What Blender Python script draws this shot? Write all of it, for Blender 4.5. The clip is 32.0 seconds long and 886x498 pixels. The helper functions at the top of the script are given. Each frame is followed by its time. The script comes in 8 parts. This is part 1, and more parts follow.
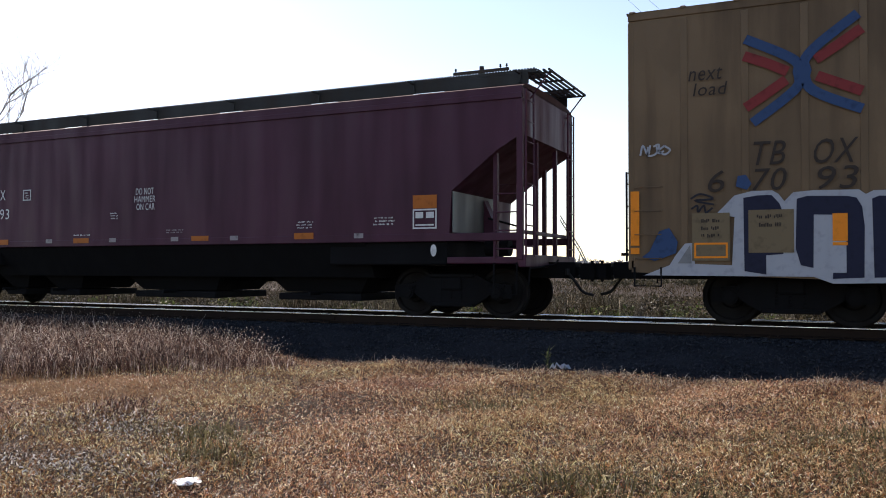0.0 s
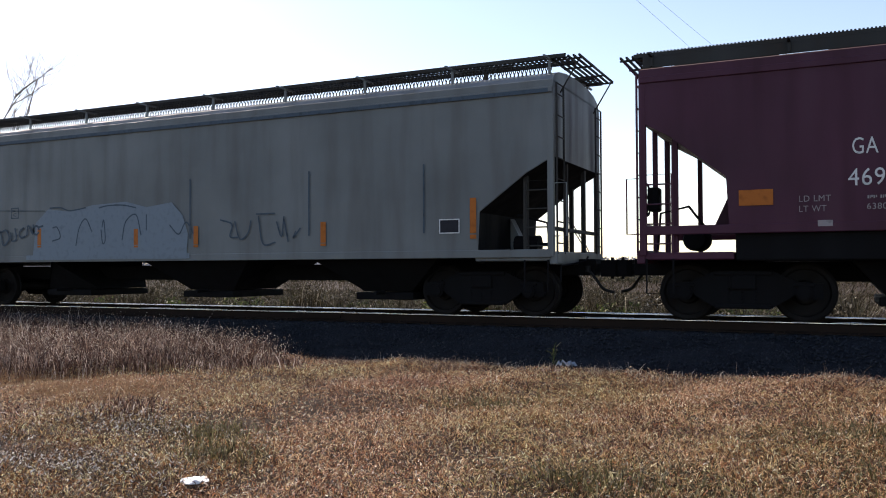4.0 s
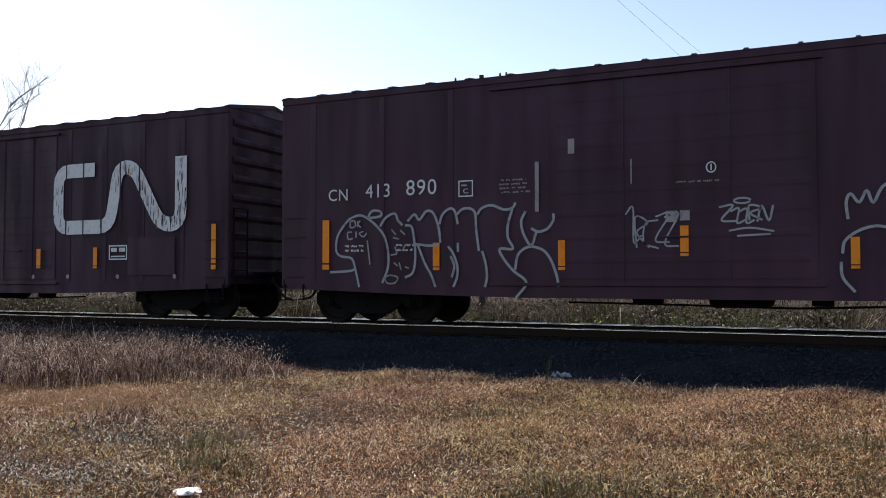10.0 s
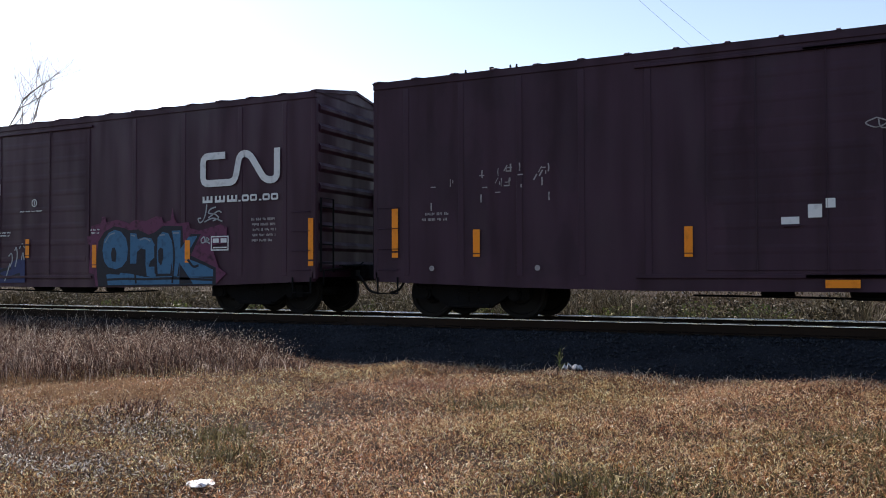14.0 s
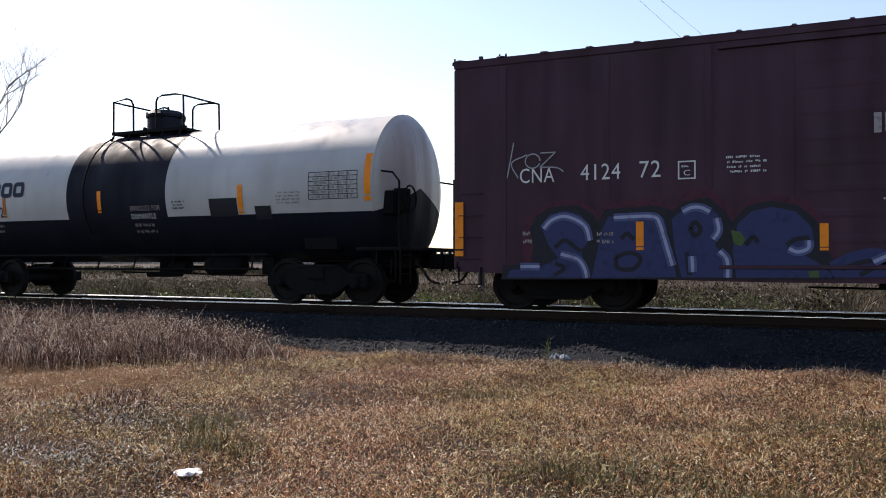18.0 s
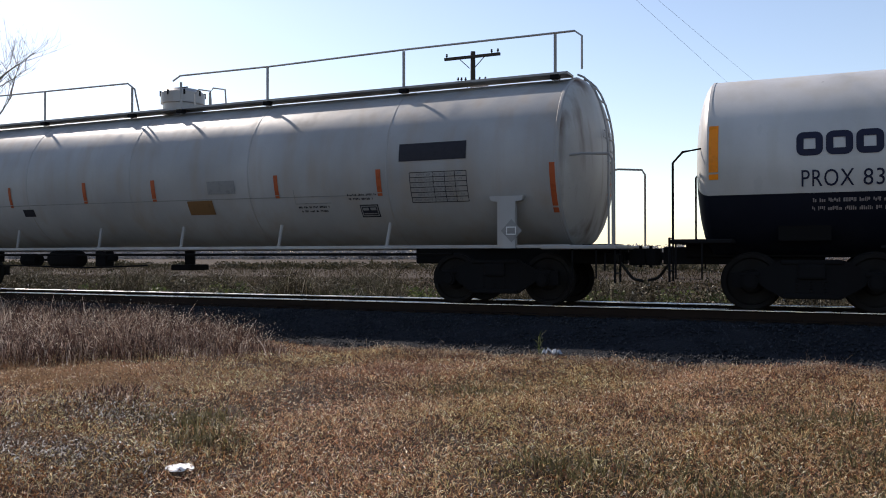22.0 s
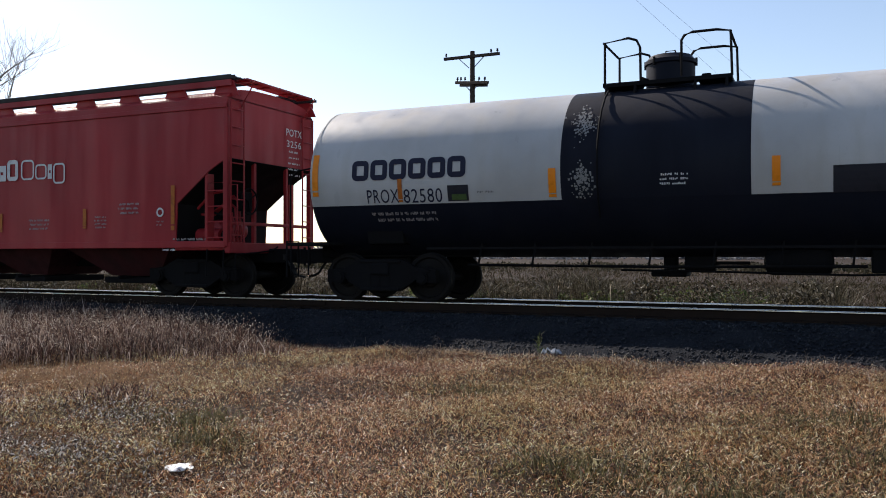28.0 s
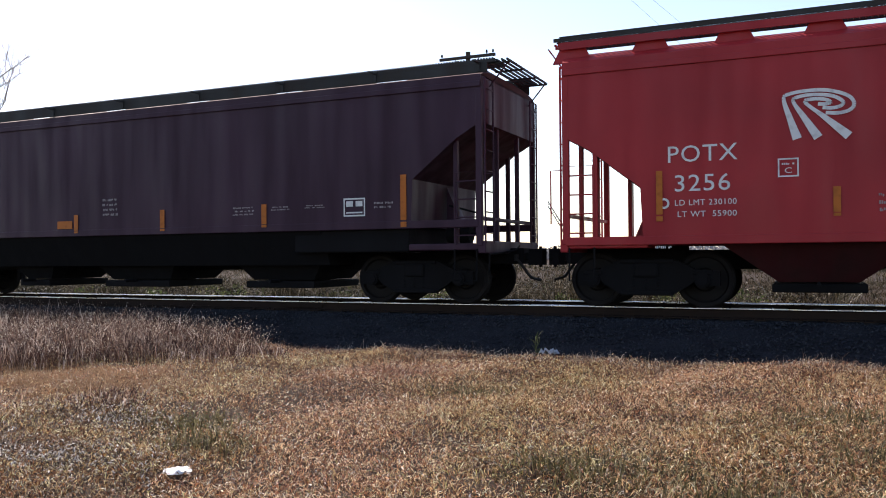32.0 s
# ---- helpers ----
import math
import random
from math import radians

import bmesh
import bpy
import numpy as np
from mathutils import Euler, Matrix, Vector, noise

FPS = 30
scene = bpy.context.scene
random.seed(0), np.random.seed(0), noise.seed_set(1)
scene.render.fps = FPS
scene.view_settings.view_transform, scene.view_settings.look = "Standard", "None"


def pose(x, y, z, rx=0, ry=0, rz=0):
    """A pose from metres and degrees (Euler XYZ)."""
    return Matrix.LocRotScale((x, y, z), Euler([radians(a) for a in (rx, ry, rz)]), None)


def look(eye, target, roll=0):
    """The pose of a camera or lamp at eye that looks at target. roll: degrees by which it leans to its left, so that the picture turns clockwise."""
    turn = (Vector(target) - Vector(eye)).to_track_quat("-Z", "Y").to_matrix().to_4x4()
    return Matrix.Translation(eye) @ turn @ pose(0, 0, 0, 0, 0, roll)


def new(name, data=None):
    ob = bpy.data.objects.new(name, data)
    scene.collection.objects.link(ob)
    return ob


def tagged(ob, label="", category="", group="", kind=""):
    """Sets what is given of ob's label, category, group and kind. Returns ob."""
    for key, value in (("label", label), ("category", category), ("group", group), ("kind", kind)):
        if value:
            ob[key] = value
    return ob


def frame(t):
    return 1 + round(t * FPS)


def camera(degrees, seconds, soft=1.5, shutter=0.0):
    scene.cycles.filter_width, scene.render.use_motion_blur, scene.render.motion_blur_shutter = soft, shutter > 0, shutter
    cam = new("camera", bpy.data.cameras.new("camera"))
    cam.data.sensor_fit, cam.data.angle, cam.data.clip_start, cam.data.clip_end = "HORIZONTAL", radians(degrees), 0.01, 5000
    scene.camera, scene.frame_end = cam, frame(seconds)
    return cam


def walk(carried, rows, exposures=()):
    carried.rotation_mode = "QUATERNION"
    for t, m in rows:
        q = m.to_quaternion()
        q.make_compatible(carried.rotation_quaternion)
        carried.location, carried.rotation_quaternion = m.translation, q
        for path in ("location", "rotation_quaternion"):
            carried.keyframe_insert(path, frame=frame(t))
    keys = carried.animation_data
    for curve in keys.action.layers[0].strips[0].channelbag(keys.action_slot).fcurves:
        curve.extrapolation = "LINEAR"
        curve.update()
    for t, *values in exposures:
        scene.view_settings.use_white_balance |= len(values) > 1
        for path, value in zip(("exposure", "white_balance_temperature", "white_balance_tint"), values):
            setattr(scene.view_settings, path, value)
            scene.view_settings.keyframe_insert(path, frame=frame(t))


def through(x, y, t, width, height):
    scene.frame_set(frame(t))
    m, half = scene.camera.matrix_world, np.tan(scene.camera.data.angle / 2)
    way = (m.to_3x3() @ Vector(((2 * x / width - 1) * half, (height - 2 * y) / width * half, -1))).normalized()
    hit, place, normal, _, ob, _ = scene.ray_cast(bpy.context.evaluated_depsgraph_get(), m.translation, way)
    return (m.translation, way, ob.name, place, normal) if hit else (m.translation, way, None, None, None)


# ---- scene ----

# The camera: held by hand beside the track, eye 0.86 m above the rails
EYE = Vector((0.0, -15.03, 0.86))


def gaze(yaw, pitch, roll):
    """A pose at EYE, turned to the left from +y, up, and leaned, in degrees."""
    y, p = radians(yaw), radians(pitch)
    way = Vector((-math.sin(y) * math.cos(p), math.cos(y) * math.cos(p), math.sin(p)))
    return look(EYE, EYE + way * 10, roll)


cam = camera(56.05, 32.0, soft=1.0)
PATH = [
    (0, gaze(24.72, 1.48, 0.13)), (0.5, gaze(24.68, 1.5, -0.18)), (1, gaze(24.81, 1.25, -0.23)), (1.5, gaze(24.93, 1.21, -0.42)),
    (2, gaze(24.73, 0.94, -0.48)), (2.5, gaze(24.86, 1.09, -0.54)), (3, gaze(24.87, 1.3, -0.29)), (3.5, gaze(25.14, 1.34, -0.25)),
    (5.5, gaze(24.8, 1.38, -0.12)), (6, gaze(24.89, 1.58, -0.04)), (6.5, gaze(24.92, 1.65, -0.1)), (7, gaze(25.27, 1.81, 0.14)),
    (7.5, gaze(24.73, 1.73, -0.09)), (8, gaze(24.69, 1.87, -0.12)), (8.5, gaze(24.84, 1.99, -0.17)), (9, gaze(24.97, 2.01, -0.24)),
    (9.5, gaze(24.84, 2.2, -0.1)), (10, gaze(24.74, 2.07, -0.02)), (10.5, gaze(25.17, 1.99, 0.1)), (11, gaze(24.94, 1.92, -0.18)),
    (11.5, gaze(25.08, 1.98, -0.15)), (12, gaze(24.91, 2.04, -0.06)), (12.5, gaze(24.57, 2.02, -0.02)), (13, gaze(24.81, 1.89, -0.08)),
    (13.5, gaze(25.14, 1.57, -0.14)), (14, gaze(25.48, 1.56, -0.21)), (14.5, gaze(25.01, 1.79, -0.33)), (16.5, gaze(24.32, 0.96, 0.15)),
    (17, gaze(24.12, 1.06, 0.03)), (17.5, gaze(24.77, 1.05, 0.03)), (18, gaze(24.69, 0.85, -0.01)), (18.5, gaze(24.75, 0.63, -0.25)),
    (19, gaze(24.6, 0.64, -0.06)), (19.5, gaze(24.58, 0.74, -0.11)), (20, gaze(24.6, 0.69, -0.09)), (20.5, gaze(24.47, 0.63, -0.07)),
    (21, gaze(24.5, 0.79, 0.15)), (21.5, gaze(24.28, 0.47, -0.07)), (22, gaze(24.14, 0.51, -0.04)), (22.5, gaze(23.9, 0.62, 0.01)),
    (23, gaze(23.58, 0.72, 0.1)), (23.5, gaze(23.67, 0.73, 0.01)), (24, gaze(24, 0.64, 0.16)), (24.5, gaze(24.42, 0.65, 0.04)),
    (25, gaze(24.05, 0.71, -0.07)), (25.5, gaze(24.05, 0.74, -0.13)), (27.5, gaze(24.08, 0.51, 0.14)), (28, gaze(24.1, 0.49, -0.03)),
    (28.5, gaze(23.82, 0.49, -0.23)), (29, gaze(23.77, 0.63, -0.2)), (29.5, gaze(23.88, 0.66, -0)), (30, gaze(24.03, 0.59, -0.14)),
    (30.5, gaze(24.03, 0.59, -0.29)), (31, gaze(24.28, 0.57, -0.09)), (31.5, gaze(24.23, 0.47, -0.11)), (32, gaze(23.9, 0.56, -0.46)),
]
# the phone opens up a little for the dark cars
LEVELS = [(0, 0.85, 7000, 19), (8, 0.7, 7000, 18), (14, 0.75, 7000, 18), (17.3, 0.85, 7000, 19), (19.5, 0.42, 6900, 16), (25, 0.46, 6900, 17), (28, 0.46, 6850, 15), (31, 1.0, 6950, 20), (32, 1.05, 6950, 20)]
walk(cam, PATH, LEVELS)

# How far the train has rolled at each full second
RUN =  [0, 4.644, 9.387, 14.167, 18.943, 23.708, 28.462, 33.225, 37.951, 42.703, 47.474, 52.221, 56.932, 61.649, 66.412, 71.157, 75.9, 80.676, 85.453, 90.172, 94.94, 99.785, 104.567, 109.329, 114.137, 118.961, 123.777, 128.596, 133.457, 138.365, 143.381, 148.528, 153.617]


def rolled(t):
    """The train's way in metres at t seconds."""
    i = max(0, min(int(t), 31))
    u = t - i
    p1, p2 = RUN[i], RUN[i + 1]
    p0 = RUN[i - 1] if i > 0 else 2 * p1 - p2
    p3 = RUN[i + 2] if i < 31 else 2 * p2 - p1
    return p1 + 0.5 * u * (p2 - p0 + u * (2 * p0 - 5 * p1 + 4 * p2 - p3 + u * (3 * (p1 - p2) + p3 - p0)))


# ---- light: a clear sky, the sun behind the train, far to the left ----
SUN_AZ, SUN_EL = 65.0, 39.5
world = bpy.data.worlds.new("sky")
scene.world = world
world.use_nodes = True
wn = world.node_tree
sky = wn.nodes.new("ShaderNodeTexSky")
sky.sky_type = "NISHITA"
sky.sun_disc = False
sky.sun_elevation = radians(SUN_EL)
sky.sun_rotation = radians(-SUN_AZ)
sky.air_density, sky.dust_density, sky.ozone_density = 1.0, 0.5, 1.0
wn.nodes["Background"].inputs["Strength"].default_value = 0.13
wn.links.new(sky.outputs["Color"], wn.nodes["Background"].inputs["Color"])
sun = new("sun", bpy.data.lights.new("sun", "SUN"))
sun.data.energy, sun.data.angle, sun.data.color = 4.8, radians(0.6), (1.0, 0.95, 0.87)
a, e = radians(SUN_AZ), radians(SUN_EL)
sun.matrix_world = look((-math.sin(a) * math.cos(e) * 80, math.cos(a) * math.cos(e) * 80, math.sin(e) * 80), (0, 0, 0))


# ---- materials ----
def tree_of(name):
    m = bpy.data.materials.new(name)
    m.use_nodes = True
    return m, m.node_tree, m.node_tree.nodes["Principled BSDF"]


def noise_node(nt, coord, scale, detail=3.0, stretch=None):
    n = nt.nodes.new("ShaderNodeTexNoise")
    n.inputs["Scale"].default_value, n.inputs["Detail"].default_value = scale, detail
    if stretch:
        mp = nt.nodes.new("ShaderNodeMapping")
        mp.inputs["Scale"].default_value = stretch
        nt.links.new(coord, mp.inputs["Vector"])
        coord = mp.outputs["Vector"]
    nt.links.new(coord, n.inputs["Vector"])
    return n.outputs["Fac"]


def ramp_node(nt, fac, stops):
    r = nt.nodes.new("ShaderNodeValToRGB")
    while len(r.color_ramp.elements) < len(stops):
        r.color_ramp.elements.new(0.5)
    for el, (p, c) in zip(r.color_ramp.elements, stops):
        el.position, el.color = p, (*c, 1)
    nt.links.new(fac, r.inputs["Fac"])
    return r.outputs["Color"]


def mix_node(nt, fac, a, b, mode="MIX"):
    n = nt.nodes.new("ShaderNodeMix")
    n.data_type, n.blend_type = "RGBA", mode
    for key, v in (("Factor", fac), ("A", a), ("B", b)):
        s = [i for i in n.inputs if i.name == key and i.enabled][0]
        if isinstance(v, bpy.types.NodeSocket):
            nt.links.new(v, s)
        else:
            s.default_value = v if key == "Factor" else (*v, 1)
    return [o for o in n.outputs if o.enabled][0]


def scaled(c, k):
    return tuple(min(1.0, v * k) for v in c)


def paint(name, col, rough=0.5, grime=0.5, dirt=(0.045, 0.035, 0.028), bump=0.15, metal=0.0, patch=0.0, spec=0.3):
    """Weathered paint: broad fading, rain streaks, fine speckle."""
    m, nt, b = tree_of(name)
    co = nt.nodes.new("ShaderNodeTexCoord").outputs["Object"]
    broad = noise_node(nt, co, 0.55, 4)
    streak = noise_node(nt, co, 2.6, 5, (1.0, 1.0, 0.12))
    fine = noise_node(nt, co, 38.0, 3)
    c = ramp_node(nt, broad, [(0.3, scaled(col, 0.8)), (0.7, scaled(col, 1.16))])
    s = ramp_node(nt, streak, [(0.47, (0, 0, 0)), (0.72, (grime,) * 3)])
    c = mix_node(nt, s, c, dirt)
    f = ramp_node(nt, fine, [(0.6, (0, 0, 0)), (0.78, (grime * 0.7,) * 3)])
    c = mix_node(nt, f, c, scaled(col, 0.6))
    if patch:
        pt = noise_node(nt, co, 1.1, 6, (1.0, 1.0, 0.6))
        p = ramp_node(nt, pt, [(0.56, (0, 0, 0)), (0.6, (patch,) * 3)])
        c = mix_node(nt, p, c, scaled(col, 0.55))
    nt.links.new(c, b.inputs["Base Color"])
    nt.links.new(ramp_node(nt, streak, [(0.3, (rough - 0.1,) * 3), (0.75, (min(1, rough + 0.3),) * 3)]), b.inputs["Roughness"])
    b.inputs["Metallic"].default_value, b.inputs["Specular IOR Level"].default_value = metal, spec
    bp = nt.nodes.new("ShaderNodeBump")
    bp.inputs["Strength"].default_value, bp.inputs["Distance"].default_value = bump, 0.02
    nt.links.new(noise_node(nt, co, 3.0, 3), bp.inputs["Height"])
    nt.links.new(bp.outputs["Normal"], b.inputs["Normal"])
    return m


def mark(name, col, rough=0.6, wear=0.35):
    """Flat lettering paint, worn through in specks."""
    m, nt, b = tree_of(name)
    co = nt.nodes.new("ShaderNodeTexCoord").outputs["Object"]
    n = noise_node(nt, co, 9.0, 6)
    c = ramp_node(nt, n, [(0.52, scaled(col, 1.0)), (0.78, scaled(col, 1.0 - wear))])
    nt.links.new(c, b.inputs["Base Color"])
    b.inputs["Roughness"].default_value, b.inputs["Specular IOR Level"].default_value = rough, 0.2
    return m


def islands(name, stops, patch=None, rough=0.9, through=0.35, zone=0.35, patch2=None, spec=0.25):
    """Leaves and blades: a colour for each, shifted by broad patches, partly letting light through."""
    m, nt, b = tree_of(name)
    geo = nt.nodes.new("ShaderNodeNewGeometry")
    c = ramp_node(nt, geo.outputs["Random Per Island"], stops)
    if patch:
        big = noise_node(nt, geo.outputs["Position"], zone, 3)
        c = mix_node(nt, ramp_node(nt, big, [(0.38, (0, 0, 0)), (0.62, (0.75,) * 3)]), c, patch, "MULTIPLY")
    if patch2:
        big = noise_node(nt, geo.outputs["Position"], zone * 2.6, 4)
        c = mix_node(nt, ramp_node(nt, big, [(0.50, (0, 0, 0)), (0.66, (0.9,) * 3)]), c, patch2, "MULTIPLY")
    nt.links.new(c, b.inputs["Base Color"])
    b.inputs["Roughness"].default_value = rough
    b.inputs["Specular IOR Level"].default_value = spec
    if through:
        tr = nt.nodes.new("ShaderNodeBsdfTranslucent")
        nt.links.new(c, tr.inputs["Color"])
        mx = nt.nodes.new("ShaderNodeMixShader")
        mx.inputs["Fac"].default_value = through
        nt.links.new(b.outputs["BSDF"], mx.inputs[1])
        nt.links.new(tr.outputs["BSDF"], mx.inputs[2])
        nt.links.new(mx.outputs["Shader"], nt.nodes["Material Output"].inputs["Surface"])
    return m


def earth(name, stops, s1=0.5, s2=14.0, bump=0.6):
    m, nt, b = tree_of(name)
    pos = nt.nodes.new("ShaderNodeNewGeometry").outputs["Position"]
    c = ramp_node(nt, noise_node(nt, pos, s1, 5), stops)
    f = noise_node(nt, pos, s2, 5)
    c = mix_node(nt, ramp_node(nt, f, [(0.3, (0.2,) * 3), (0.7, (0.9,) * 3)]), scaled(stops[0][1], 0.5), c)
    nt.links.new(c, b.inputs["Base Color"])
    b.inputs["Roughness"].default_value = 0.95
    b.inputs["Specular IOR Level"].default_value = 0.15
    bp = nt.nodes.new("ShaderNodeBump")
    bp.inputs["Strength"].default_value, bp.inputs["Distance"].default_value = bump, 0.05
    nt.links.new(f, bp.inputs["Height"])
    nt.links.new(bp.outputs["Normal"], b.inputs["Normal"])
    return m


M_MAROON = paint("maroon_paint", (0.058, 0.0125, 0.030), 0.5, 0.35, (0.03, 0.018, 0.015))
M_BROWN = paint("oxide_brown_paint", (0.040, 0.0115, 0.025), 0.5, 0.4, (0.025, 0.014, 0.012), patch=0.3)
M_BROWN2 = paint("faded_oxide_paint", (0.035, 0.012, 0.024), 0.6, 0.5, (0.022, 0.014, 0.013), patch=0.45)
M_DUSK = paint("dark_brown_paint", (0.034, 0.011, 0.025), 0.55, 0.4, (0.018, 0.011, 0.012))
M_GREY = paint("light_grey_paint", (0.145, 0.158, 0.158), 0.5, 0.45, (0.10, 0.09, 0.08))
M_YELLOW = paint("ochre_yellow_paint", (0.155, 0.098, 0.052), 0.6, 0.6, (0.055, 0.038, 0.028), patch=0.2)
M_RED = paint("red_paint", (0.31, 0.016, 0.020), 0.45, 0.25, (0.16, 0.02, 0.02))
M_WHITE = paint("white_tank_paint", (0.42, 0.417, 0.41), 0.35, 0.3, (0.30, 0.26, 0.20))
M_CREAM = paint("stained_white_tank_paint", (0.295, 0.295, 0.295), 0.4, 0.4, (0.26, 0.20, 0.14))
M_BLACK = paint("black_tank_paint", (0.006, 0.008, 0.016), 0.6, 0.2, (0.012, 0.012, 0.014), spec=0.15)
# Near-black: sooty steel, and the painted shade under hopper ends.
M_SOOT_SHADE = paint("soot_and_shade_steel", (0.006, 0.006, 0.007), 0.85, 0.3, (0.011, 0.009, 0.008), bump=0.4, spec=0.12)
M_WHEEL = paint("rolled_wheel_steel", (0.010, 0.009, 0.009), 0.7, 0.4, (0.016, 0.011, 0.009), metal=0.2, spec=0.15)
M_RAILSIDE = paint("rusty_rail", (0.020, 0.013, 0.010), 0.9, 0.5, (0.03, 0.018, 0.012), spec=0.1)
M_RAILTOP = paint("polished_rail_head", (0.60, 0.59, 0.57), 0.2, 0.1, metal=1.0, bump=0.02)
M_GALV = paint("galvanised_grating", (0.20, 0.20, 0.20), 0.5, 0.3, metal=0.4)
M_RUBBER = paint("black_hose", (0.010, 0.010, 0.010), 0.7, 0.2)
M_WOODTIE = paint("creosoted_timber", (0.020, 0.016, 0.013), 0.9, 0.5, (0.03, 0.024, 0.02), bump=0.6, spec=0.1)
M_POLE = paint("weathered_pole_timber", (0.045, 0.035, 0.028), 0.85, 0.5, bump=0.5)
L_WHITE = mark("white_lettering", (0.60, 0.60, 0.59))
L_FADE = mark("faded_white_lettering", (0.28, 0.25, 0.25), wear=0.7)
L_BLACK = mark("black_lettering", (0.015, 0.015, 0.02))
L_NAVY = mark("navy_lettering", (0.012, 0.014, 0.035))
L_DARKB = mark("dark_brown_lettering", (0.035, 0.025, 0.02))
L_ORANGE = mark("orange_reflective_strip", (0.80, 0.23, 0.012), 0.35, 0.25)
L_DULLOR = mark("dull_orange_strip", (0.40, 0.115, 0.018), 0.5, 0.4)
L_SKYB = mark("light_blue_spray", (0.040, 0.128, 0.225), wear=0.45)
L_PALEB = mark("pale_blue_spray", (0.175, 0.215, 0.25), wear=0.2)
L_PURPLE = mark("violet_spray", (0.030, 0.038, 0.105), wear=0.35)
L_MIDV = mark("mid_violet_spray", (0.075, 0.090, 0.19), wear=0.35)
L_PINK = mark("pink_spray", (0.115, 0.030, 0.066), wear=0.8)
L_GLOW = mark("dull_rose_overspray", (0.064, 0.017, 0.031), wear=0.6)
L_INK = mark("dark_spray", (0.018, 0.018, 0.025))
L_RED = mark("red_marking", (0.21, 0.028, 0.028), wear=0.5)
L_SIGNBLUE = mark("blue_marking", (0.028, 0.062, 0.145), wear=0.45)
L_BROWNP = mark("brown_patch", (0.16, 0.085, 0.035))
L_TAN = mark("tan_patch", (0.165, 0.12, 0.068))
L_DULLW = mark("dull_white_spray", (0.34, 0.35, 0.38), wear=0.25)
L_GREYP = mark("grey_patch", (0.20, 0.20, 0.20))
L_GREEN = mark("green_patch", (0.06, 0.10, 0.03))
M_BAG = mark("dull_plastic", (0.24, 0.27, 0.31), 0.5, 0.3)
M_PAPER = mark("white_paper", (0.75, 0.75, 0.74), 0.8, 0.15)
L_SLATE = mark("slate_spray", (0.060, 0.085, 0.11), wear=0.5)
M_ROOFM = paint("dusty_maroon_roof", (0.045, 0.016, 0.016), 0.85, 0.6, (0.04, 0.03, 0.024))
L_REDOR = mark("faded_red_orange_strip", (0.34, 0.075, 0.025), 0.5, 0.4)
# Darker red for the outlet bays of the red hopper.
M_DARKRED = paint("dark_red_paint", (0.050, 0.008, 0.010), 0.7, 0.5, (0.015, 0.009, 0.008))
M_DARKGRATE = paint("dark_steel_grating", (0.030, 0.030, 0.028), 0.7, 0.4, (0.05, 0.035, 0.025))
L_CHALK = mark("chalky_spray", (0.30, 0.31, 0.32), wear=0.5)
L_LILAC = mark("pale_lilac_spray", (0.27, 0.29, 0.42), wear=0.4)
M_STAINED = paint("rust_stained_tank_head", (0.38, 0.37, 0.35), 0.5, 0.95, (0.085, 0.045, 0.028), patch=0.25)


# ---- mesh helpers ----
def bm_box(bm, x0, x1, y0, y1, z0, z1, bevel=0.0):
    m = Matrix.LocRotScale(((x0 + x1) / 2, (y0 + y1) / 2, (z0 + z1) / 2), None, (abs(x1 - x0), abs(y1 - y0), abs(z1 - z0)))
    r = bmesh.ops.create_cube(bm, size=1, matrix=m)
    if bevel:
        es = list({e for v in r["verts"] for e in v.link_edges})
        bmesh.ops.bevel(bm, geom=es, offset=bevel, segments=2, affect="EDGES", profile=0.5)


def bm_cyl(bm, a, b, r, n=10, r2=None):
    a, b = Vector(a), Vector(b)
    d = b - a
    m = Matrix.Translation((a + b) / 2) @ d.to_track_quat("Z", "Y").to_matrix().to_4x4()
    bmesh.ops.create_cone(bm, cap_ends=True, segments=n, radius1=r, radius2=r if r2 is None else r2, depth=d.length, matrix=m)


def bm_tube(bm, pts, r, n=6):
    """A bent bar through the points."""
    pts = [Vector(p) for p in pts]
    rings = []
    up = None
    for i, p in enumerate(pts):
        d = (pts[min(i + 1, len(pts) - 1)] - pts[max(i - 1, 0)]).normalized()
        if up is None or abs(up.dot(d)) > 0.95:
            up = Vector((0, 0, 1)) if abs(d.z) < 0.9 else Vector((1, 0, 0))
        side = d.cross(up).normalized()
        up2 = side.cross(d)
        rings.append([bm.verts.new(p + r * (math.cos(2 * math.pi * k / n) * side + math.sin(2 * math.pi * k / n) * up2)) for k in range(n)])
    for a, b in zip(rings, rings[1:]):
        for k in range(n):
            bm.faces.new((a[k], a[(k + 1) % n], b[(k + 1) % n], b[k]))
    bm.faces.new(rings[0][::-1])
    bm.faces.new(rings[-1])


def bm_prism(bm, outline, y0, y1, axis="y"):
    """An outline drawn out between y0 and y1: (x, z) along y, (y, z) along x, (x, y) along z."""
    def at(u, v, w):
        return (u, w, v) if axis == "y" else ((w, u, v) if axis == "x" else (u, v, w))
    a = [bm.verts.new(at(u, v, y0)) for u, v in outline]
    b = [bm.verts.new(at(u, v, y1)) for u, v in outline]
    n = len(a)
    bm.faces.new(a)
    bm.faces.new(b[::-1])
    for i in range(n):
        bm.faces.new((a[i], b[i], b[(i + 1) % n], a[(i + 1) % n]))
    bmesh.ops.recalc_face_normals(bm, faces=bm.faces[:])


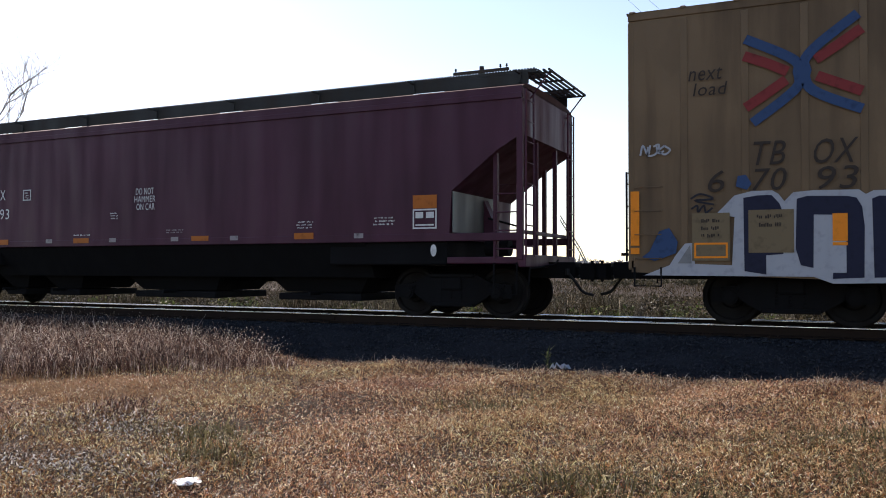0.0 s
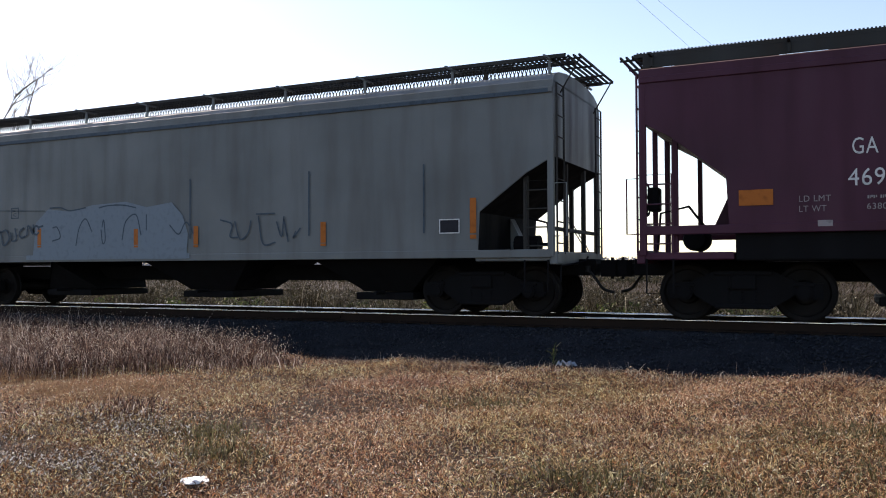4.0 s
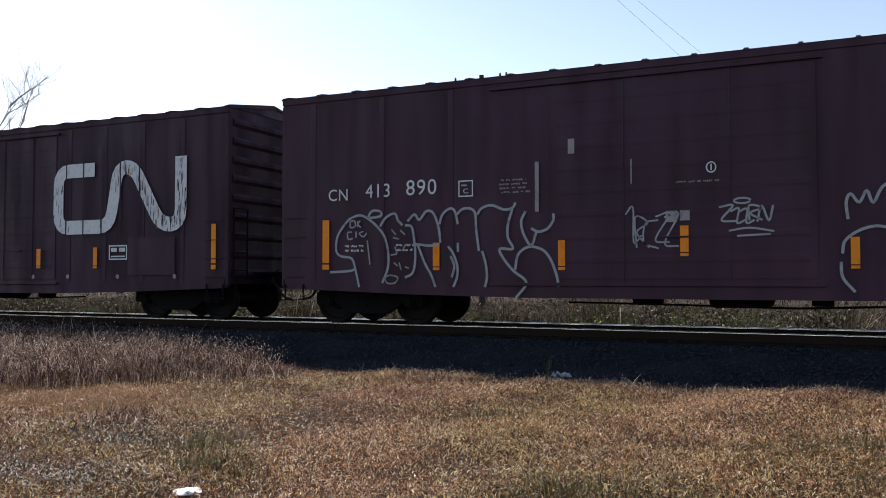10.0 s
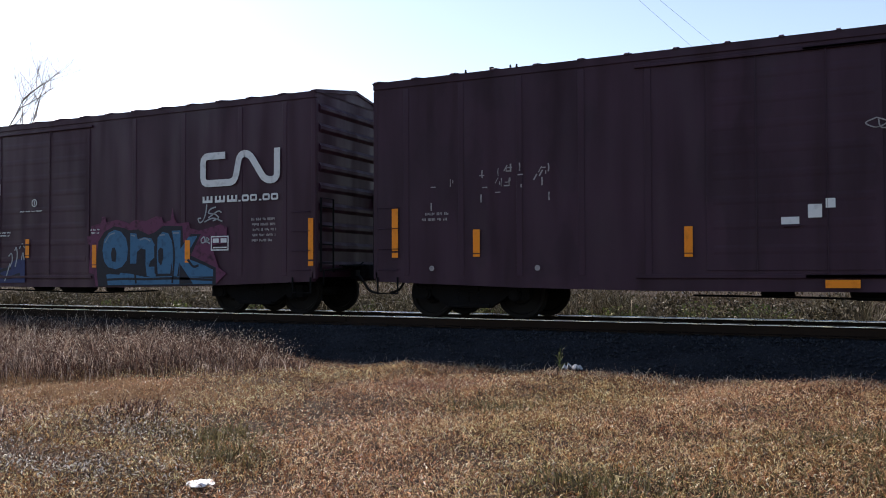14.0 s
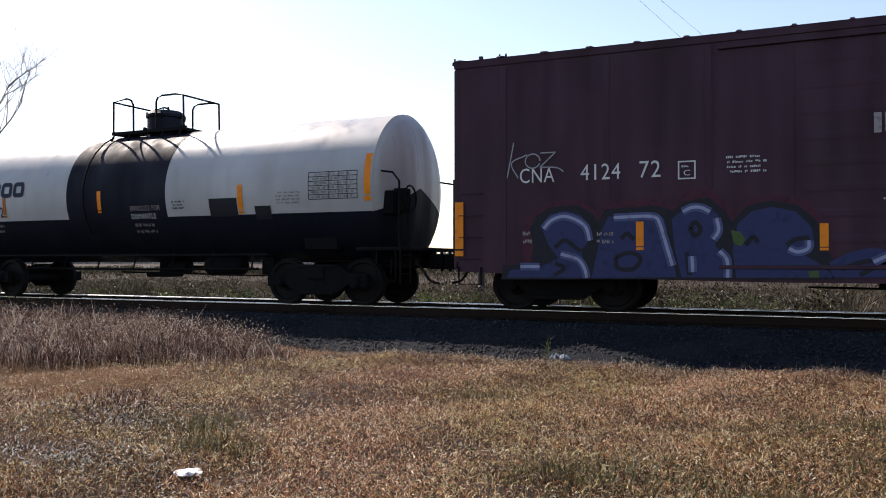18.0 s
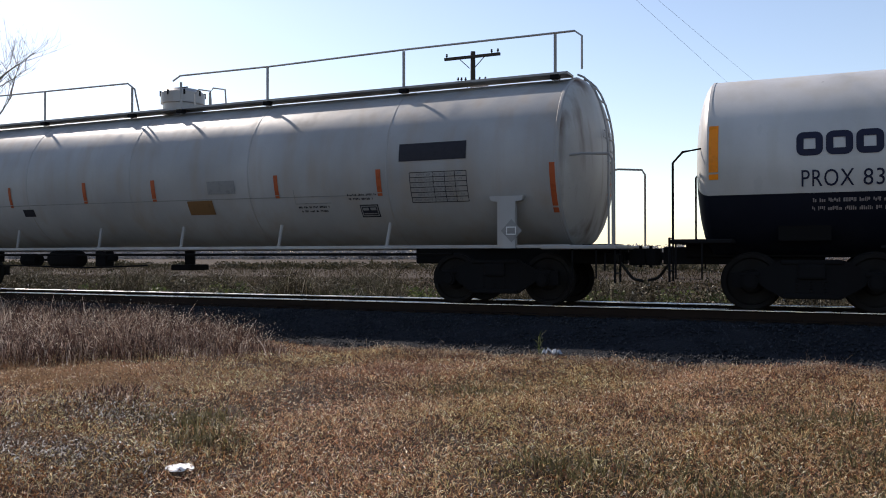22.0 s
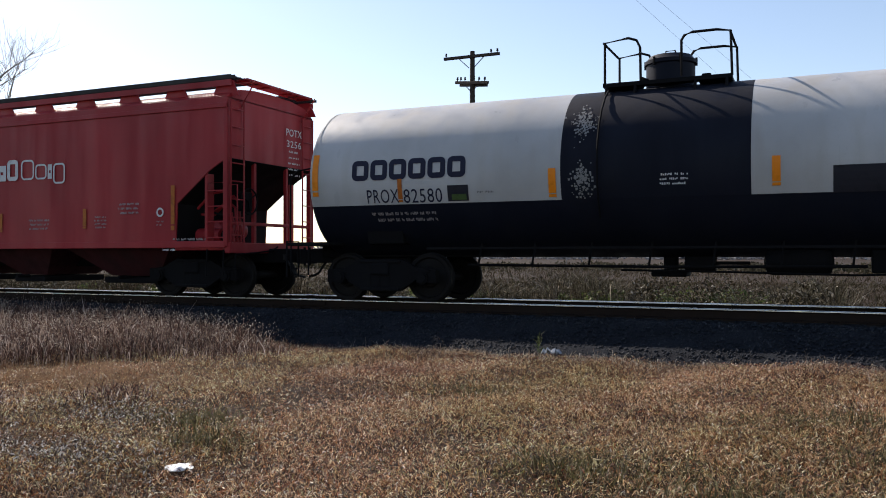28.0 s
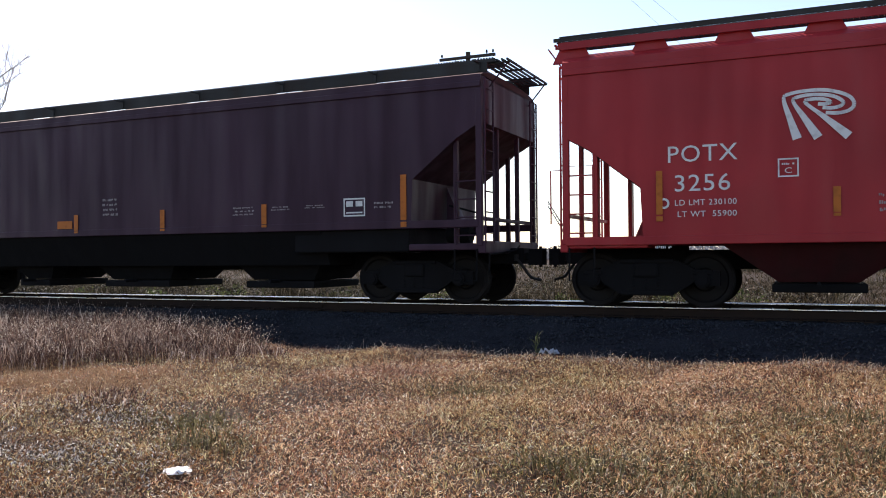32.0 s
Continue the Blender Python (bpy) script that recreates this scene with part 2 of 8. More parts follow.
def bm_lathe(bm, prof, n=32, axis="x", centre=(0, 0, 0)):
    """A profile of (along, radius) turned round an axis."""
    rings = []
    c = Vector(centre)
    for s, r in prof:
        ring = []
        for k in range(n):
            q = 2 * math.pi * k / n
            u, v = r * math.cos(q), r * math.sin(q)
            ring.append(bm.verts.new(c + Vector((s, u, v) if axis == "x" else ((u, s, v) if axis == "y" else (u, v, s)))))
        rings.append(ring)
    for a, b in zip(rings, rings[1:]):
        for k in range(n):
            bm.faces.new((a[k], a[(k + 1) % n], b[(k + 1) % n], b[k]))
    bm.faces.new(rings[0])
    bm.faces.new(rings[-1])
    bmesh.ops.recalc_face_normals(bm, faces=bm.faces[:])


def mesh_of(name, bm, material, smooth=False):
    me = bpy.data.meshes.new(name)
    bm.to_mesh(me)
    bm.free()
    me.materials.append(material)
    if smooth:
        for p in me.polygons:
            p.use_smooth = True
        me.set_sharp_from_angle(angle=radians(38))
    return me


def part(name, bm, material, parent, label="", smooth=False, at=None):
    ob = new(name, bm if isinstance(bm, bpy.types.Mesh) else mesh_of(name, bm, material, smooth))
    ob.parent = parent
    if at is not None:
        ob.matrix_basis = at if isinstance(at, Matrix) else Matrix.Translation(at)
    return tagged(ob, label) if label else ob


CACHE = {}


def shared(key, name, make, material, parent, at=None, label="", smooth=False):
    """A part on a mesh that alike parts share."""
    if key not in CACHE:
        bm = bmesh.new()
        make(bm)
        CACHE[key] = mesh_of(name, bm, material, smooth)
    return part(name, CACHE[key], material, parent, label, at=at)


def solo(name, make, material, parent, label="", smooth=False, at=None):
    bm = bmesh.new()
    make(bm)
    return part(name, bm, material, parent, label, smooth, at)


# ---- lettering and flat markings on car sides ----
LETTERS = {}


def spell(text):
    """The built-in font's letters as a flat mesh in a unit box."""
    if text not in LETTERS:
        cu = bpy.data.curves.new("letters", "FONT")
        cu.body, cu.resolution_u, cu.space_character = text, 3, 1.08
        ob = new("letters", cu)
        bpy.context.view_layer.update()
        me = bpy.data.meshes.new_from_object(ob.evaluated_get(bpy.context.evaluated_depsgraph_get()))
        bpy.data.objects.remove(ob)
        bpy.data.curves.remove(cu)
        v = np.array([p.co[:2] for p in me.vertices])
        v = (v - v.min(0)) / (v.max(0) - v.min(0))
        LETTERS[text] = (v, [tuple(p.vertices) for p in me.polygons])
        bpy.data.meshes.remove(me)
    return LETTERS[text]


def onto(skin, x, z, lift):
    """The place on a car's side: skin is the y of a flat side, or (centre z, radius) of a tank."""
    if isinstance(skin, tuple):
        zc, r = skin
        return (x, -math.sqrt(max((r + lift) ** 2 - (z - zc) ** 2, 0.0)), z)
    return (x, skin - lift, z)


def decal(name, polys, material, parent, skin, label="", lift=0.006):
    """Flat painted shapes: polygons of (x, z)."""
    verts, faces = [], []
    for poly in polys:
        faces.append(tuple(range(len(verts), len(verts) + len(poly))))
        verts += [onto(skin, x, z, lift) for x, z in poly]
    me = bpy.data.meshes.new(name)
    me.from_pydata(verts, [], faces)
    me.materials.append(material)
    return part(name, me, material, parent, label)


def glyphs(text):
    """The letters of a text, each as its own corners and faces."""
    v, faces = spell(text)
    owner = list(range(len(v)))
    def root(a):
        while owner[a] != a:
            a = owner[a]
        return a
    for f in faces:
        for a in f[1:]:
            owner[root(a)] = root(f[0])
    groups = {}
    for f in faces:
        groups.setdefault(root(f[0]), []).append(f)
    for fs in groups.values():
        used = sorted({a for f in fs for a in f})
        index = {a: k for k, a in enumerate(used)}
        yield [v[a] for a in used], [tuple(index[a] for a in f) for f in fs]


def lettering(text, x0, x1, z0, z1, material, parent, skin, label="", lift=0.008, slant=0.0, at=None):
    for v, faces in glyphs(text):
        me = bpy.data.meshes.new("letter")
        me.from_pydata([onto(skin, x0 + u * (x1 - x0) + slant * (w - 0.5) * (z1 - z0), z0 + w * (z1 - z0), lift) for u, w in v], [], faces)
        me.materials.append(material)
        part("letter", me, material, parent, label, at=at)


def rect(x0, x1, z0, z1):
    return [(x0, z0), (x1, z0), (x1, z1), (x0, z1)]


def tall_rect(x0, x1, z0, z1, n=5):
    """A rectangle cut into strips, to bend round a tank."""
    return [rect(x0, x1, z0 + (z1 - z0) * i / n, z0 + (z1 - z0) * (i + 1) / n) for i in range(n)]


def fine_print(x0, x1, z0, z1, rows, material, parent, skin, seed=1, label="small unreadable painted lines"):
    """Rows of words too small to read: each a run of narrow bars."""
    rng = random.Random(seed)
    polys = []
    h = (z1 - z0) / rows
    for r in range(rows):
        x = x0 + rng.random() * 0.12 * (x1 - x0)
        end = x1 - rng.random() * 0.12 * (x1 - x0)
        while x < end - 0.02:
            for _ in range(rng.randint(2, 7)):
                w = rng.uniform(0.012, 0.024)
                if x + w > end:
                    break
                lo, hi = rng.choice(((0.26, 0.74), (0.26, 0.60), (0.40, 0.74), (0.26, 0.74)))
                polys.append(rect(x, x + w, z0 + h * (r + lo), z0 + h * (r + hi)))
                x += w + 0.009
            x += 0.035
    return tagged(decal("fine_print", polys, material, parent, skin, label, 0.009), kind="stuff")


def ribbon(pts, w):
    """Quads of width w along a line of (x, z) points."""
    out = []
    p = [Vector(q) for q in pts]
    offs = []
    for i in range(len(p)):
        d = (p[min(i + 1, len(p) - 1)] - p[max(i - 1, 0)]).normalized()
        offs.append(Vector((-d.y, d.x)) * w / 2)
    for i in range(len(p) - 1):
        out.append([tuple(p[i] - offs[i]), tuple(p[i + 1] - offs[i + 1]), tuple(p[i + 1] + offs[i + 1]), tuple(p[i] + offs[i])])
    return out


def smooth_line(pts, steps=5):
    """A curve through the points (Catmull-Rom)."""
    p = [Vector(q) for q in pts]
    p = [2 * p[0] - p[1]] + p + [2 * p[-1] - p[-2]]
    out = []
    for i in range(1, len(p) - 2):
        for k in range(steps):
            u = k / steps
            out.append(p[i] + 0.5 * u * (p[i + 1] - p[i - 1] + u * (2 * p[i - 1] - 5 * p[i] + 4 * p[i + 1] - p[i + 2] + u * (3 * (p[i] - p[i + 1]) + p[i + 2] - p[i - 1]))))
    out.append(p[-2])
    return [tuple(q) for q in out]


def framed(x0, x1, z0, z1, material, parent, skin, w=0.025, cross=True, name="stencil_box"):
    polys = [rect(x0, x1, z0, z0 + w), rect(x0, x1, z1 - w, z1), rect(x0, x0 + w, z0 + w, z1 - w), rect(x1 - w, x1, z0 + w, z1 - w)]
    if cross:
        xm, zm = (x0 + x1) / 2, (z0 + z1) / 2
        polys += [rect(x0 + w * 2, xm - w, zm + w / 2, z1 - 2 * w), rect(xm + w, x1 - 2 * w, zm + w / 2, z1 - 2 * w), rect(x0 + 2 * w, x1 - 2 * w, z0 + 2 * w, z0 + 3 * w)]
    return decal(name, polys, material, parent, skin, "stencilled box with worn lines", 0.010)


def strip(x0, x1, z0, z1, parent, skin, material=None):
    """A reflective strip; the lower end has a narrow seam."""
    n = 4 if isinstance(skin, tuple) else 1
    g = (z1 - z0) * 0.1
    polys = tall_rect(x0, x1, z0 + g * 1.35, z1, n) + [rect(x0, x1, z0, z0 + g)]
    return decal("reflective_strip", polys, material or L_ORANGE, parent, skin, "orange reflective strip", 0.011)


GLYPHS = ([(0, 1), (0.1, 0.1), (0.5, 0), (0.9, 0.3), (0.8, 1)], [(0, 0), (0.2, 1), (0.7, 0.05), (0.9, 1)], [(0.5, 1), (0, 0.5), (0.5, 0), (1, 0.5), (0.5, 1)],
          [(0, 0.9), (0.9, 1), (0.1, 0.1), (1, 0)], [(0.1, 0), (0, 1), (0.8, 0.8), (0.1, 0.5), (0.9, 0)], [(0.9, 0.9), (0.1, 0.8), (0, 0.2), (0.9, 0)], [(0, 0.8), (0.5, 1), (0.5, 0), (1, 0.2)])


def scrawl(x0, x1, z0, z1, n, parent, skin, line, seed=1, w=0.035, label="sprayed scrawl"):
    """A row of loose hand-sprayed strokes."""
    rng = random.Random(seed)
    polys = []
    step = (x1 - x0) / n
    for i in range(n):
        g = rng.choice(GLYPHS)
        up, k, slant = rng.uniform(0, 0.2), rng.uniform(0.65, 0.85), rng.uniform(-0.1, 0.25)
        pts = [(x0 + step * (i + 0.9 * u * 1.9 + slant * v), z0 + (z1 - z0) * (up + k * v)) for u, v in g]
        polys += ribbon(smooth_line(pts), w)
    return decal("sprayed_scrawl", polys, line, parent, skin, label, 0.012)


def strokes(parent, skin, line, w, label, *lines, proud=0.012):
    """Single hand-sprayed strokes along the points of each line."""
    for pts in lines:
        decal("sprayed_stroke", ribbon(smooth_line(pts) if len(pts) > 2 else pts, w), line, parent, skin, label, proud)


def oval(x, z, rx, rz, n=18):
    return [(x + rx * math.cos(2 * math.pi * k / n), z + rz * math.sin(2 * math.pi * k / n)) for k in range(n)]


# ---- running gear shared by all cars; x runs along the track, z = 0 at the rail heads, the lit field side is +y ----
R_WHEEL = 0.455
WHEELSETS = []
CARS = []


def mk_wheelset(bm):
    for s in (-1, 1):
        prof = [(-0.070, 0.10), (-0.070, 0.17), (-0.015, 0.20), (-0.012, 0.36), (-0.055, 0.385), (-0.055, R_WHEEL - 0.012), (-0.045, R_WHEEL),
                (0.055, R_WHEEL - 0.004), (0.070, R_WHEEL + 0.024), (0.085, R_WHEEL + 0.010), (0.085, 0.385), (0.03, 0.355), (0.03, 0.20), (0.09, 0.16), (0.09, 0.10)]
        bm_lathe(bm, [(s * (-0.745) + s * a, r) for a, r in prof] if s > 0 else [(0.745 - a, r) for a, r in prof], 40, "y")
    bm_cyl(bm, (0, -1.02, 0), (0, 1.02, 0), 0.085, 14)
    for s in (-1, 1):
        for k in range(6):
            q = k * math.pi / 3
            bm_cyl(bm, (0.13 * math.cos(q), s * 0.80, 0.13 * math.sin(q)), (0.13 * math.cos(q), s * 0.835, 0.13 * math.sin(q)), 0.022, 6)


def mk_frame(bm):
    out = [(-1.16, 0.36), (-1.16, 0.60), (-0.78, 0.63), (-0.46, 0.79), (0.46, 0.79), (0.78, 0.63), (1.16, 0.60), (1.16, 0.36), (0.98, 0.36), (0.96, 0.47), (0.80, 0.47), (0.70, 0.38), (0.40, 0.20), (-0.40, 0.20), (-0.70, 0.38), (-0.80, 0.47), (-0.96, 0.47), (-0.98, 0.36)]
    bm_prism(bm, out, -0.07, 0.07)
    bm_box(bm, -0.44, 0.44, -0.10, 0.10, 0.73, 0.80, 0.02)
    bm_box(bm, -0.42, 0.42, -0.11, 0.11, 0.20, 0.27, 0.02)


def mk_spring(bm):
    pts = [(0.07 * math.cos(k * 0.9), 0.07 * math.sin(k * 0.9), 0.27 + 0.0075 * k) for k in range(40)]
    bm_tube(bm, pts, 0.016, 4)


def mk_bearing(bm):
    bm_cyl(bm, (0, -0.11, 0), (0, 0.09, 0), 0.125, 16)
    bm_cyl(bm, (0, -0.14, 0), (0, -0.11, 0), 0.09, 12)
    bm_box(bm, -0.15, 0.15, -0.09, 0.09, 0.09, 0.15, 0.02)


def mk_bolster(bm):
    bm_box(bm, -0.2, 0.2, -1.15, 1.15, 0.50, 0.74, 0.04)
    bm_cyl(bm, (0, 0, 0.74), (0, 0, 0.86), 0.2, 16)
    for x in (-0.42, 0.42):
        bm_box(bm, x - 0.05, x + 0.05, -0.95, 0.95, 0.33, 0.45, 0.02)
        for y in (-0.745, 0.745):
            bm_box(bm, x + (0.0 if x > 0 else -0.08), x + (0.08 if x > 0 else 0.0), y - 0.07, y + 0.07, 0.28, 0.58, 0.02)


def truck(car, x):
    t = shared("bolster", "truck", mk_bolster, M_SOOT_SHADE, car, (x, 0, 0), "sooty cast-steel two-axle truck")
    for y, turn in ((-1.03, 0), (1.03, 180)):
        shared("frame", "side_frame", mk_frame, M_SOOT_SHADE, t, pose(0, y, 0, 0, 0, turn))
        for dx in (-0.2, 0.0, 0.2):
            shared("spring", "spring", mk_spring, M_SOOT_SHADE, t, pose(dx, y, 0))
        for dx in (-0.89, 0.89):
            shared("bearing", "bearing_box", mk_bearing, M_SOOT_SHADE, t, pose(dx, y, R_WHEEL, 0, 0, turn), smooth=True)
    for dx in (-0.89, 0.89):
        w = shared("wheelset", "wheelset", mk_wheelset, M_WHEEL, t, pose(dx, 0, R_WHEEL), "steel wheelset with worn bright treads", smooth=True)
        WHEELSETS.append((w, dx))


def mk_coupler(bm):
    bm_box(bm, -0.75, -0.18, -0.075, 0.075, 0.79, 0.93, 0.015)
    bm_prism(bm, [(-0.22, -0.13), (0.05, -0.16), (0.10, -0.05), (0.02, -0.01), (0.06, 0.10), (0.0, 0.17), (-0.14, 0.17), (-0.22, 0.09)], 0.70, 1.0, "z")
    bm_cyl(bm, (-0.06, 0.10, 0.66), (-0.06, 0.10, 1.05), 0.03, 8)


def mk_hose(bm):
    pts = smooth_line([(-0.42, 0.80), (-0.30, 0.66), (-0.16, 0.48), (0.02, 0.42)], 4)
    bm_tube(bm, [(x, -0.32 + 0.3 * max(0, x + 0.2), z) for x, z in pts], 0.027, 7)
    bm_cyl(bm, (-0.44, -0.32, 0.78), (-0.44, -0.32, 0.90), 0.045, 8)


def mk_lever(bm):
    bm_tube(bm, [(0, -1.40, 0.62), (0, -1.38, 0.90), (0, -0.70, 0.93), (0.12, -0.3, 0.98), (0.12, -0.1, 1.06)], 0.017, 6)


def running_gear(car, half, centre, reach_l, reach_r, sill=True):
    """Trucks, couplers with hoses and levers at both ends, the centre sill."""
    for x in (-centre, centre):
        truck(car, x)
    for s, reach in ((-1, reach_l), (1, reach_r)):
        turn = 0 if s > 0 else 180
        tip = s * (half + reach)
        shared("coupler", "coupler", mk_coupler, M_SOOT_SHADE, car, pose(tip - s * 0.06, 0, 0, 0, 0, turn), "sooty knuckle coupler")
        shared("hose", "air_hose", mk_hose, M_RUBBER, car, pose(tip - s * 0.02, 0, 0, 0, 0, turn), "black rubber air hose", smooth=True)
        shared("lever", "uncoupling_lever", mk_lever, M_SOOT_SHADE, car, pose(s * (half + 0.08), 0, 0, 0, 0, turn))
        solo("draft_sill", lambda bm: bm_box(bm, s * (half - 1.8), s * (half + max(0.1, reach - 0.35)), -0.22, 0.22, 0.72, 1.02, 0.02), M_SOOT_SHADE, car)
    if sill:
        solo("centre_sill", lambda bm: bm_box(bm, -half + 1.6, half - 1.6, -0.18, 0.18, 0.62, 0.95, 0.02), M_SOOT_SHADE, car)


def brake_gear(car, x, z=0.62, y=-0.75):
    """Air reservoir, control valve, brake cylinder and the pipe between the trucks."""
    def tank(bm):
        bm_lathe(bm, [(-0.52, 0.05), (-0.48, 0.17), (-0.40, 0.215), (0.40, 0.215), (0.48, 0.17), (0.52, 0.05)], 18, "x")
    shared("reservoir", "air_reservoir", tank, M_SOOT_SHADE, car, (x, y, z + 0.02), smooth=True)
    def valve(bm):
        bm_box(bm, -0.16, 0.16, -0.14, 0.14, -0.2, 0.16, 0.03)
        bm_cyl(bm, (0.16, 0, 0), (0.34, 0, 0), 0.09, 10)
    shared("valve", "control_valve", valve, M_SOOT_SHADE, car, (x + 1.2, y, z + 0.05))
    def cyl(bm):
        bm_cyl(bm, (-0.3, 0, 0), (0.2, 0, 0), 0.15, 14)
        bm_cyl(bm, (0.2, 0, 0), (0.75, 0, 0), 0.03, 8)
    shared("brake_cylinder", "brake_cylinder", cyl, M_SOOT_SHADE, car, (x - 1.5, y + 0.3, z))
    def rod(bm):
        bm_tube(bm, [(-2.8, 0, 0), (-1.1, 0, -0.02), (0.8, 0.05, -0.06), (2.7, 0.05, 0.0)], 0.02, 6)
    shared("brake_pipe", "brake_pipe", rod, M_SOOT_SHADE, car, (x, y - 0.25, z - 0.12))


def ladder(car, x, y, z0, z1, w=0.42, axis="x", mat=None, name="ladder"):
    """A side or end ladder: two stiles, rungs as pieces of their own."""
    m = mat or M_SOOT_SHADE
    ux, uy = (1, 0) if axis == "x" else (0, 1)
    def stiles(bm):
        bm_tube(bm, [(x - ux * w / 2, y - uy * w / 2, z0), (x - ux * w / 2, y - uy * w / 2, z1), (x + ux * w / 2, y + uy * w / 2, z1), (x + ux * w / 2, y + uy * w / 2, z0)], 0.02, 5)
    st = solo(name, stiles, m, car)
    n = max(2, round((z1 - z0) / 0.36))
    key = ("rung", w, axis, m.name)
    for i in range(n):
        z = z0 + (z1 - z0) * (i + 0.5) / n
        shared(key, "rung", lambda bm: bm_cyl(bm, (-ux * w / 2, -uy * w / 2, 0), (ux * w / 2, uy * w / 2, 0), 0.013, 6), m, st, (x, y, z))


def grab(car, pts, mat, name="grab_iron", r=0.013):
    solo(name, lambda bm: bm_tube(bm, pts, r, 6), mat, car)


def freight_car(name, xc, label, category):
    car = tagged(new(name), label, category, "cars of the freight train")
    car.matrix_basis = pose(xc, 0, 0)
    CARS.append((car, xc))
    return car


# ---- boxcars ----
def boxcar(name, xc, half, eave, bottom, mat, label, posts, door, reach, centre=6.15, roof_rise=0.26, ribs=9):
    """A steel boxcar: walls, posts, plug doors with lock rods, ribbed ends, panelled roof."""
    car = freight_car(name, xc, label, "boxcar")
    y = 1.55
    for s in (-1, 1):
        solo("side_wall", lambda bm: bm_box(bm, -half + 0.02, half - 0.02, s * y, s * (y - 0.06), bottom + 0.18, eave - 0.10), mat, car)
        solo("side_sill", lambda bm: bm_prism(bm, [(-half + 0.05, bottom + 0.3), (-half + 0.05, bottom + 0.12), (-half + 2.9, bottom + 0.02), (-2.8, bottom - 0.02), (2.8, bottom - 0.02), (half - 2.9, bottom + 0.02), (half - 0.05, bottom + 0.12), (half - 0.05, bottom + 0.3)], s * (y + 0.006), s * (y - 0.09)), mat, car)
        solo("roof_rail", lambda bm: bm_box(bm, -half, half, s * (y + 0.02), s * (y - 0.08), eave - 0.13, eave, 0.012), mat, car)
    key = ("post", mat.name, bottom, eave)
    for x in posts:
        shared(key, "side_post", lambda bm: bm_box(bm, -0.055, 0.055, -0.012, 0.02, bottom + 0.22, eave - 0.16, 0.01), mat, car, (x, -y, 0))
    # end walls with pressed ribs, corner posts
    for s in (-1, 1):
        e = solo("end_wall", lambda bm: bm_prism(bm, [(-y + 0.03, bottom + 0.2), (y - 0.03, bottom + 0.2), (y - 0.03, eave - 0.02), (0, eave + roof_rise - 0.03), (-y + 0.03, eave - 0.02)], s * (half - 0.08), s * (half - 0.03), "x"), mat, car)
        for i in range(ribs):
            z = bottom + 0.42 + i * (eave - bottom - 0.72) / (ribs - 1)
            def rib(bm):
                bm_prism(bm, [(0, -0.10), (0.055, -0.03), (0.055, 0.03), (0, 0.10)], -1.40, 1.40)
            shared(("rib", mat.name), "pressed_rib", rib, mat, e, pose(s * (half - 0.035), 0, z, 0, 0, 0 if s > 0 else 180))
        for t in (-1, 1):
            solo("corner_post", lambda bm: bm_box(bm, s * (half + 0.004), s * (half - 0.10), t * (y + 0.006), t * (y - 0.10), bottom + 0.16, eave - 0.14, 0.02), mat, car)
        ladder(car, s * (half + 0.055), -1.22, bottom + 0.3, bottom + 1.75, 0.44, "y")
        ladder(car, s * (half + 0.055), 1.22, bottom + 0.3, bottom + 1.75, 0.44, "y")
        for k in range(4):
            shared(("side_grab", mat.name), "grab_iron", lambda bm: bm_tube(bm, [(-0.21, 0, 0), (-0.21, -0.06, 0), (0.21, -0.06, 0), (0.21, 0, 0)], 0.007, 5), mat, car, (s * (half - 0.32), -y, bottom + 0.34 + 0.38 * k))
        solo("crossover_platform", lambda bm: [bm_box(bm, s * (half + 0.03), s * (half + 0.33), t * 0.6 - 0.02, t * 0.6 + 0.02, bottom + 0.40, bottom + 0.43) for t in (-1, 1)] + [bm_box(bm, s * (half + 0.03 + 0.06 * k), s * (half + 0.06 + 0.06 * k), -0.75, 0.75, bottom + 0.42, bottom + 0.45) for k in range(5)], M_SOOT_SHADE, car)
        solo("step", lambda bm: bm_tube(bm, [(s * (half - 0.1), -y - 0.03, bottom + 0.2), (s * (half - 0.1), -y - 0.02, bottom - 0.10), (s * (half - 0.52), -y - 0.02, bottom - 0.10), (s * (half - 0.52), -y - 0.03, bottom + 0.2)], 0.018), M_SOOT_SHADE, car)
    def bwheel(bm):
        ring = [(0, 0.24 * math.cos(q), 0.24 * math.sin(q)) for q in np.linspace(0, 2 * math.pi, 17)]
        bm_tube(bm, ring, 0.018, 6)
        for q in (0, 2.09, 4.19):
            bm_tube(bm, [(-0.03, 0, 0), (0, 0.24 * math.cos(q), 0.24 * math.sin(q))], 0.014, 5)
        bm_cyl(bm, (-0.14, 0, 0), (0.0, 0, 0), 0.05, 10)
        bm_box(bm, -0.2, -0.1, -0.14, 0.14, -0.2, 0.2, 0.02)
    shared("brake_wheel", "brake_wheel", bwheel, M_SOOT_SHADE, car, (half + 0.2, 0.85, bottom + 1.9))
    # roof
    def roof(bm):
        bm_prism(bm, [(-y - 0.03, eave), (0, eave + roof_rise), (y + 0.03, eave), (y - 0.02, eave - 0.03), (0, eave + roof_rise - 0.05), (-y + 0.02, eave - 0.03)], -half - 0.02, half + 0.02, "x")
    rf = solo("roof", roof, mat, car)
    n = int(2 * half / 0.78)
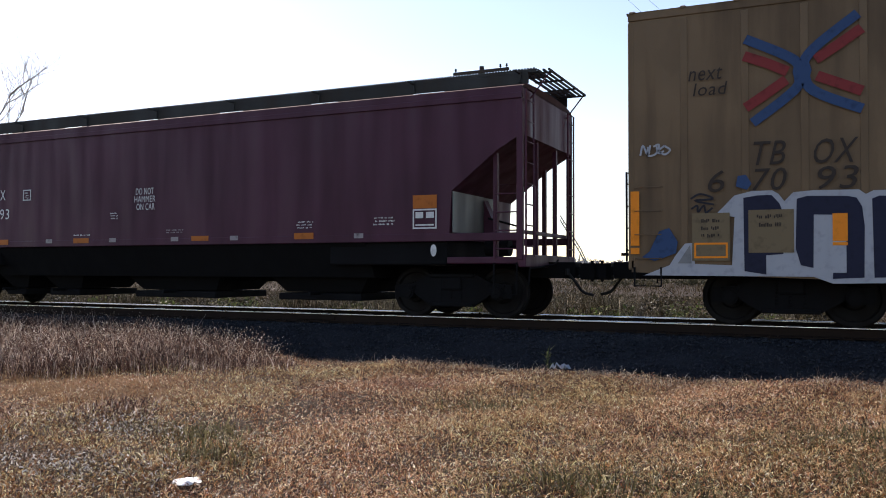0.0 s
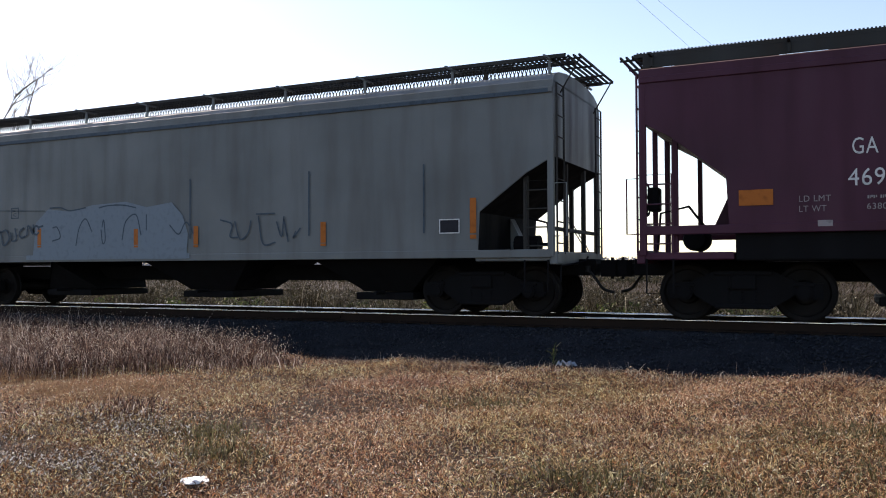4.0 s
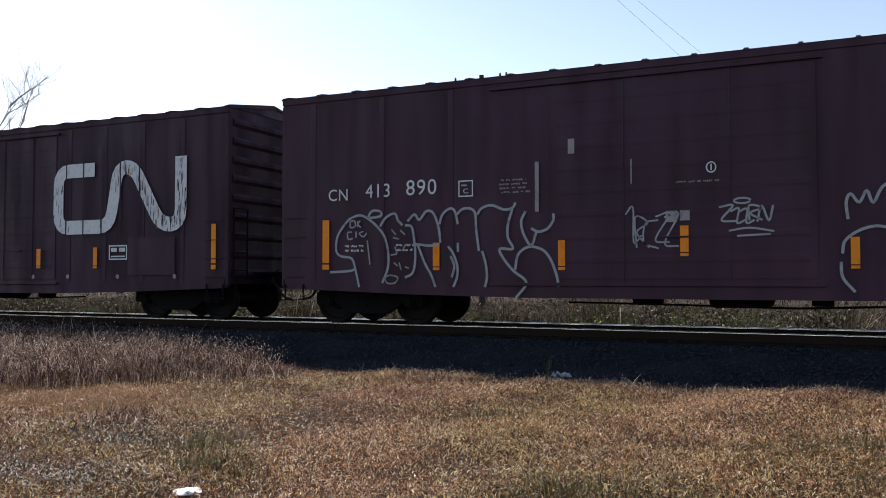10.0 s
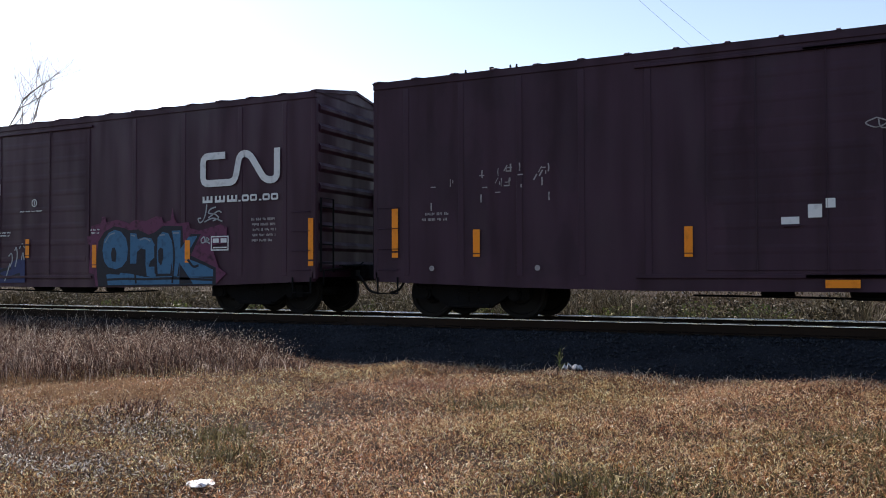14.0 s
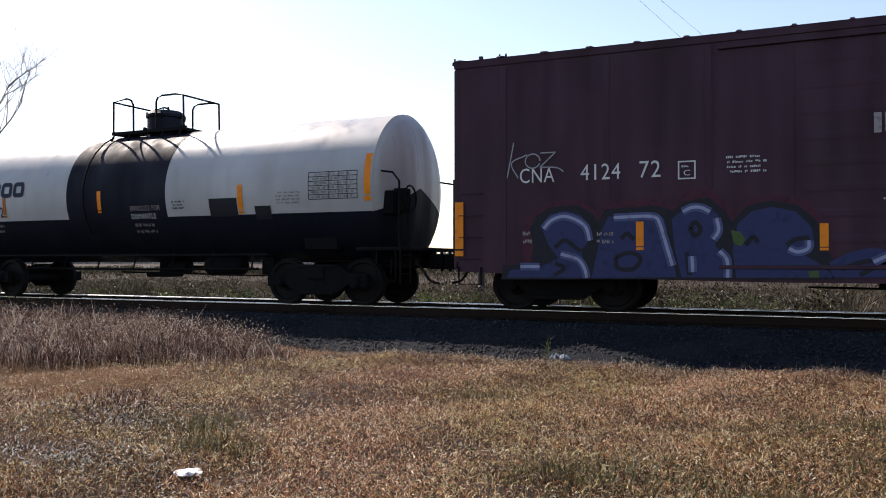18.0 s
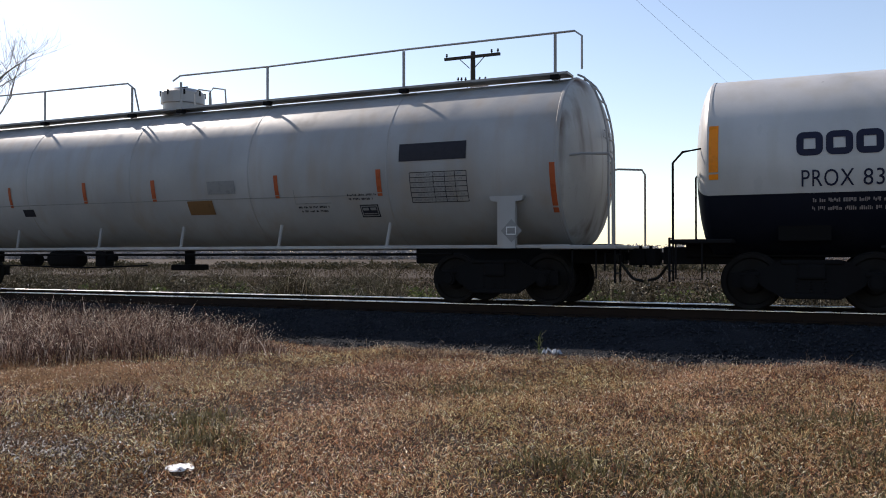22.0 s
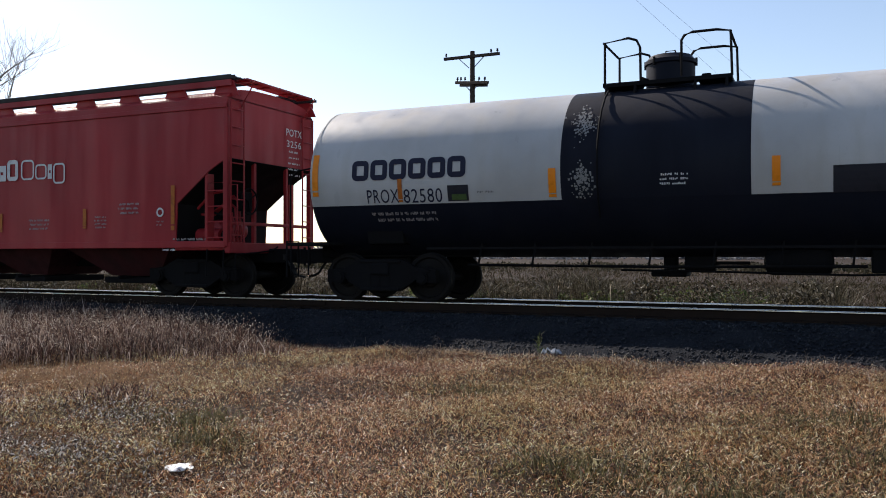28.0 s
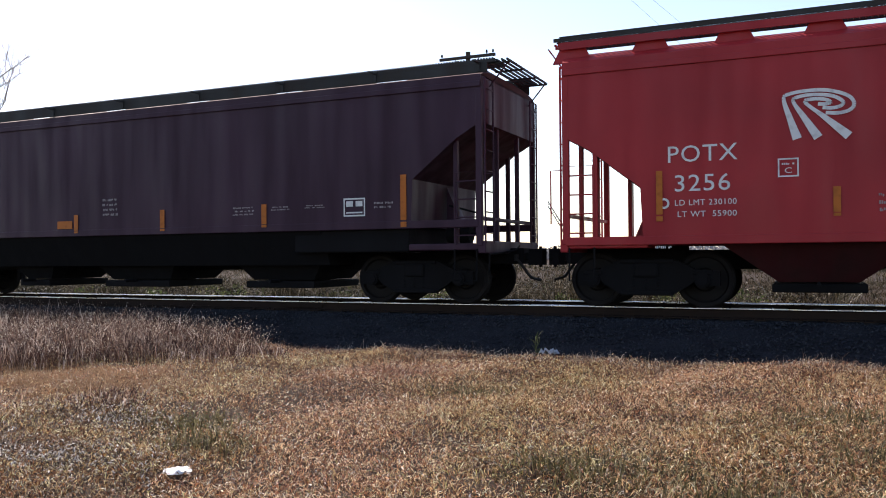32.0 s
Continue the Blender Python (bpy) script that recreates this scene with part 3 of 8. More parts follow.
    for i in range(n + 1):
        x = -half + 0.06 + i * (2 * half - 0.12) / n
        def seam(bm):
            bm_prism(bm, [(-y - 0.04, eave - 0.02), (-y - 0.04, eave + 0.012), (-y + 0.06, eave + 0.05), (0, eave + roof_rise + 0.04), (y - 0.06, eave + 0.05), (y + 0.04, eave + 0.012), (y + 0.04, eave - 0.02), (0, eave + roof_rise - 0.02)], -0.05, 0.05, "x")
            bmesh.ops.bevel(bm, geom=[e for e in bm.edges if abs((e.verts[0].co - e.verts[1].co).x) < 0.01], offset=0.02, segments=2, affect="EDGES")
        shared(("seam", mat.name, eave, roof_rise), "roof_seam", seam, mat, rf, (x, 0, 0))
    # plug doors
    for x0, x1 in door:
        def leaf(bm):
            bm_box(bm, x0, x1, -y - 0.018, -y + 0.01, bottom + 0.30, eave - 0.28, 0.006)
        d = solo("door", leaf, mat, car)
        w = x1 - x0
        for k in range(8):
            z = bottom + 0.62 + k * (eave - bottom - 1.15) / 7
            solo("door_ridge", lambda bm: bm_prism(bm, [(-y - 0.0175, z - 0.08), (-y - 0.0225, z - 0.03), (-y - 0.0225, z + 0.03), (-y - 0.0175, z + 0.08)], x0 + 0.10, x1 - 0.10, "x"), mat, d)
        for f in (0.30, 0.70):
            solo("lock_rod", lambda bm: bm_cyl(bm, (x0 + w * f, -y - 0.032, bottom + 0.2), (x0 + w * f, -y - 0.032, eave - 0.2), 0.009, 6), mat, d)
        solo("door_handle", lambda bm: bm_box(bm, x0 + w * 0.45, x0 + w * 0.55, -y - 0.06, -y - 0.02, bottom + 0.95, bottom + 0.98, 0.008), mat, d)
        solo("door_track", lambda bm: bm_box(bm, x0 - 1.1, x1 + 0.1, -y - 0.05, -y, bottom + 0.18, bottom + 0.24, 0.01), mat, car)
        solo("door_rail", lambda bm: bm_box(bm, x0 - 1.1, x1 + 0.1, -y - 0.05, -y, eave - 0.25, eave - 0.20, 0.01), mat, car)
    solo("floor", lambda bm: bm_box(bm, -half + 0.05, half - 0.05, -1.48, 1.48, bottom + 0.28, bottom + 0.36), M_SOOT_SHADE, car)
    for x in np.linspace(-3.6, 3.6, 7):
        shared(("bearer", bottom), "cross_bearer", lambda bm: bm_prism(bm, [(-1.45, bottom + 0.28), (-0.3, bottom + 0.05), (0.3, bottom + 0.05), (1.45, bottom + 0.28)], -0.05, 0.05, "x"), M_SOOT_SHADE, car, (float(x), 0, 0))
    running_gear(car, half, centre, *reach)
    brake_gear(car, 0.6, bottom + 0.02)
    return car


def rounded(pts, r, steps=4):
    """A line with its corners cut round."""
    p = [Vector(q) for q in pts]
    out = [p[0]]
    for a, b, c in zip(p, p[1:], p[2:]):
        u = b + (a - b).normalized() * min(r, (a - b).length * 0.5)
        v = b + (c - b).normalized() * min(r, (c - b).length * 0.5)
        out += [u.lerp(b, k / steps).lerp(b.lerp(v, k / steps), k / steps) for k in range(steps + 1)]
    return [tuple(q) for q in out + [p[-1]]]


def worm_path(x0, x1, z0, z1, w):
    """The middle line of one bent band, like a long folded ribbon."""
    dx, dz = x1 - x0 - w, z1 - z0 - w
    line = [(0.31, 1), (0.0, 1), (0.0, 0.5), (0.0, 0), (0.44, 0), (0.475, 0.5), (0.505, 1), (0.635, 1), (0.74, 0.5), (0.845, 0), (1.0, 0), (1.0, 0.5), (1.0, 1.12)]
    return rounded([(x0 + w / 2 + u * dx, z0 + w / 2 + v * dz) for u, v in line], 1.0 * w)


def worm_logo(x0, x1, z0, z1, w, parent, skin, mat):
    return decal("band_logo", ribbon(worm_path(x0, x1, z0, z1, w), w), mat, parent, skin, "one folded band, a worn white emblem", 0.010)


def ring_poly(x0, x1, z0, z1, t, n=5):
    """A rounded oblong ring of wall thickness t, as quads."""
    r = 0.28 * min(x1 - x0, z1 - z0)
    def loop(a, b, c, d, q):
        q = max(q, 0.004)
        return [(cx + q * math.cos(k), cz + q * math.sin(k)) for cx, cz, k0 in ((b - q, d - q, 0), (a + q, d - q, 90), (a + q, c + q, 180), (b - q, c + q, 270)) for k in [radians(k0 + 90 * i / n) for i in range(n + 1)]]
    o = loop(x0, x1, z0, z1, r)
    i = loop(x0 + t, x1 - t, z0 + t, z1 - t, r - t)
    return [[o[k], o[(k + 1) % len(o)], i[(k + 1) % len(o)], i[k]] for k in range(len(o))]


def block_word(x0, x1, z0, z1, shapes, mat, parent, skin, t, lift=0.009, label="plain rounded shapes in place of a name"):
    """Plain rounded rings and bars where a name is painted. shapes: (width, foot, head, kind) in shares of the height."""
    k = (x1 - x0) / sum(s[0] for s in shapes)
    h, x = z1 - z0, x0
    for wd, lo, hi, kind in shapes:
        a, b = x + 0.05 * k, x + wd * k - 0.05 * k
        c, d = z0 + lo * h, z0 + hi * h
        if kind == "ring":
            polys = ring_poly(a, b, c, d, t)
        elif kind == "slit":
            m, v = (c + d) / 2, (d - c) * 0.09
            polys = [rect(a, b, c, m - v), rect(a, b, m + v, d), rect(a, a + t, m - v, m + v), rect(b - t, b, m - v, m + v)]
        elif kind == "comb":
            g = (b - a) * 0.2
            polys = [rect(u, u + g, c, d) for u in (a, (a + b - g) / 2, b - g)] + [rect(a + g, (a + b - g) / 2, c, c + g), rect((a + b + g) / 2, b - g, c, c + g)]
        else:
            polys = [rect(a, b, c, d)]
        if kind != "gap":
            decal("name_shape", polys, mat, parent, skin, label, lift)
        x += wd * k


def plate_box(x0, x1, z0, z1, mat, parent, skin):
    framed(x0, x1, z0, z1, mat, parent, skin, 0.022, False)
    zm, h = (z0 + z1) / 2, (z1 - z0)
    fine_print(x0 + 0.05, x1 - 0.05, zm + 0.1 * h, z1 - 0.2 * h, 1, mat, parent, skin, 3)
    lettering("C", (x0 + x1) / 2 - 0.05, (x0 + x1) / 2 + 0.05, z0 + 0.2 * h, zm, mat, parent, skin)


SIDE = -1.55


# ---- the train, from its head to its tail ----
# ochre boxcar
T = boxcar("boxcar", 6.4, 9.3, 5.04, 0.72, M_YELLOW, "ochre yellow high boxcar with sprayed white blocks along its foot", [-8.42, -7.51, -6.67, -5.88, -4.9, -3.9, 3.9, 4.9, 5.9, 6.8, 7.6, 8.4], [(-3.0, 3.0)], (0.91, 0.8), 6.9)
sk = SIDE - 0.024
lettering("next", -8.33, -7.84, 3.84, 4.03, L_DARKB, T, sk, "dark brown lettering", slant=0.18)
lettering("load", -8.26, -7.78, 3.60, 3.80, L_DARKB, T, sk, "dark brown lettering", slant=0.18)
for m, pts in ((L_SIGNBLUE, [(-7.5, 4.42), (-6.95, 4.12), (-6.75, 3.95), (-6.70, 3.70)]), (L_SIGNBLUE, [(-5.95, 4.62), (-6.45, 4.25), (-6.66, 4.02), (-6.72, 3.75)]), (L_SIGNBLUE, [(-7.4, 3.12), (-6.95, 3.45), (-6.75, 3.65), (-6.7, 3.9)]), (L_SIGNBLUE, [(-5.9, 3.22), (-6.4, 3.45), (-6.62, 3.62), (-6.68, 3.85)])):
    decal("cross_emblem", ribbon(smooth_line(pts), 0.145), m, T, sk, "blue band of a crossed emblem", 0.010)
for pts in ([(-7.52, 4.16), (-7.2, 4.02), (-6.9, 3.86)], [(-5.9, 4.40), (-6.2, 4.20), (-6.52, 4.0)], [(-7.5, 3.36), (-7.2, 3.55), (-6.92, 3.74)], [(-5.9, 3.48), (-6.2, 3.62), (-6.5, 3.76)]):
    decal("cross_emblem", ribbon(pts, 0.15), L_RED, T, sk, "red band of a crossed emblem", 0.009)
decal("cross_emblem", [[(-6.80, 3.66), (-6.62, 3.66), (-6.57, 3.85), (-6.62, 4.02), (-6.80, 4.0), (-6.83, 3.85)]], L_SIGNBLUE, T, sk, "blue heart of a crossed emblem", 0.011)
lettering("TB", -7.42, -6.93, 2.47, 2.83, L_DARKB, T, sk, "dark brown slanted lettering", slant=0.22)
lettering("OX", -6.55, -5.99, 2.45, 2.82, L_DARKB, T, sk, "dark brown slanted lettering", slant=0.22)
lettering("6", -8.05, -7.80, 2.08, 2.42, L_DARKB, T, sk, "dark brown slanted lettering", slant=0.22)
lettering("70", -7.40, -6.93, 2.08, 2.42, L_DARKB, T, sk, "dark brown slanted lettering", slant=0.22)
lettering("93", -6.52, -5.97, 2.07, 2.41, L_DARKB, T, sk, "dark brown slanted lettering", slant=0.22)
strip(-9.26, -9.12, 1.13, 2.14, T, sk)
scrawl(-9.1, -8.7, 2.70, 2.90, 4, T, sk, L_DULLW, 4, 0.03)
# sprayed blocks along the foot
decal("sprayed_fill", [[(-9.05, 0.79), (-8.65, 0.95), (-8.55, 1.11), (-8.41, 1.29), (-8.29, 1.3), (-8.26, 0.97), (-7.71, 0.95), (-7.67, 1.69), (-7.94, 1.74), (-7.67, 2.02), (-7.42, 2.08), (-7.13, 2.08), (-7.04, 2.02), (-6.96, 1.91), (-6.84, 2.04), (-6.56, 2.06), (-5.96, 2.05), (-5.87, 1.98), (-5.77, 2.03), (-5.46, 2.03), (-4.7, 2), (-4.71, 0.71), (-6.31, 0.68), (-6.57, 0.78)]], L_DULLW, T, sk, "white sprayed block shapes", 0.012)
decal("sprayed_fill", [[(-7.54, 1.98), (-7.34, 2.01), (-7.14, 2.01), (-7.03, 1.88), (-6.98, 1.74), (-6.98, 1.12), (-7.22, 1.1), (-7.22, 0.81), (-7.53, 0.86)]], L_NAVY, T, sk, "dark navy sprayed insides", 0.016)
decal("sprayed_fill", [[(-6.79, 1.94), (-6.64, 1.98), (-6.11, 1.96), (-5.99, 1.93), (-5.92, 1.8), (-5.89, 1.52), (-5.9, 0.77), (-6.31, 0.75), (-6.3, 1.69), (-6.56, 1.7), (-6.57, 0.91), (-6.74, 0.95), (-6.81, 1.2)]], L_NAVY, T, sk, "dark navy sprayed insides", 0.016)
decal("sprayed_fill", [[(-5.79, 1.91), (-5.7, 1.95), (-5.11, 1.92), (-5.12, 0.79), (-5.77, 0.77)]], L_NAVY, T, sk, "dark navy sprayed insides", 0.016)
decal("sprayed_fill", [[(-9.08, 1.08), (-8.96, 1.17), (-8.81, 1.49), (-8.65, 1.54), (-8.52, 1.32), (-8.55, 1.14), (-8.87, 1.02)]], L_SIGNBLUE, T, sk, "blue sprayed blot", 0.014)
decal("sprayed_fill", [[(-7.65, 2.16), (-7.62, 2.32), (-7.5, 2.33), (-7.42, 2.19), (-7.49, 2.1)]], L_SIGNBLUE, T, sk, "blue sprayed blot", 0.014)
strokes(T, sk, L_INK, 0.03, "dark sprayed tag over the panel", [(-8.32, 1.99), (-8.17, 2.06), (-7.98, 1.98), (-8.26, 1.96), (-7.97, 1.89)], [(-8.31, 1.83), (-8.22, 1.88), (-8.21, 1.78), (-8.12, 1.88), (-8.09, 1.77), (-7.99, 1.84)], proud=0.02)
decal("sprayed_fill", [[(-8.52, 0.98), (-8.33, 1.27), (-8.31, 0.98)]], L_GREYP, T, sk, "pale worn corner by the sill", 0.018)
decal("painted_panel", [rect(-8.30, -7.74, 1.02, 1.76)], L_TAN, T, sk, "tan painted data panel", 0.020)
framed(-8.27, -7.77, 1.06, 1.30, L_ORANGE, T, sk - 0.012, 0.03, False)
fine_print(-8.2, -7.85, 1.35, 1.7, 3, L_DARKB, T, sk - 0.014, 2)
decal("painted_panel", [rect(-7.47, -6.83, 1.14, 1.79)], L_TAN, T, sk, "tan painted data panel", 0.020)
fine_print(-7.35, -6.95, 1.5, 1.75, 2, L_DARKB, T, sk - 0.014, 5)
decal("white_panel", [rect(-6.36, -6.13, 0.84, 1.55)], L_DULLW, T, sk, "white sprayed panel", 0.020)
strip(-6.31, -6.11, 1.24, 1.71, T, sk - 0.012)


# ---- covered hoppers ----
def hopper(name, xc, half, mat, label, prof, bays, board, reach, centre, foot, under, wheels=(-1,)):
    """A covered hopper: side profile (end cut), round roof with hatches and running boards, outlet bays, end cages."""
    car = freight_car(name, xc, label, "hopper car")
    top, cut_hi, cut_lo, cut_in = prof          # side top, where the end cut starts, where it ends, how far in
    y = 1.55
    body = [(-half, top), (-half, cut_hi), (-half + cut_in * 0.35, cut_hi - (cut_hi - cut_lo) * 0.28), (-half + cut_in, cut_lo), (-half + cut_in + 0.04, foot), (half - cut_in - 0.04, foot), (half - cut_in, cut_lo), (half - cut_in * 0.35, cut_hi - (cut_hi - cut_lo) * 0.28), (half, cut_hi), (half, top)]
    def shell(bm):
        bm_prism(bm, body, -y, y)
    solo("body", shell, mat, car)
    # stiffening lip along the top, slope sheets painted black for shade under the ends
    for s in (-1, 1):
        solo("top_chord", lambda bm: bm_box(bm, -half, half, s * (y + 0.03), s * (y - 0.05), top - 0.22, top - 0.12, 0.01), mat, car)
        solo("side_sill", lambda bm: bm_box(bm, -half + 0.05, half - 0.05, s * (y + 0.012), s * (y - 0.10), foot - 0.04, foot + 0.10, 0.012), mat, car)
    gear = mat if board[3] == "skirt" else (M_DARKGRATE if board[3] == "open" else mat)
    for s in (-1, 1):
        if board[3] != "skirt":
            edge = [(half, cut_hi), (half - cut_in * 0.35, cut_hi - (cut_hi - cut_lo) * 0.28), (half - cut_in, cut_lo), (half - cut_in - 0.04, foot + 0.02)]
            solo("slope_sheet", lambda bm: bm_prism(bm, [(s * u, v) for u, v in edge] + [(s * (u + 0.008), v - 0.010) for u, v in edge[::-1]], -y + 0.03, y - 0.03), M_SOOT_SHADE, car, "slope sheet underside painted black for shade")
    def roof(bm):
        k = 0.45 if board[3] == "skirt" else 1.0
        arc = [(-y, top - 0.02), (-1.42, top + 0.10 * k), (-1.15, top + 0.20 * k), (-0.7, top + 0.26 * k), (0, top + 0.28 * k)]
        arc += [(-u, v) for u, v in arc[3::-1]]
        bm_prism(bm, arc, -half, half, "x")
    solo("roof", roof, M_ROOFM if board[3] == "skirt" else mat, car, smooth=True)
    # trough hatch covers down the middle
    n = int(2 * half / 2.2)
    for i in range(n):
        x = -half + 1.2 + i * (2 * half - 2.4) / (n - 1)
        shared(("hatch", mat.name), "hatch_cover", lambda bm: bm_box(bm, -0.85, 0.85, -0.32, 0.32, top + 0.24, top + 0.36, 0.04), mat, car, (x, 0, 0))
    # running boards on stands
    bz, bw, gap, kind = board
    solid, skirt = kind == "fascia", kind == "skirt"
    deck = M_DARKGRATE
    off = 1.12 if solid else 0.95
    for yy in (-off, off):
        if solid:
            solo("board_fascia", lambda bm: bm_box(bm, -half - 0.05, half + 0.05, yy + (bw / 2 if yy > 0 else -bw / 2) - 0.015, yy + (bw / 2 if yy > 0 else -bw / 2) + 0.015, bz - 0.17, bz - 0.05), mat, car)
            def toe(bm):
                e = yy + (bw / 2 if yy > 0 else -bw / 2)
                bm_box(bm, -half - 0.05, half + 0.05, e - 0.01, e + 0.01, bz + 0.035, bz + 0.055)
                x = -half
                while x < half:
                    bm_box(bm, x, x + 0.02, e - 0.008, e + 0.008, bz - 0.05, bz + 0.036)
                    x += 0.045
            solo("toe_board", toe, M_DARKGRATE, car, "dark upright grating along the running board")
        # Added dark plate that covers the bright gap between roof and board.
        if skirt:
            e = yy + (bw / 2 if yy > 0 else -bw / 2)
            solo("gap_plate", lambda bm: bm_box(bm, -half, half, e - 0.012, e + 0.012, top + 0.105, bz - 0.032), M_DARKGRATE, car, "dark plate added to close the gap under the running board")
            def pickets(bm):
                x = -half - 0.1
                while x < half + 0.1:
                    bm_box(bm, x, x + 0.03, e - 0.008, e + 0.008, bz - 0.03, bz + 0.05)
                    x += 0.055
            solo("board_teeth", pickets, M_DARKGRATE, car, "toothed edge of the steel grating")
        def grate(bm):
            for o in (-bw / 2, bw / 2):
                bm_box(bm, -half - 0.15, half + 0.15, yy + o - 0.012, yy + o + 0.012, bz - 0.03, bz + 0.03)
            x = -half - 0.1
            while x < half + 0.1:
                bm_box(bm, x, x + 0.022, yy - bw / 2, yy + bw / 2, bz - 0.012, bz + 0.018)
                x += 0.085
            for k in (-1, 0, 1):
                bm_box(bm, -half - 0.15, half + 0.15, yy + k * bw * 0.25 - 0.006, yy + k * bw * 0.25 + 0.006, bz - 0.012, bz + 0.012)
        solo("running_board", grate, deck, car, "steel grating running board")
        m = int(2 * half / gap)
        for i in range(m + 1):
            x = -half + 0.15 + i * (2 * half - 0.3) / m
            def stand(bm):
                if solid:
                    bm_prism(bm, [(-0.34, top + 0.02), (0.34, top + 0.02), (0.17, bz - 0.05), (-0.17, bz - 0.05)], -0.02, 0.02)
                else:
                    bm_box(bm, -0.02, 0.02, -0.02, 0.02, top + 0.12, bz)
                    bm_box(bm, -0.02, 0.02, -bw / 2, bw / 2, bz - 0.05, bz - 0.02)
            shared(("stand", mat.name, yy, gap), "board_stand", stand, M_DARKGRATE if skirt else mat, car, (x, yy - (0.28 if yy < 0 else -0.28), 0))
    for s in (-1, 1):
        def endboard(bm):
            bm_box(bm, s * (half - 0.15), s * (half - 0.12), -1.2, 1.2, bz - 0.03, bz + 0.015)
        deck = mat if solid else deck
        eb = solo("end_board", endboard, deck, car, "steel grating walkway over the car end")
        for k in range(5):
            shared(("ebslat", deck.name, bz), "board_slat", lambda bm: bm_box(bm, -0.015, 0.015, -1.2, 1.2, bz - 0.02, bz + 0.015), deck, eb, (s * (half - 0.03 + (0.06 if solid else 0.10) * k), 0, 0))
        for t in (-1.1, -0.4, 0.4, 1.1):
            shared(("ebbar", deck.name, bz), "board_bearer", lambda bm: bm_box(bm, -0.18 if solid else -0.27, 0.18 if solid else 0.27, -0.02, 0.02, bz - 0.05, bz - 0.021), deck, eb, (s * (half + (0.05 if solid else 0.13)), t, 0))
            if abs(t) > 1:
                grab(car, [(s * half, t, top - 0.15), (s * (half + 0.36), t, bz - 0.03)], gear, "board_brace", 0.014)
        # end platform, posts, ladders, hand rails
        solo("end_platform", lambda bm: bm_box(bm, s * (half - cut_in - 0.1), s * (half + 0.03), -y + 0.04, y - 0.04, 0.98, 1.10, 0.02), mat, car)
        solo("end_sill", lambda bm: bm_box(bm, s * (half - 0.08), s * (half + 0.06), -y + 0.02, y - 0.02, 0.92, 1.14, 0.02), mat, car)
        for t in (-1, 1):
            solo("corner_post", lambda bm: bm_box(bm, s * (half - 0.10), s * (half + 0.006), t * (y + 0.006), t * (y - 0.10), 1.05, top - 0.23, 0.01), mat, car)
            solo("slope_post", lambda bm: bm_box(bm, s * (half - 0.58), s * (half - 0.50), t * (y - (0.02 if solid else 0.12)), t * (y - 0.22), 1.08, cut_hi - 0.25, 0.01), gear, car)
            solo("end_post", lambda bm: bm_box(bm, s * (half - 0.11), s * (half - 0.03), t * 0.62, t * 0.54, 1.08, cut_hi + 0.05, 0.01), gear, car)
        solo("cross_bar", lambda bm: bm_box(bm, s * (half - 0.07), s * (half - 0.02), -y + 0.05, y - 0.05, 1.50, 1.57, 0.01), gear, car)
        ladder(car, s * (half + 0.05), -1.28, 1.10, top - 0.05, 0.42, "y", gear)
        ladder(car, s * (half - 0.30), -y + 0.02, 1.08, 2.35, 0.42, "x", gear)
        ladder(car, s * (half + 0.05), 1.28, 1.10, top - 0.05, 0.42, "y", gear)
        solo("step", lambda bm: bm_tube(bm, [(s * (half - 0.1), -y + 0.02, 1.0), (s * (half - 0.1), -y, 0.45), (s * (half - 0.52), -y, 0.45), (s * (half - 0.52), -y + 0.02, 1.0)], 0.016), M_SOOT_SHADE, car)
        grab(car, [(s * (half + 0.02), -1.5, 2.3), (s * (half + 0.22), -1.5, 2.3), (s * (half + 0.22), -1.5, 1.4), (s * (half + 0.02), -1.5, 1.4)], mat, "hand_rail")
        solo("slope_gusset", lambda bm: bm_prism(bm, [(s * (half - cut_in + 0.05), foot), (s * (half - cut_in + 0.05), cut_lo - 0.05), (s * (half - cut_in + 0.42), foot)], -0.12, 0.12), mat, car)
    # brake wheel and gear on the end platforms
    def bwheel(bm):
        ring = [(0, 0.27 * math.cos(q), 0.27 * math.sin(q)) for q in np.linspace(0, 2 * math.pi, 17)]
        bm_tube(bm, ring, 0.018, 6)
        for q in (0.4, 2.5, 4.6):
            bm_tube(bm, [(0.02, 0, 0), (0, 0.27 * math.cos(q), 0.27 * math.sin(q))], 0.014, 5)
        bm_box(bm, 0.03, 0.22, -0.15, 0.15, -0.2, 0.2, 0.03)
    for s in wheels:
        shared("hopper_wheel", "brake_wheel", bwheel, M_SOOT_SHADE, car, pose(s * (half + 0.02), -0.85, 2.0, 0, 0, 0 if s < 0 else 180))
    if not solid:
        solo("air_reservoir", lambda bm: bm_lathe(bm, [(-0.45, 0.06), (-0.4, 0.17), (-0.3, 0.2), (0.3, 0.2), (0.4, 0.17), (0.45, 0.06)], 16, "y", (-half + 0.75, -0.5, 1.33)), M_SOOT_SHADE, car, smooth=True)
    solo("brake_cylinder", lambda bm: (bm_cyl(bm, (half - 0.9, -0.9, 1.28), (half - 0.45, -0.9, 1.28), 0.16, 14), bm_cyl(bm, (half - 0.45, -0.9, 1.28), (half - 0.2, -0.9, 1.28), 0.03, 8)), M_SOOT_SHADE, car)
    if not solid:
        grab(car, [(-half + 0.2, -1.1, 1.15), (-half + 0.25, -1.1, 1.75), (-half + 0.7, -1.1, 1.85), (-half + 0.95, -1.0, 1.5)], M_SOOT_SHADE, "brake_pipe", 0.022)
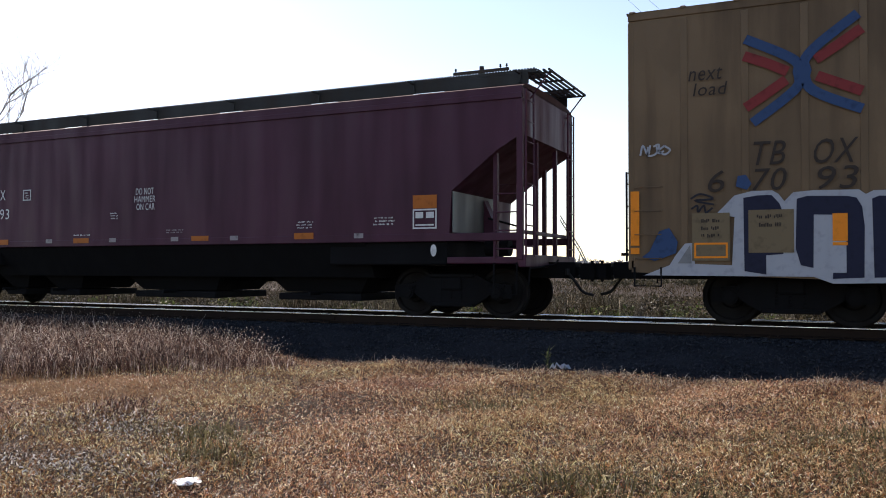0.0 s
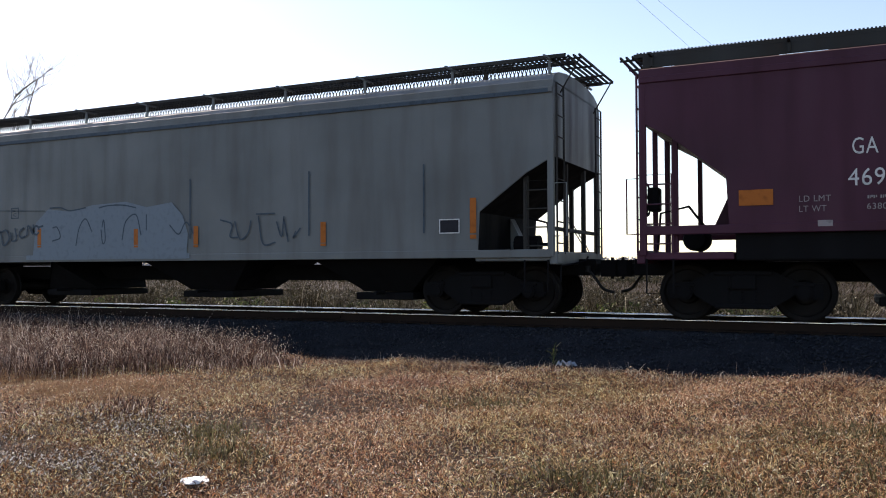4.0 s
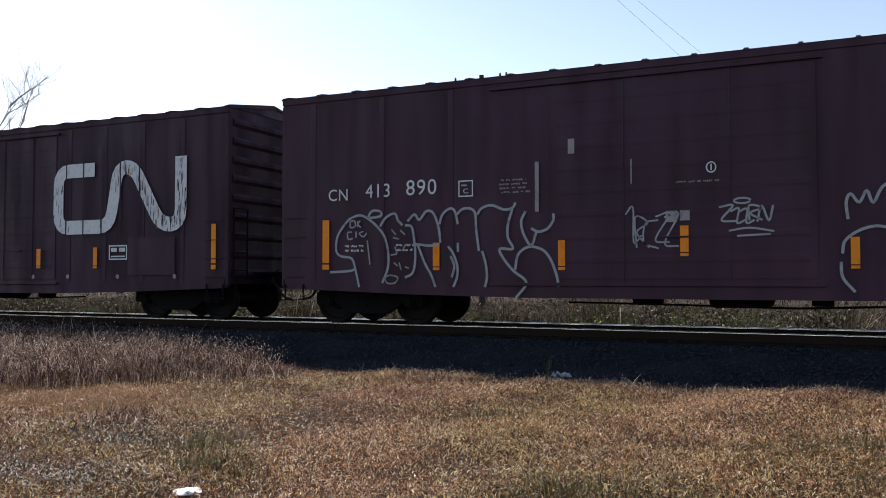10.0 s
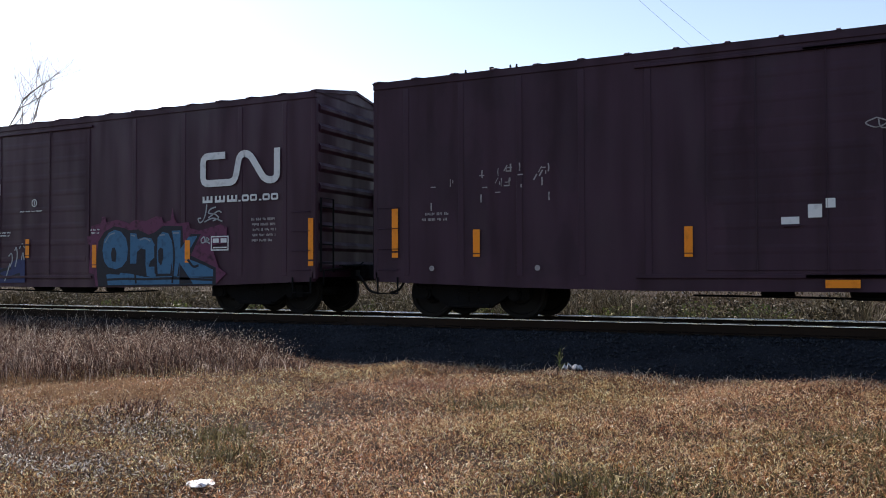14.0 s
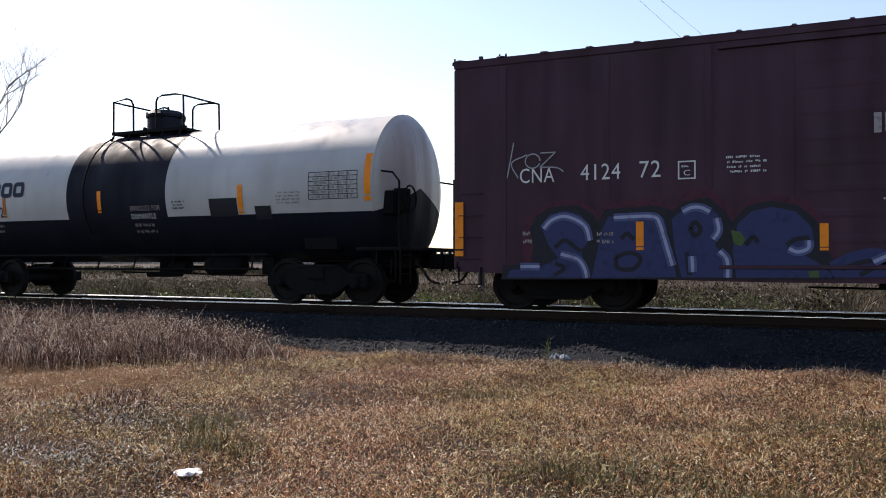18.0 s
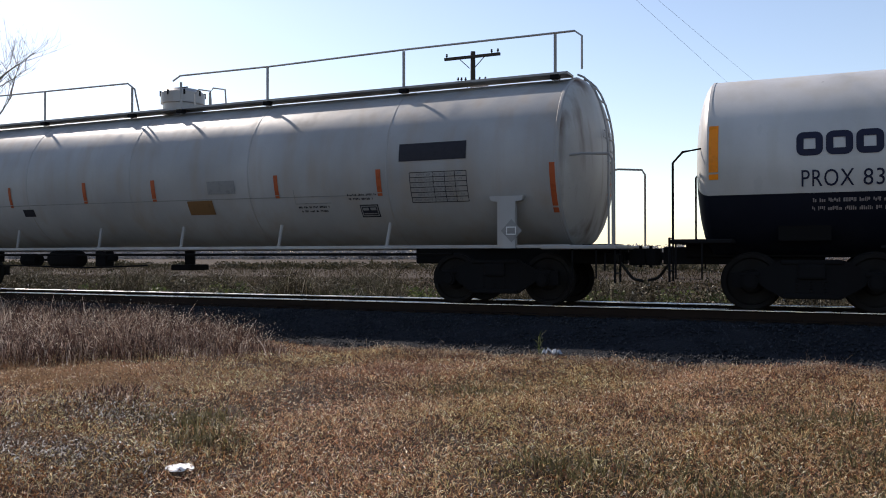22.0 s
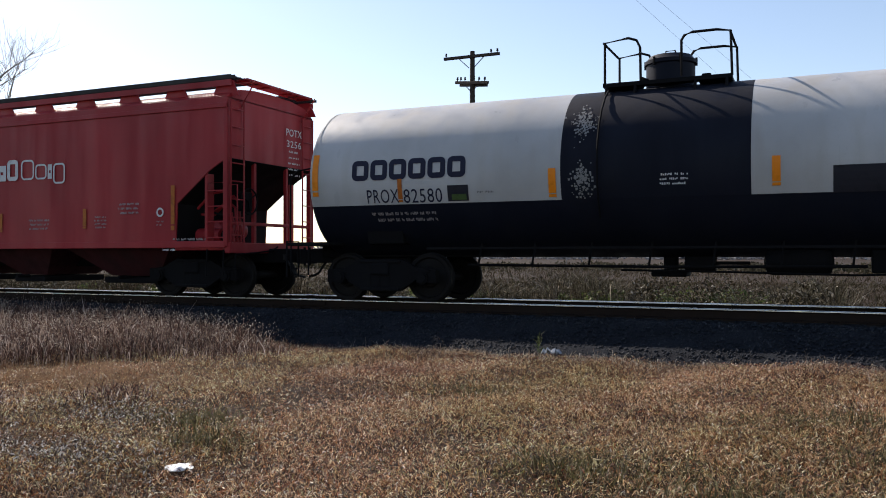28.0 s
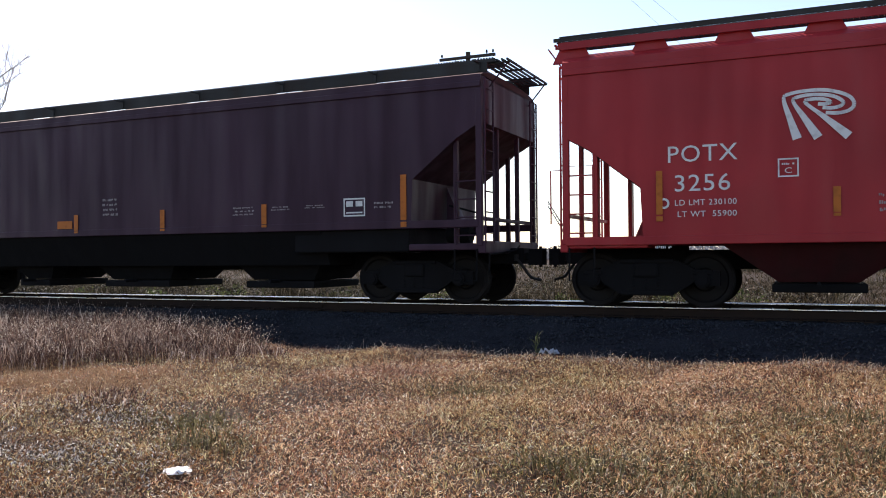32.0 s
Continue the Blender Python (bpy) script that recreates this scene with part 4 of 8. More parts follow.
    grab(car, [(half - 0.2, -1.1, 1.15), (half - 0.25, -1.1, 1.65), (half - 0.8, -1.1, 1.8)], M_SOOT_SHADE, "brake_pipe", 0.022)
    if solid:
        # brake gear filling one end
        solo("air_reservoir", lambda bm: bm_lathe(bm, [(-0.5, 0.06), (-0.45, 0.19), (-0.35, 0.22), (0.35, 0.22), (0.45, 0.19), (0.5, 0.06)], 16, "y", (half - 0.85, -0.45, 1.42)), mat, car, smooth=True)
        solo("brake_cylinder", lambda bm: (bm_cyl(bm, (half - 1.15, -1.0, 1.30), (half - 0.55, -1.0, 1.30), 0.15, 14), bm_cyl(bm, (half - 0.55, -1.0, 1.30), (half - 0.2, -1.0, 1.30), 0.03, 8)), mat, car)
        for k in range(3):
            grab(car, [(half - 0.15 - 0.06 * k, -1.15 + 0.2 * k, 1.15), (half - 0.2 - 0.06 * k, -1.15 + 0.2 * k, 1.75 + 0.12 * k), (half - 0.5, -1.1 + 0.2 * k, 1.9 + 0.12 * k), (half - 0.85, -1.05 + 0.2 * k, 1.72 + 0.1 * k), (half - 1.1, -1.0 + 0.2 * k, 1.75)], mat, "brake_pipe", 0.028)
        grab(car, [(half - 0.1, -1.35, 2.2), (half - 0.55, -1.35, 2.15), (half - 0.95, -1.3, 1.85)], mat, "brake_pipe", 0.028)
    # outlet bays
    for x0, x1 in bays:
        xm, w = (x0 + x1) / 2, (x1 - x0) / 2
        def bay(bm):
            a = [bm.verts.new((x0 - 0.75, yy, foot)) for yy in (-1.35, 1.35)] + [bm.verts.new((x1 + 0.75, yy, foot)) for yy in (1.35, -1.35)]
            b = [bm.verts.new((x0 + 0.12, yy, 0.42)) for yy in (-0.75, 0.75)] + [bm.verts.new((x1 - 0.12, yy, 0.42)) for yy in (0.75, -0.75)]
            for i in range(4):
                bm.faces.new((a[i], a[(i + 1) % 4], b[(i + 1) % 4], b[i]))
            bm.faces.new(a)
            bm.faces.new(b[::-1])
            bmesh.ops.recalc_face_normals(bm, faces=bm.faces[:])
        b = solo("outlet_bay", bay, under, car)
        solo("outlet_gate", lambda bm: bm_box(bm, x0 + 0.02, x1 - 0.02, -0.9, 0.9, 0.26, 0.40, 0.02), M_SOOT_SHADE, b)
        solo("gate_shaft", lambda bm: bm_cyl(bm, (xm, -1.25, 0.40), (xm, -0.9, 0.40), 0.035, 8), M_SOOT_SHADE, b)
    # Near-black boxes close the space over the trucks.
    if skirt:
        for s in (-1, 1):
            solo("bolster_web", lambda bm: bm_box(bm, s * 4.6, s * (half - cut_in - 0.12), -1.46, 1.46, 0.96, foot + 0.01, 0.03), M_SOOT_SHADE, car, "near-black plates over the truck")
    running_gear(car, half, centre, *reach)
    return car


A = hopper("covered_hopper", -13.235, 8.515, M_MAROON, "maroon covered hopper car with white stencilled numbers", (4.05, 3.22, 2.27, 1.33), [(-3.6, -2.6), (-0.9, 1.4), (3.0, 5.0), (-5.1, -4.4)], (4.37, 0.5, 1.9, "skirt"), (0.73, 0.91), 7.0, 1.42, M_SOOT_SHADE)
sk = SIDE - 0.006
solo("lower_sheet", lambda bm: bm_prism(bm, [(-1.53, 1.42), (-1.12, 0.72), (1.12, 0.72), (1.53, 1.42)], -4.9, 5.4, "x"), M_SOOT_SHADE, A, "near-black lower sheets")
lettering("GA", -5.43, -5.09, 2.50, 2.74, L_WHITE, A, sk, "white stencilled lettering")
lettering("CX", -4.66, -4.32, 2.49, 2.73, L_WHITE, A, sk, "white stencilled lettering")
lettering("469", -5.49, -5.01, 2.04, 2.29, L_WHITE, A, sk, "white stencilled lettering")
lettering("993", -4.68, -4.18, 2.04, 2.28, L_WHITE, A, sk, "white stencilled lettering")
lettering("DO NOT", -0.24, 0.26, 2.47, 2.61, L_WHITE, A, sk)
lettering("HAMMER", -0.28, 0.31, 2.31, 2.44, L_WHITE, A, sk)
lettering("ON CAR", -0.22, 0.29, 2.14, 2.28, L_WHITE, A, sk)
lettering("LD LMT", -6.15, -5.72, 1.83, 1.92, L_FADE, A, sk)
lettering("LT WT", -6.15, -5.78, 1.68, 1.77, L_FADE, A, sk)
lettering("63800", -5.25, -4.92, 1.69, 1.78, L_FADE, A, sk)
fine_print(-5.25, -4.92, 1.82, 1.92, 1, L_FADE, A, sk, 4)
plate_box(-3.72, -3.46, 2.46, 2.71, L_WHITE, A, sk)
fine_print(-0.98, -0.72, 1.95, 2.12, 3, L_WHITE, A, sk, 6)
fine_print(-2.1, -1.55, 1.60, 1.66, 1, L_WHITE, A, sk, 7)
fine_print(5.6, 6.1, 1.68, 1.86, 3, L_WHITE, A, sk, 8)
fine_print(0.6, 1.1, 1.62, 1.72, 2, L_FADE, A, sk, 9)
fine_print(3.9, 4.3, 1.65, 1.82, 3, L_WHITE, A, sk, 10)
decal("orange_panel", [rect(6.43, 6.91, 1.98, 2.22)], L_DULLOR, A, sk, "dull orange panel", 0.008)
framed(6.43, 6.91, 1.61, 1.97, L_WHITE, A, sk, 0.028)
decal("oval_mark", [[(6.85 + 0.06 * math.cos(q), 1.22 + 0.11 * math.sin(q)) for q in np.linspace(0, 6.0, 14)]], L_WHITE, A, sk, "white oval mark", 0.012)
for x0, x1, z0, z1 in ((-7.0, -6.51, 1.80, 2.04), (-4.66, -4.19, 1.44, 1.56), (-2.08, -1.61, 1.45, 1.56), (3.85, 4.3, 1.46, 1.58), (1.3, 1.75, 1.46, 1.56)):
    decal("reflective_strip", [rect(x0, x1, z0, z1)], L_DULLOR, A, sk, "dull orange reflective strip", 0.012)
for x in (-2.95, -1.0, 0.75, 2.3, 5.2, -5.9):
    decal("white_patch", [rect(x, x + 0.2, 1.46, 1.55)], L_FADE, A, sk, "faded pale patch", 0.012)
# The pale panel paints the sky's light onto the end wall.
solo("lit_end_panel", lambda bm: bm_box(bm, 7.186, 7.20, -1.50, 0.55, 1.54, 2.28, 0.004), M_GREY, A, "pale panel painted for sky light on the hopper end")

B = hopper("covered_hopper", -31.67, 8.47, M_GREY, "light grey covered hopper car with faded sprayed tags", (4.06, 2.75, 1.85, 1.35), [(-3.0, -4.4), (-0.2, 1.2), (4.2, 5.5)], (4.52, 0.62, 1.85, "open"), (0.68, 0.72), 6.98, 1.08, M_SOOT_SHADE)
decal("dark_line", [rect(-8.4, 8.4, 3.84, 3.91)], L_SLATE, B, SIDE - 0.032, "dark seam line under the roof", 0.003)
sk = SIDE - 0.010
lettering("CRDX", -6.78, -5.85, 2.32, 2.58, L_BLACK, B, sk, "black lettering")
lettering("14029", -6.74, -5.78, 1.89, 2.12, L_BLACK, B, sk, "black lettering")
lettering("LD LMT", -6.72, -6.30, 1.58, 1.68, L_SLATE, B, sk)
lettering("LT WT", -6.72, -6.35, 1.43, 1.53, L_SLATE, B, sk)
fine_print(-6.1, -5.7, 1.43, 1.70, 2, L_SLATE, B, sk, 12)
plate_box(-4.84, -4.58, 2.07, 2.33, L_SLATE, B, sk)
decal("pale_line", [rect(-8.05, -7.4, 3.36, 3.42)], L_WHITE, B, sk, "pale painted line", 0.010)
decal("sprayed_fill", [[(-4.1, 1.10), (-4.0, 1.95), (-3.6, 2.25), (-2.9, 2.18), (-2.2, 2.3), (-1.2, 2.34), (-0.6, 2.2), (0.1, 2.28), (0.4, 2.0), (0.55, 1.6), (0.5, 1.08)]], L_PALEB, B, sk, "faded pale blue sprayed patch", 0.008)
strokes(B, sk, L_SLATE, 0.045, "dark sprayed scrawl", [(-5.2, 1.8), (-5.1, 1.45), (-4.9, 1.6), (-5.0, 1.8), (-5.2, 1.75)], [(-4.85, 1.75), (-4.8, 1.55), (-4.65, 1.6), (-4.7, 1.85)], [(-4.4, 1.85), (-4.55, 1.75), (-4.5, 1.62), (-4.35, 1.65)], [(-4.3, 1.65), (-4.25, 1.9), (-4.1, 1.7), (-4.08, 1.92)], oval(-3.98, 1.78, 0.09, 0.1), [(-3.9, 1.85), (-3.75, 1.88)])
strokes(B, sk, L_SLATE, 0.03, "slate-blue sprayed outlines", [(-3.55, 2.28), (-3.2, 2.28), (-2.9, 2.2), (-2.4, 2.25)], [(-3.45, 1.82), (-3.3, 1.83), (-3.2, 1.6), (-3.45, 1.52)], [(-2.7, 1.4), (-2.6, 1.8), (-2.4, 2.0), (-2.2, 1.7)], [(-0.6, 2.05), (-0.6, 1.7)], [(-1.3, 1.5), (-1.2, 1.9), (-0.9, 2.05), (-0.75, 1.6)])
strokes(B, sk, L_SLATE, 0.03, "dark sprayed outlines", [(-2.0, 2.23), (-1.75, 2.27), (-1.3, 2.27), (-0.9, 2.2)], [(-1.9, 1.8), (-1.85, 1.96), (-1.8, 1.53), (-1.88, 1.45), (-1.93, 1.75)], [(0.05, 1.8), (0.3, 1.6), (0.5, 1.85), (0.7, 1.6)])
strokes(B, sk, L_SLATE, 0.032, "dark sprayed scrawl", [(1.4, 1.87), (1.7, 1.77), (1.65, 1.53), (1.85, 1.5)], [(1.77, 1.83), (1.9, 1.47), (2.1, 1.58), (2.18, 1.84)], [(2.3, 1.96), (2.76, 1.96)], [(2.36, 1.92), (2.47, 1.37), (2.78, 1.39)], [(2.8, 1.8), (2.92, 1.5), (2.98, 1.9)], [(2.98, 1.84), (3.08, 1.39)], [(3.26, 1.6), (3.2, 1.47), (3.37, 1.66)])
decal("sill_stain", [rect(-4.3, 0.6, 1.09, 1.2)], L_PALEB, B, sk, "blue overspray along the sill", 0.018)
decal("reflective_strip", [[(-7.07, 2.30), (-6.94, 2.24), (-6.76, 1.44), (-6.90, 1.44)]], L_DULLOR, B, sk, "orange reflective strip", 0.012)
for x, z0, z1 in ((-3.94, 1.38, 1.82), (-0.96, 1.34, 1.74), (0.70, 1.32, 1.76), (3.83, 1.30, 1.76), (6.95, 1.38, 2.1)):
    strip(x, x + 0.12, z0, z1, B, sk, L_DULLOR)
decal("dark_plate", [rect(6.35, 6.75, 1.48, 1.74)], L_INK, B, sk, "dark stencil plate", 0.008)
framed(6.35, 6.75, 1.48, 1.74, L_WHITE, B, sk, 0.02, False)
for x in (3.56, 6.04, 0.6):
    decal("rust_run", [rect(x - 0.015, x + 0.02, 1.5, 2.75)], L_SLATE, B, sk, "dark run down a seam", 0.009)
decal("seam_line", ribbon([(-6.8, 2.26), (-5.5, 2.28), (-3.7, 2.22)], 0.018), L_SLATE, B, sk, "dark seam", 0.009)


# Added dark lattice, in place of the grating's shadows on the bright roof.
def roof_shadow_lattice(bm):
    x = -8.35
    while x < 8.3:
        bm_tube(bm, [(x, -1.02, 4.17), (x + 0.10, -1.02, 4.47)], 0.011, 3)
        bm_tube(bm, [(x + 0.10, -1.025, 4.17), (x, -1.025, 4.47)], 0.011, 3)
        x += 0.075


solo("roof_shadow_lattice", roof_shadow_lattice, M_DARKGRATE, B, "dark lattice added for the grating's shadows on the sunlit roof")

# oxide-red boxcars with band emblem
C = boxcar("boxcar", -49.33, 7.83, 4.39, 0.56, M_BROWN, "oxide brown boxcar with white sprayed outlines", [-7.1, -5.6, -4.2, 3.3, 4.8, 6.0, 7.1], [(-2.35, 1.75)], (0.73, 0.68))
sk = SIDE - 0.024
worm_logo(4.91, 6.55, 2.77, 3.51, 0.155, C, sk, L_WHITE)
block_word(4.70, 6.74, 2.44, 2.62, [(1, 0, 0.8, "comb"), (0.12, 0, 0, "gap"), (1, 0, 0.8, "comb"), (0.35, 0, 0, "gap"), (1, 0, 0.8, "comb"), (0.3, 0, 0.2, "bar"), (0.7, 0, 0.8, "ring"), (0.7, 0, 0.8, "ring"), (0.45, 0, 0, "gap"), (0.3, 0, 0.2, "bar"), (0.7, 0, 0.8, "ring"), (0.7, 0, 0.8, "ring")], L_WHITE, C, sk, 0.04)
lettering("CN", -6.74, -6.32, 2.34, 2.56, L_WHITE, C, sk)
lettering("413", -5.93, -5.42, 2.37, 2.62, L_WHITE, C, sk)
lettering("890", -5.08, -4.47, 2.38, 2.66, L_WHITE, C, sk)
plate_box(-4.04, -3.76, 2.31, 2.60, L_WHITE, C, sk)
for x, w, z0, z1 in ((-6.87, 0.15, 1.04, 1.98), (-4.54, 0.13, 1.02, 1.51), (-2.22, 0.12, 1.01, 1.51), (2.18, 0.12, 1.01, 1.47), (4.18, 0.12, 1.01, 1.50), (6.85, 0.13, 1.00, 1.95)):
    strip(x, x + w, z0, z1, C, sk)
strip(-0.23, -0.10, 1.22, 1.70, C, sk - 0.006)
fine_print(-3.3, -2.7, 2.32, 2.60, 4, L_FADE, C, sk, 15)
fine_print(6.30, 6.95, 1.66, 2.10, 5, L_FADE, C, sk, 16)
fine_print(-6.4, -5.9, 1.35, 1.52, 2, L_WHITE, C, sk, 17)
fine_print(-5.3, -4.9, 1.35, 1.52, 2, L_WHITE, C, sk, 18)
framed(4.61, 5.09, 1.22, 1.56, L_WHITE, C, sk, 0.025)
decal("round_mark", ribbon([(0.25 + 0.07 * math.cos(q), 2.60 + 0.08 * math.sin(q)) for q in np.linspace(0, 2 * math.pi, 15)], 0.02) + [rect(0.24, 0.26, 2.55, 2.65)], L_WHITE, C, sk - 0.006, "white ring mark", 0.01)
decal("white_patch", [rect(-2.04, -1.93, 2.95, 3.20), rect(-2.62, -2.55, 2.0, 2.85), rect(-1.0, -0.98, 2.4, 2.8)], L_FADE, C, sk - 0.006, "pale scraped marks", 0.01)
fine_print(-0.35, 0.5, 2.36, 2.42, 1, L_FADE, C, sk - 0.006, 19)
decal("paper_card", [rect(-0.45, -0.27, 1.76, 1.94), rect(-0.23, -0.08, 1.78, 1.94)], L_FADE, C, sk - 0.006, "pale routing cards", 0.01)
strokes(C, sk, L_CHALK, 0.045, "pale sprayed outlines of bulging shapes", [(-6.06, 0.71), (-6.13, 0.99), (-6.22, 1.24), (-6.45, 1.29), (-6.56, 1.39), (-6.54, 1.65), (-6.41, 1.85), (-6.26, 1.99), (-6.04, 2.05), (-5.84, 1.96), (-5.65, 1.8), (-5.52, 1.63), (-5.45, 1.38), (-5.45, 1.08), (-5.57, 0.79)], [(-6.7, 0.99), (-6.28, 1.01), (-6.15, 1.05)], [(-5.88, 2), (-5.79, 2.12), (-5.62, 2.11), (-5.6, 2.03), (-5.75, 2), (-5.88, 2)], proud=0.012)
strokes(C, sk, L_CHALK, 0.045, "pale sprayed outlines of bulging shapes", [(-5.62, 1.83), (-5.5, 1.99), (-5.31, 2.06), (-5.25, 1.94), (-5.15, 1.84)], [(-5.1, 1.84), (-4.97, 1.81), (-4.92, 1.61), (-4.89, 1.27), (-4.94, 0.98), (-5.1, 0.89)], [(-5.05, 1.91), (-4.91, 2.03), (-4.81, 1.93), (-4.67, 2.08), (-4.53, 2.04), (-4.43, 1.79), (-4.39, 1.51)], proud=0.012)
strokes(C, sk, L_CHALK, 0.045, "pale sprayed outlines of bulging shapes", [(-4.89, 1.49), (-4.59, 1.46), (-4.41, 1.48)], [(-4.84, 1.47), (-4.69, 1.13), (-4.57, 0.93), (-4.49, 0.72)], [(-4.41, 1.84), (-4.35, 2.01), (-4.21, 2.11), (-4.11, 2.06), (-4.05, 1.83)], proud=0.012)
strokes(C, sk, L_CHALK, 0.045, "pale sprayed outlines of bulging shapes", [(-4.24, 1.44), (-4.14, 1.31), (-4.06, 1.08), (-4.07, 0.89), (-4.14, 0.72)], [(-4.19, 1.27), (-4.12, 1.08), (-4.17, 0.89)], [(-4.07, 2), (-3.97, 2.09), (-3.82, 2.1), (-3.72, 2.01), (-3.7, 1.73), (-3.65, 1.35)], proud=0.012)
strokes(C, sk, L_CHALK, 0.045, "pale sprayed outlines of bulging shapes", [(-4.05, 1.5), (-4.05, 1.34)], [(-3.68, 1.99), (-3.59, 2.1), (-3.4, 2.14), (-3.19, 2.06), (-3.03, 2.08), (-2.97, 2.17)], [(-3.03, 2.06), (-3.11, 1.8), (-3.11, 1.57), (-3.02, 1.38), (-3.26, 1.38), (-3.19, 1.21), (-3.01, 1), (-2.78, 0.8), (-2.97, 0.54)], proud=0.012)
strokes(C, sk, L_CHALK, 0.045, "pale sprayed outlines of bulging shapes", [(-3.59, 1.35), (-3.52, 1.12), (-3.5, 0.89), (-3.54, 0.72)], [(-2.79, 2.02), (-2.87, 1.84), (-2.82, 1.61), (-2.69, 1.43), (-2.6, 1.65)], [(-2.69, 1.72), (-2.56, 1.66), (-2.4, 1.71), (-2.3, 1.85), (-2.3, 1.96)], proud=0.012)
strokes(C, sk, L_CHALK, 0.045, "pale sprayed outlines of bulging shapes", [(-2.98, 1.02), (-2.94, 1.25), (-2.83, 1.37), (-2.67, 1.41), (-2.47, 1.34), (-2.34, 1.17), (-2.25, 0.93), (-2.21, 0.73)], proud=0.012)
strokes(C, sk, L_FADE, 0.03, "pale sprayed dashes", [(-5.38, 1.77), (-5.29, 1.67)], [(-5.35, 1.62), (-5.22, 1.59)], [(-5.2, 1.75), (-5.1, 1.67)], proud=0.012)
strokes(C, sk, L_FADE, 0.03, "pale sprayed dashes", [(-5.31, 1.45), (-5.26, 1.33)], [(-5.39, 1.3), (-5.26, 1.32)], [(-5.22, 1.16), (-5.18, 1.03)], proud=0.012)
strokes(C, sk, L_FADE, 0.03, "pale sprayed dashes", [(-5.33, 1.16), (-5.25, 1.1)], [(-5.1, 1.47), (-5.16, 1.37)], [(-5.1, 1.08), (-5.02, 1.06)], proud=0.012)
strokes(C, sk, L_FADE, 0.03, "pale sprayed dashes", [(-5.52, 0.89), (-5.41, 0.93), (-5.25, 0.89), (-5.31, 0.79), (-5.47, 0.79), (-5.52, 0.89)], [(-5.89, 1.58), (-5.83, 1.13)], proud=0.012)
strokes(C, sk, L_CHALK, 0.028, "small sprayed tag", [(-6.26, 1.94), (-6.17, 1.95), (-6.15, 1.85), (-6.25, 1.83), (-6.26, 1.94)], [(-6.1, 1.95), (-6.1, 1.83)], [(-6.04, 1.95), (-6.09, 1.89), (-6.03, 1.82)], proud=0.012)
strokes(C, sk, L_CHALK, 0.028, "small sprayed tag", [(-6.22, 1.74), (-6.31, 1.73), (-6.3, 1.61), (-6.2, 1.62)], [(-6.13, 1.75), (-6.13, 1.63)], [(-5.97, 1.75), (-6.06, 1.71), (-5.97, 1.65), (-5.9, 1.72)], proud=0.012)
strokes(C, sk, L_CHALK, 0.042, "pale sprayed outlines of bulging shapes", [(2.15, 1.73), (2.13, 1.98), (2.19, 2.1), (2.3, 1.97), (2.4, 2.14), (2.48, 1.96), (2.6, 2.18), (2.76, 2.25), (2.88, 2.12), (2.98, 1.92), (3, 1.7), (2.87, 1.46)], [(2.07, 1.23), (2.11, 1.42), (2.31, 1.57), (2.56, 1.62), (2.81, 1.51), (2.99, 1.28), (3.11, 0.97), (3.14, 0.71)], [(2.05, 1.11), (2.07, 0.88), (2.23, 0.67)], proud=0.012)
strokes(C, sk, L_CHALK, 0.042, "pale sprayed outlines of bulging shapes", [(2.98, 1.94), (3.04, 2.16), (3.13, 2.06), (3.27, 2.17), (3.44, 2.05), (3.56, 1.85), (3.58, 1.59), (3.51, 1.45)], [(3.56, 2.02), (3.75, 2.08), (3.84, 1.91), (3.96, 2.14), (4.22, 2.2), (4.48, 2.14), (4.6, 1.94), (4.66, 1.59)], [(2.87, 1.28), (3.07, 1.58), (3.32, 1.67), (3.48, 1.59), (3.65, 1.44)], proud=0.012)
strokes(C, sk, L_CHALK, 0.042, "pale sprayed outlines of bulging shapes", [(3.24, 1.45), (3.39, 1.57), (3.58, 1.52), (3.62, 1.37)], [(3.53, 1.27), (3.43, 1.19), (3.55, 1.11)], [(3.4, 1.27), (3.72, 1.23)], proud=0.012)
strokes(C, sk, L_CHALK, 0.042, "pale sprayed outlines of bulging shapes", [(3.55, 1.45), (3.56, 0.95)], [(3.43, 1.38), (3.67, 1.14)], [(3.67, 1.37), (3.44, 1.11)], proud=0.012)
strokes(C, sk, L_CHALK, 0.042, "pale sprayed outlines of bulging shapes", [(3.79, 1.26), (3.96, 1.5), (4.21, 1.55), (4.39, 1.43), (4.52, 1.08), (4.54, 0.79)], [(3.81, 1.32), (4.07, 1.2), (4.2, 1.14)], [(4.37, 1.54), (4.64, 1.61), (4.91, 1.47), (5.13, 1.18), (5.19, 0.79)], proud=0.012)
strokes(C, sk, L_CHALK, 0.042, "pale sprayed outlines of bulging shapes", [(3.62, 0.91), (3.64, 0.67)], [(3.9, 0.94), (3.94, 0.68)], proud=0.012)
scrawl(-1.08, -0.35, 1.32, 2.0, 5, C, sk - 0.006, L_CHALK, 23, 0.028)
scrawl(0.37, 1.05, 1.70, 2.0, 5, C, sk - 0.006, L_CHALK, 25, 0.032)
strokes(C, sk - 0.006, L_CHALK, 0.03, "pale sprayed underline", [(0.5, 1.6), (0.8, 1.64), (1.15, 1.58)], [(0.62, 1.52), (1.1, 1.54)], oval(0.7, 2.06, 0.12, 0.04))
lettering("THE WORST", 5.40, 6.02, 1.30, 1.43, L_CHALK, C, sk, "pale sprayed writing")
lettering("HAS YET", 5.42, 6.15, 1.13, 1.27, L_CHALK, C, sk, "pale sprayed writing")
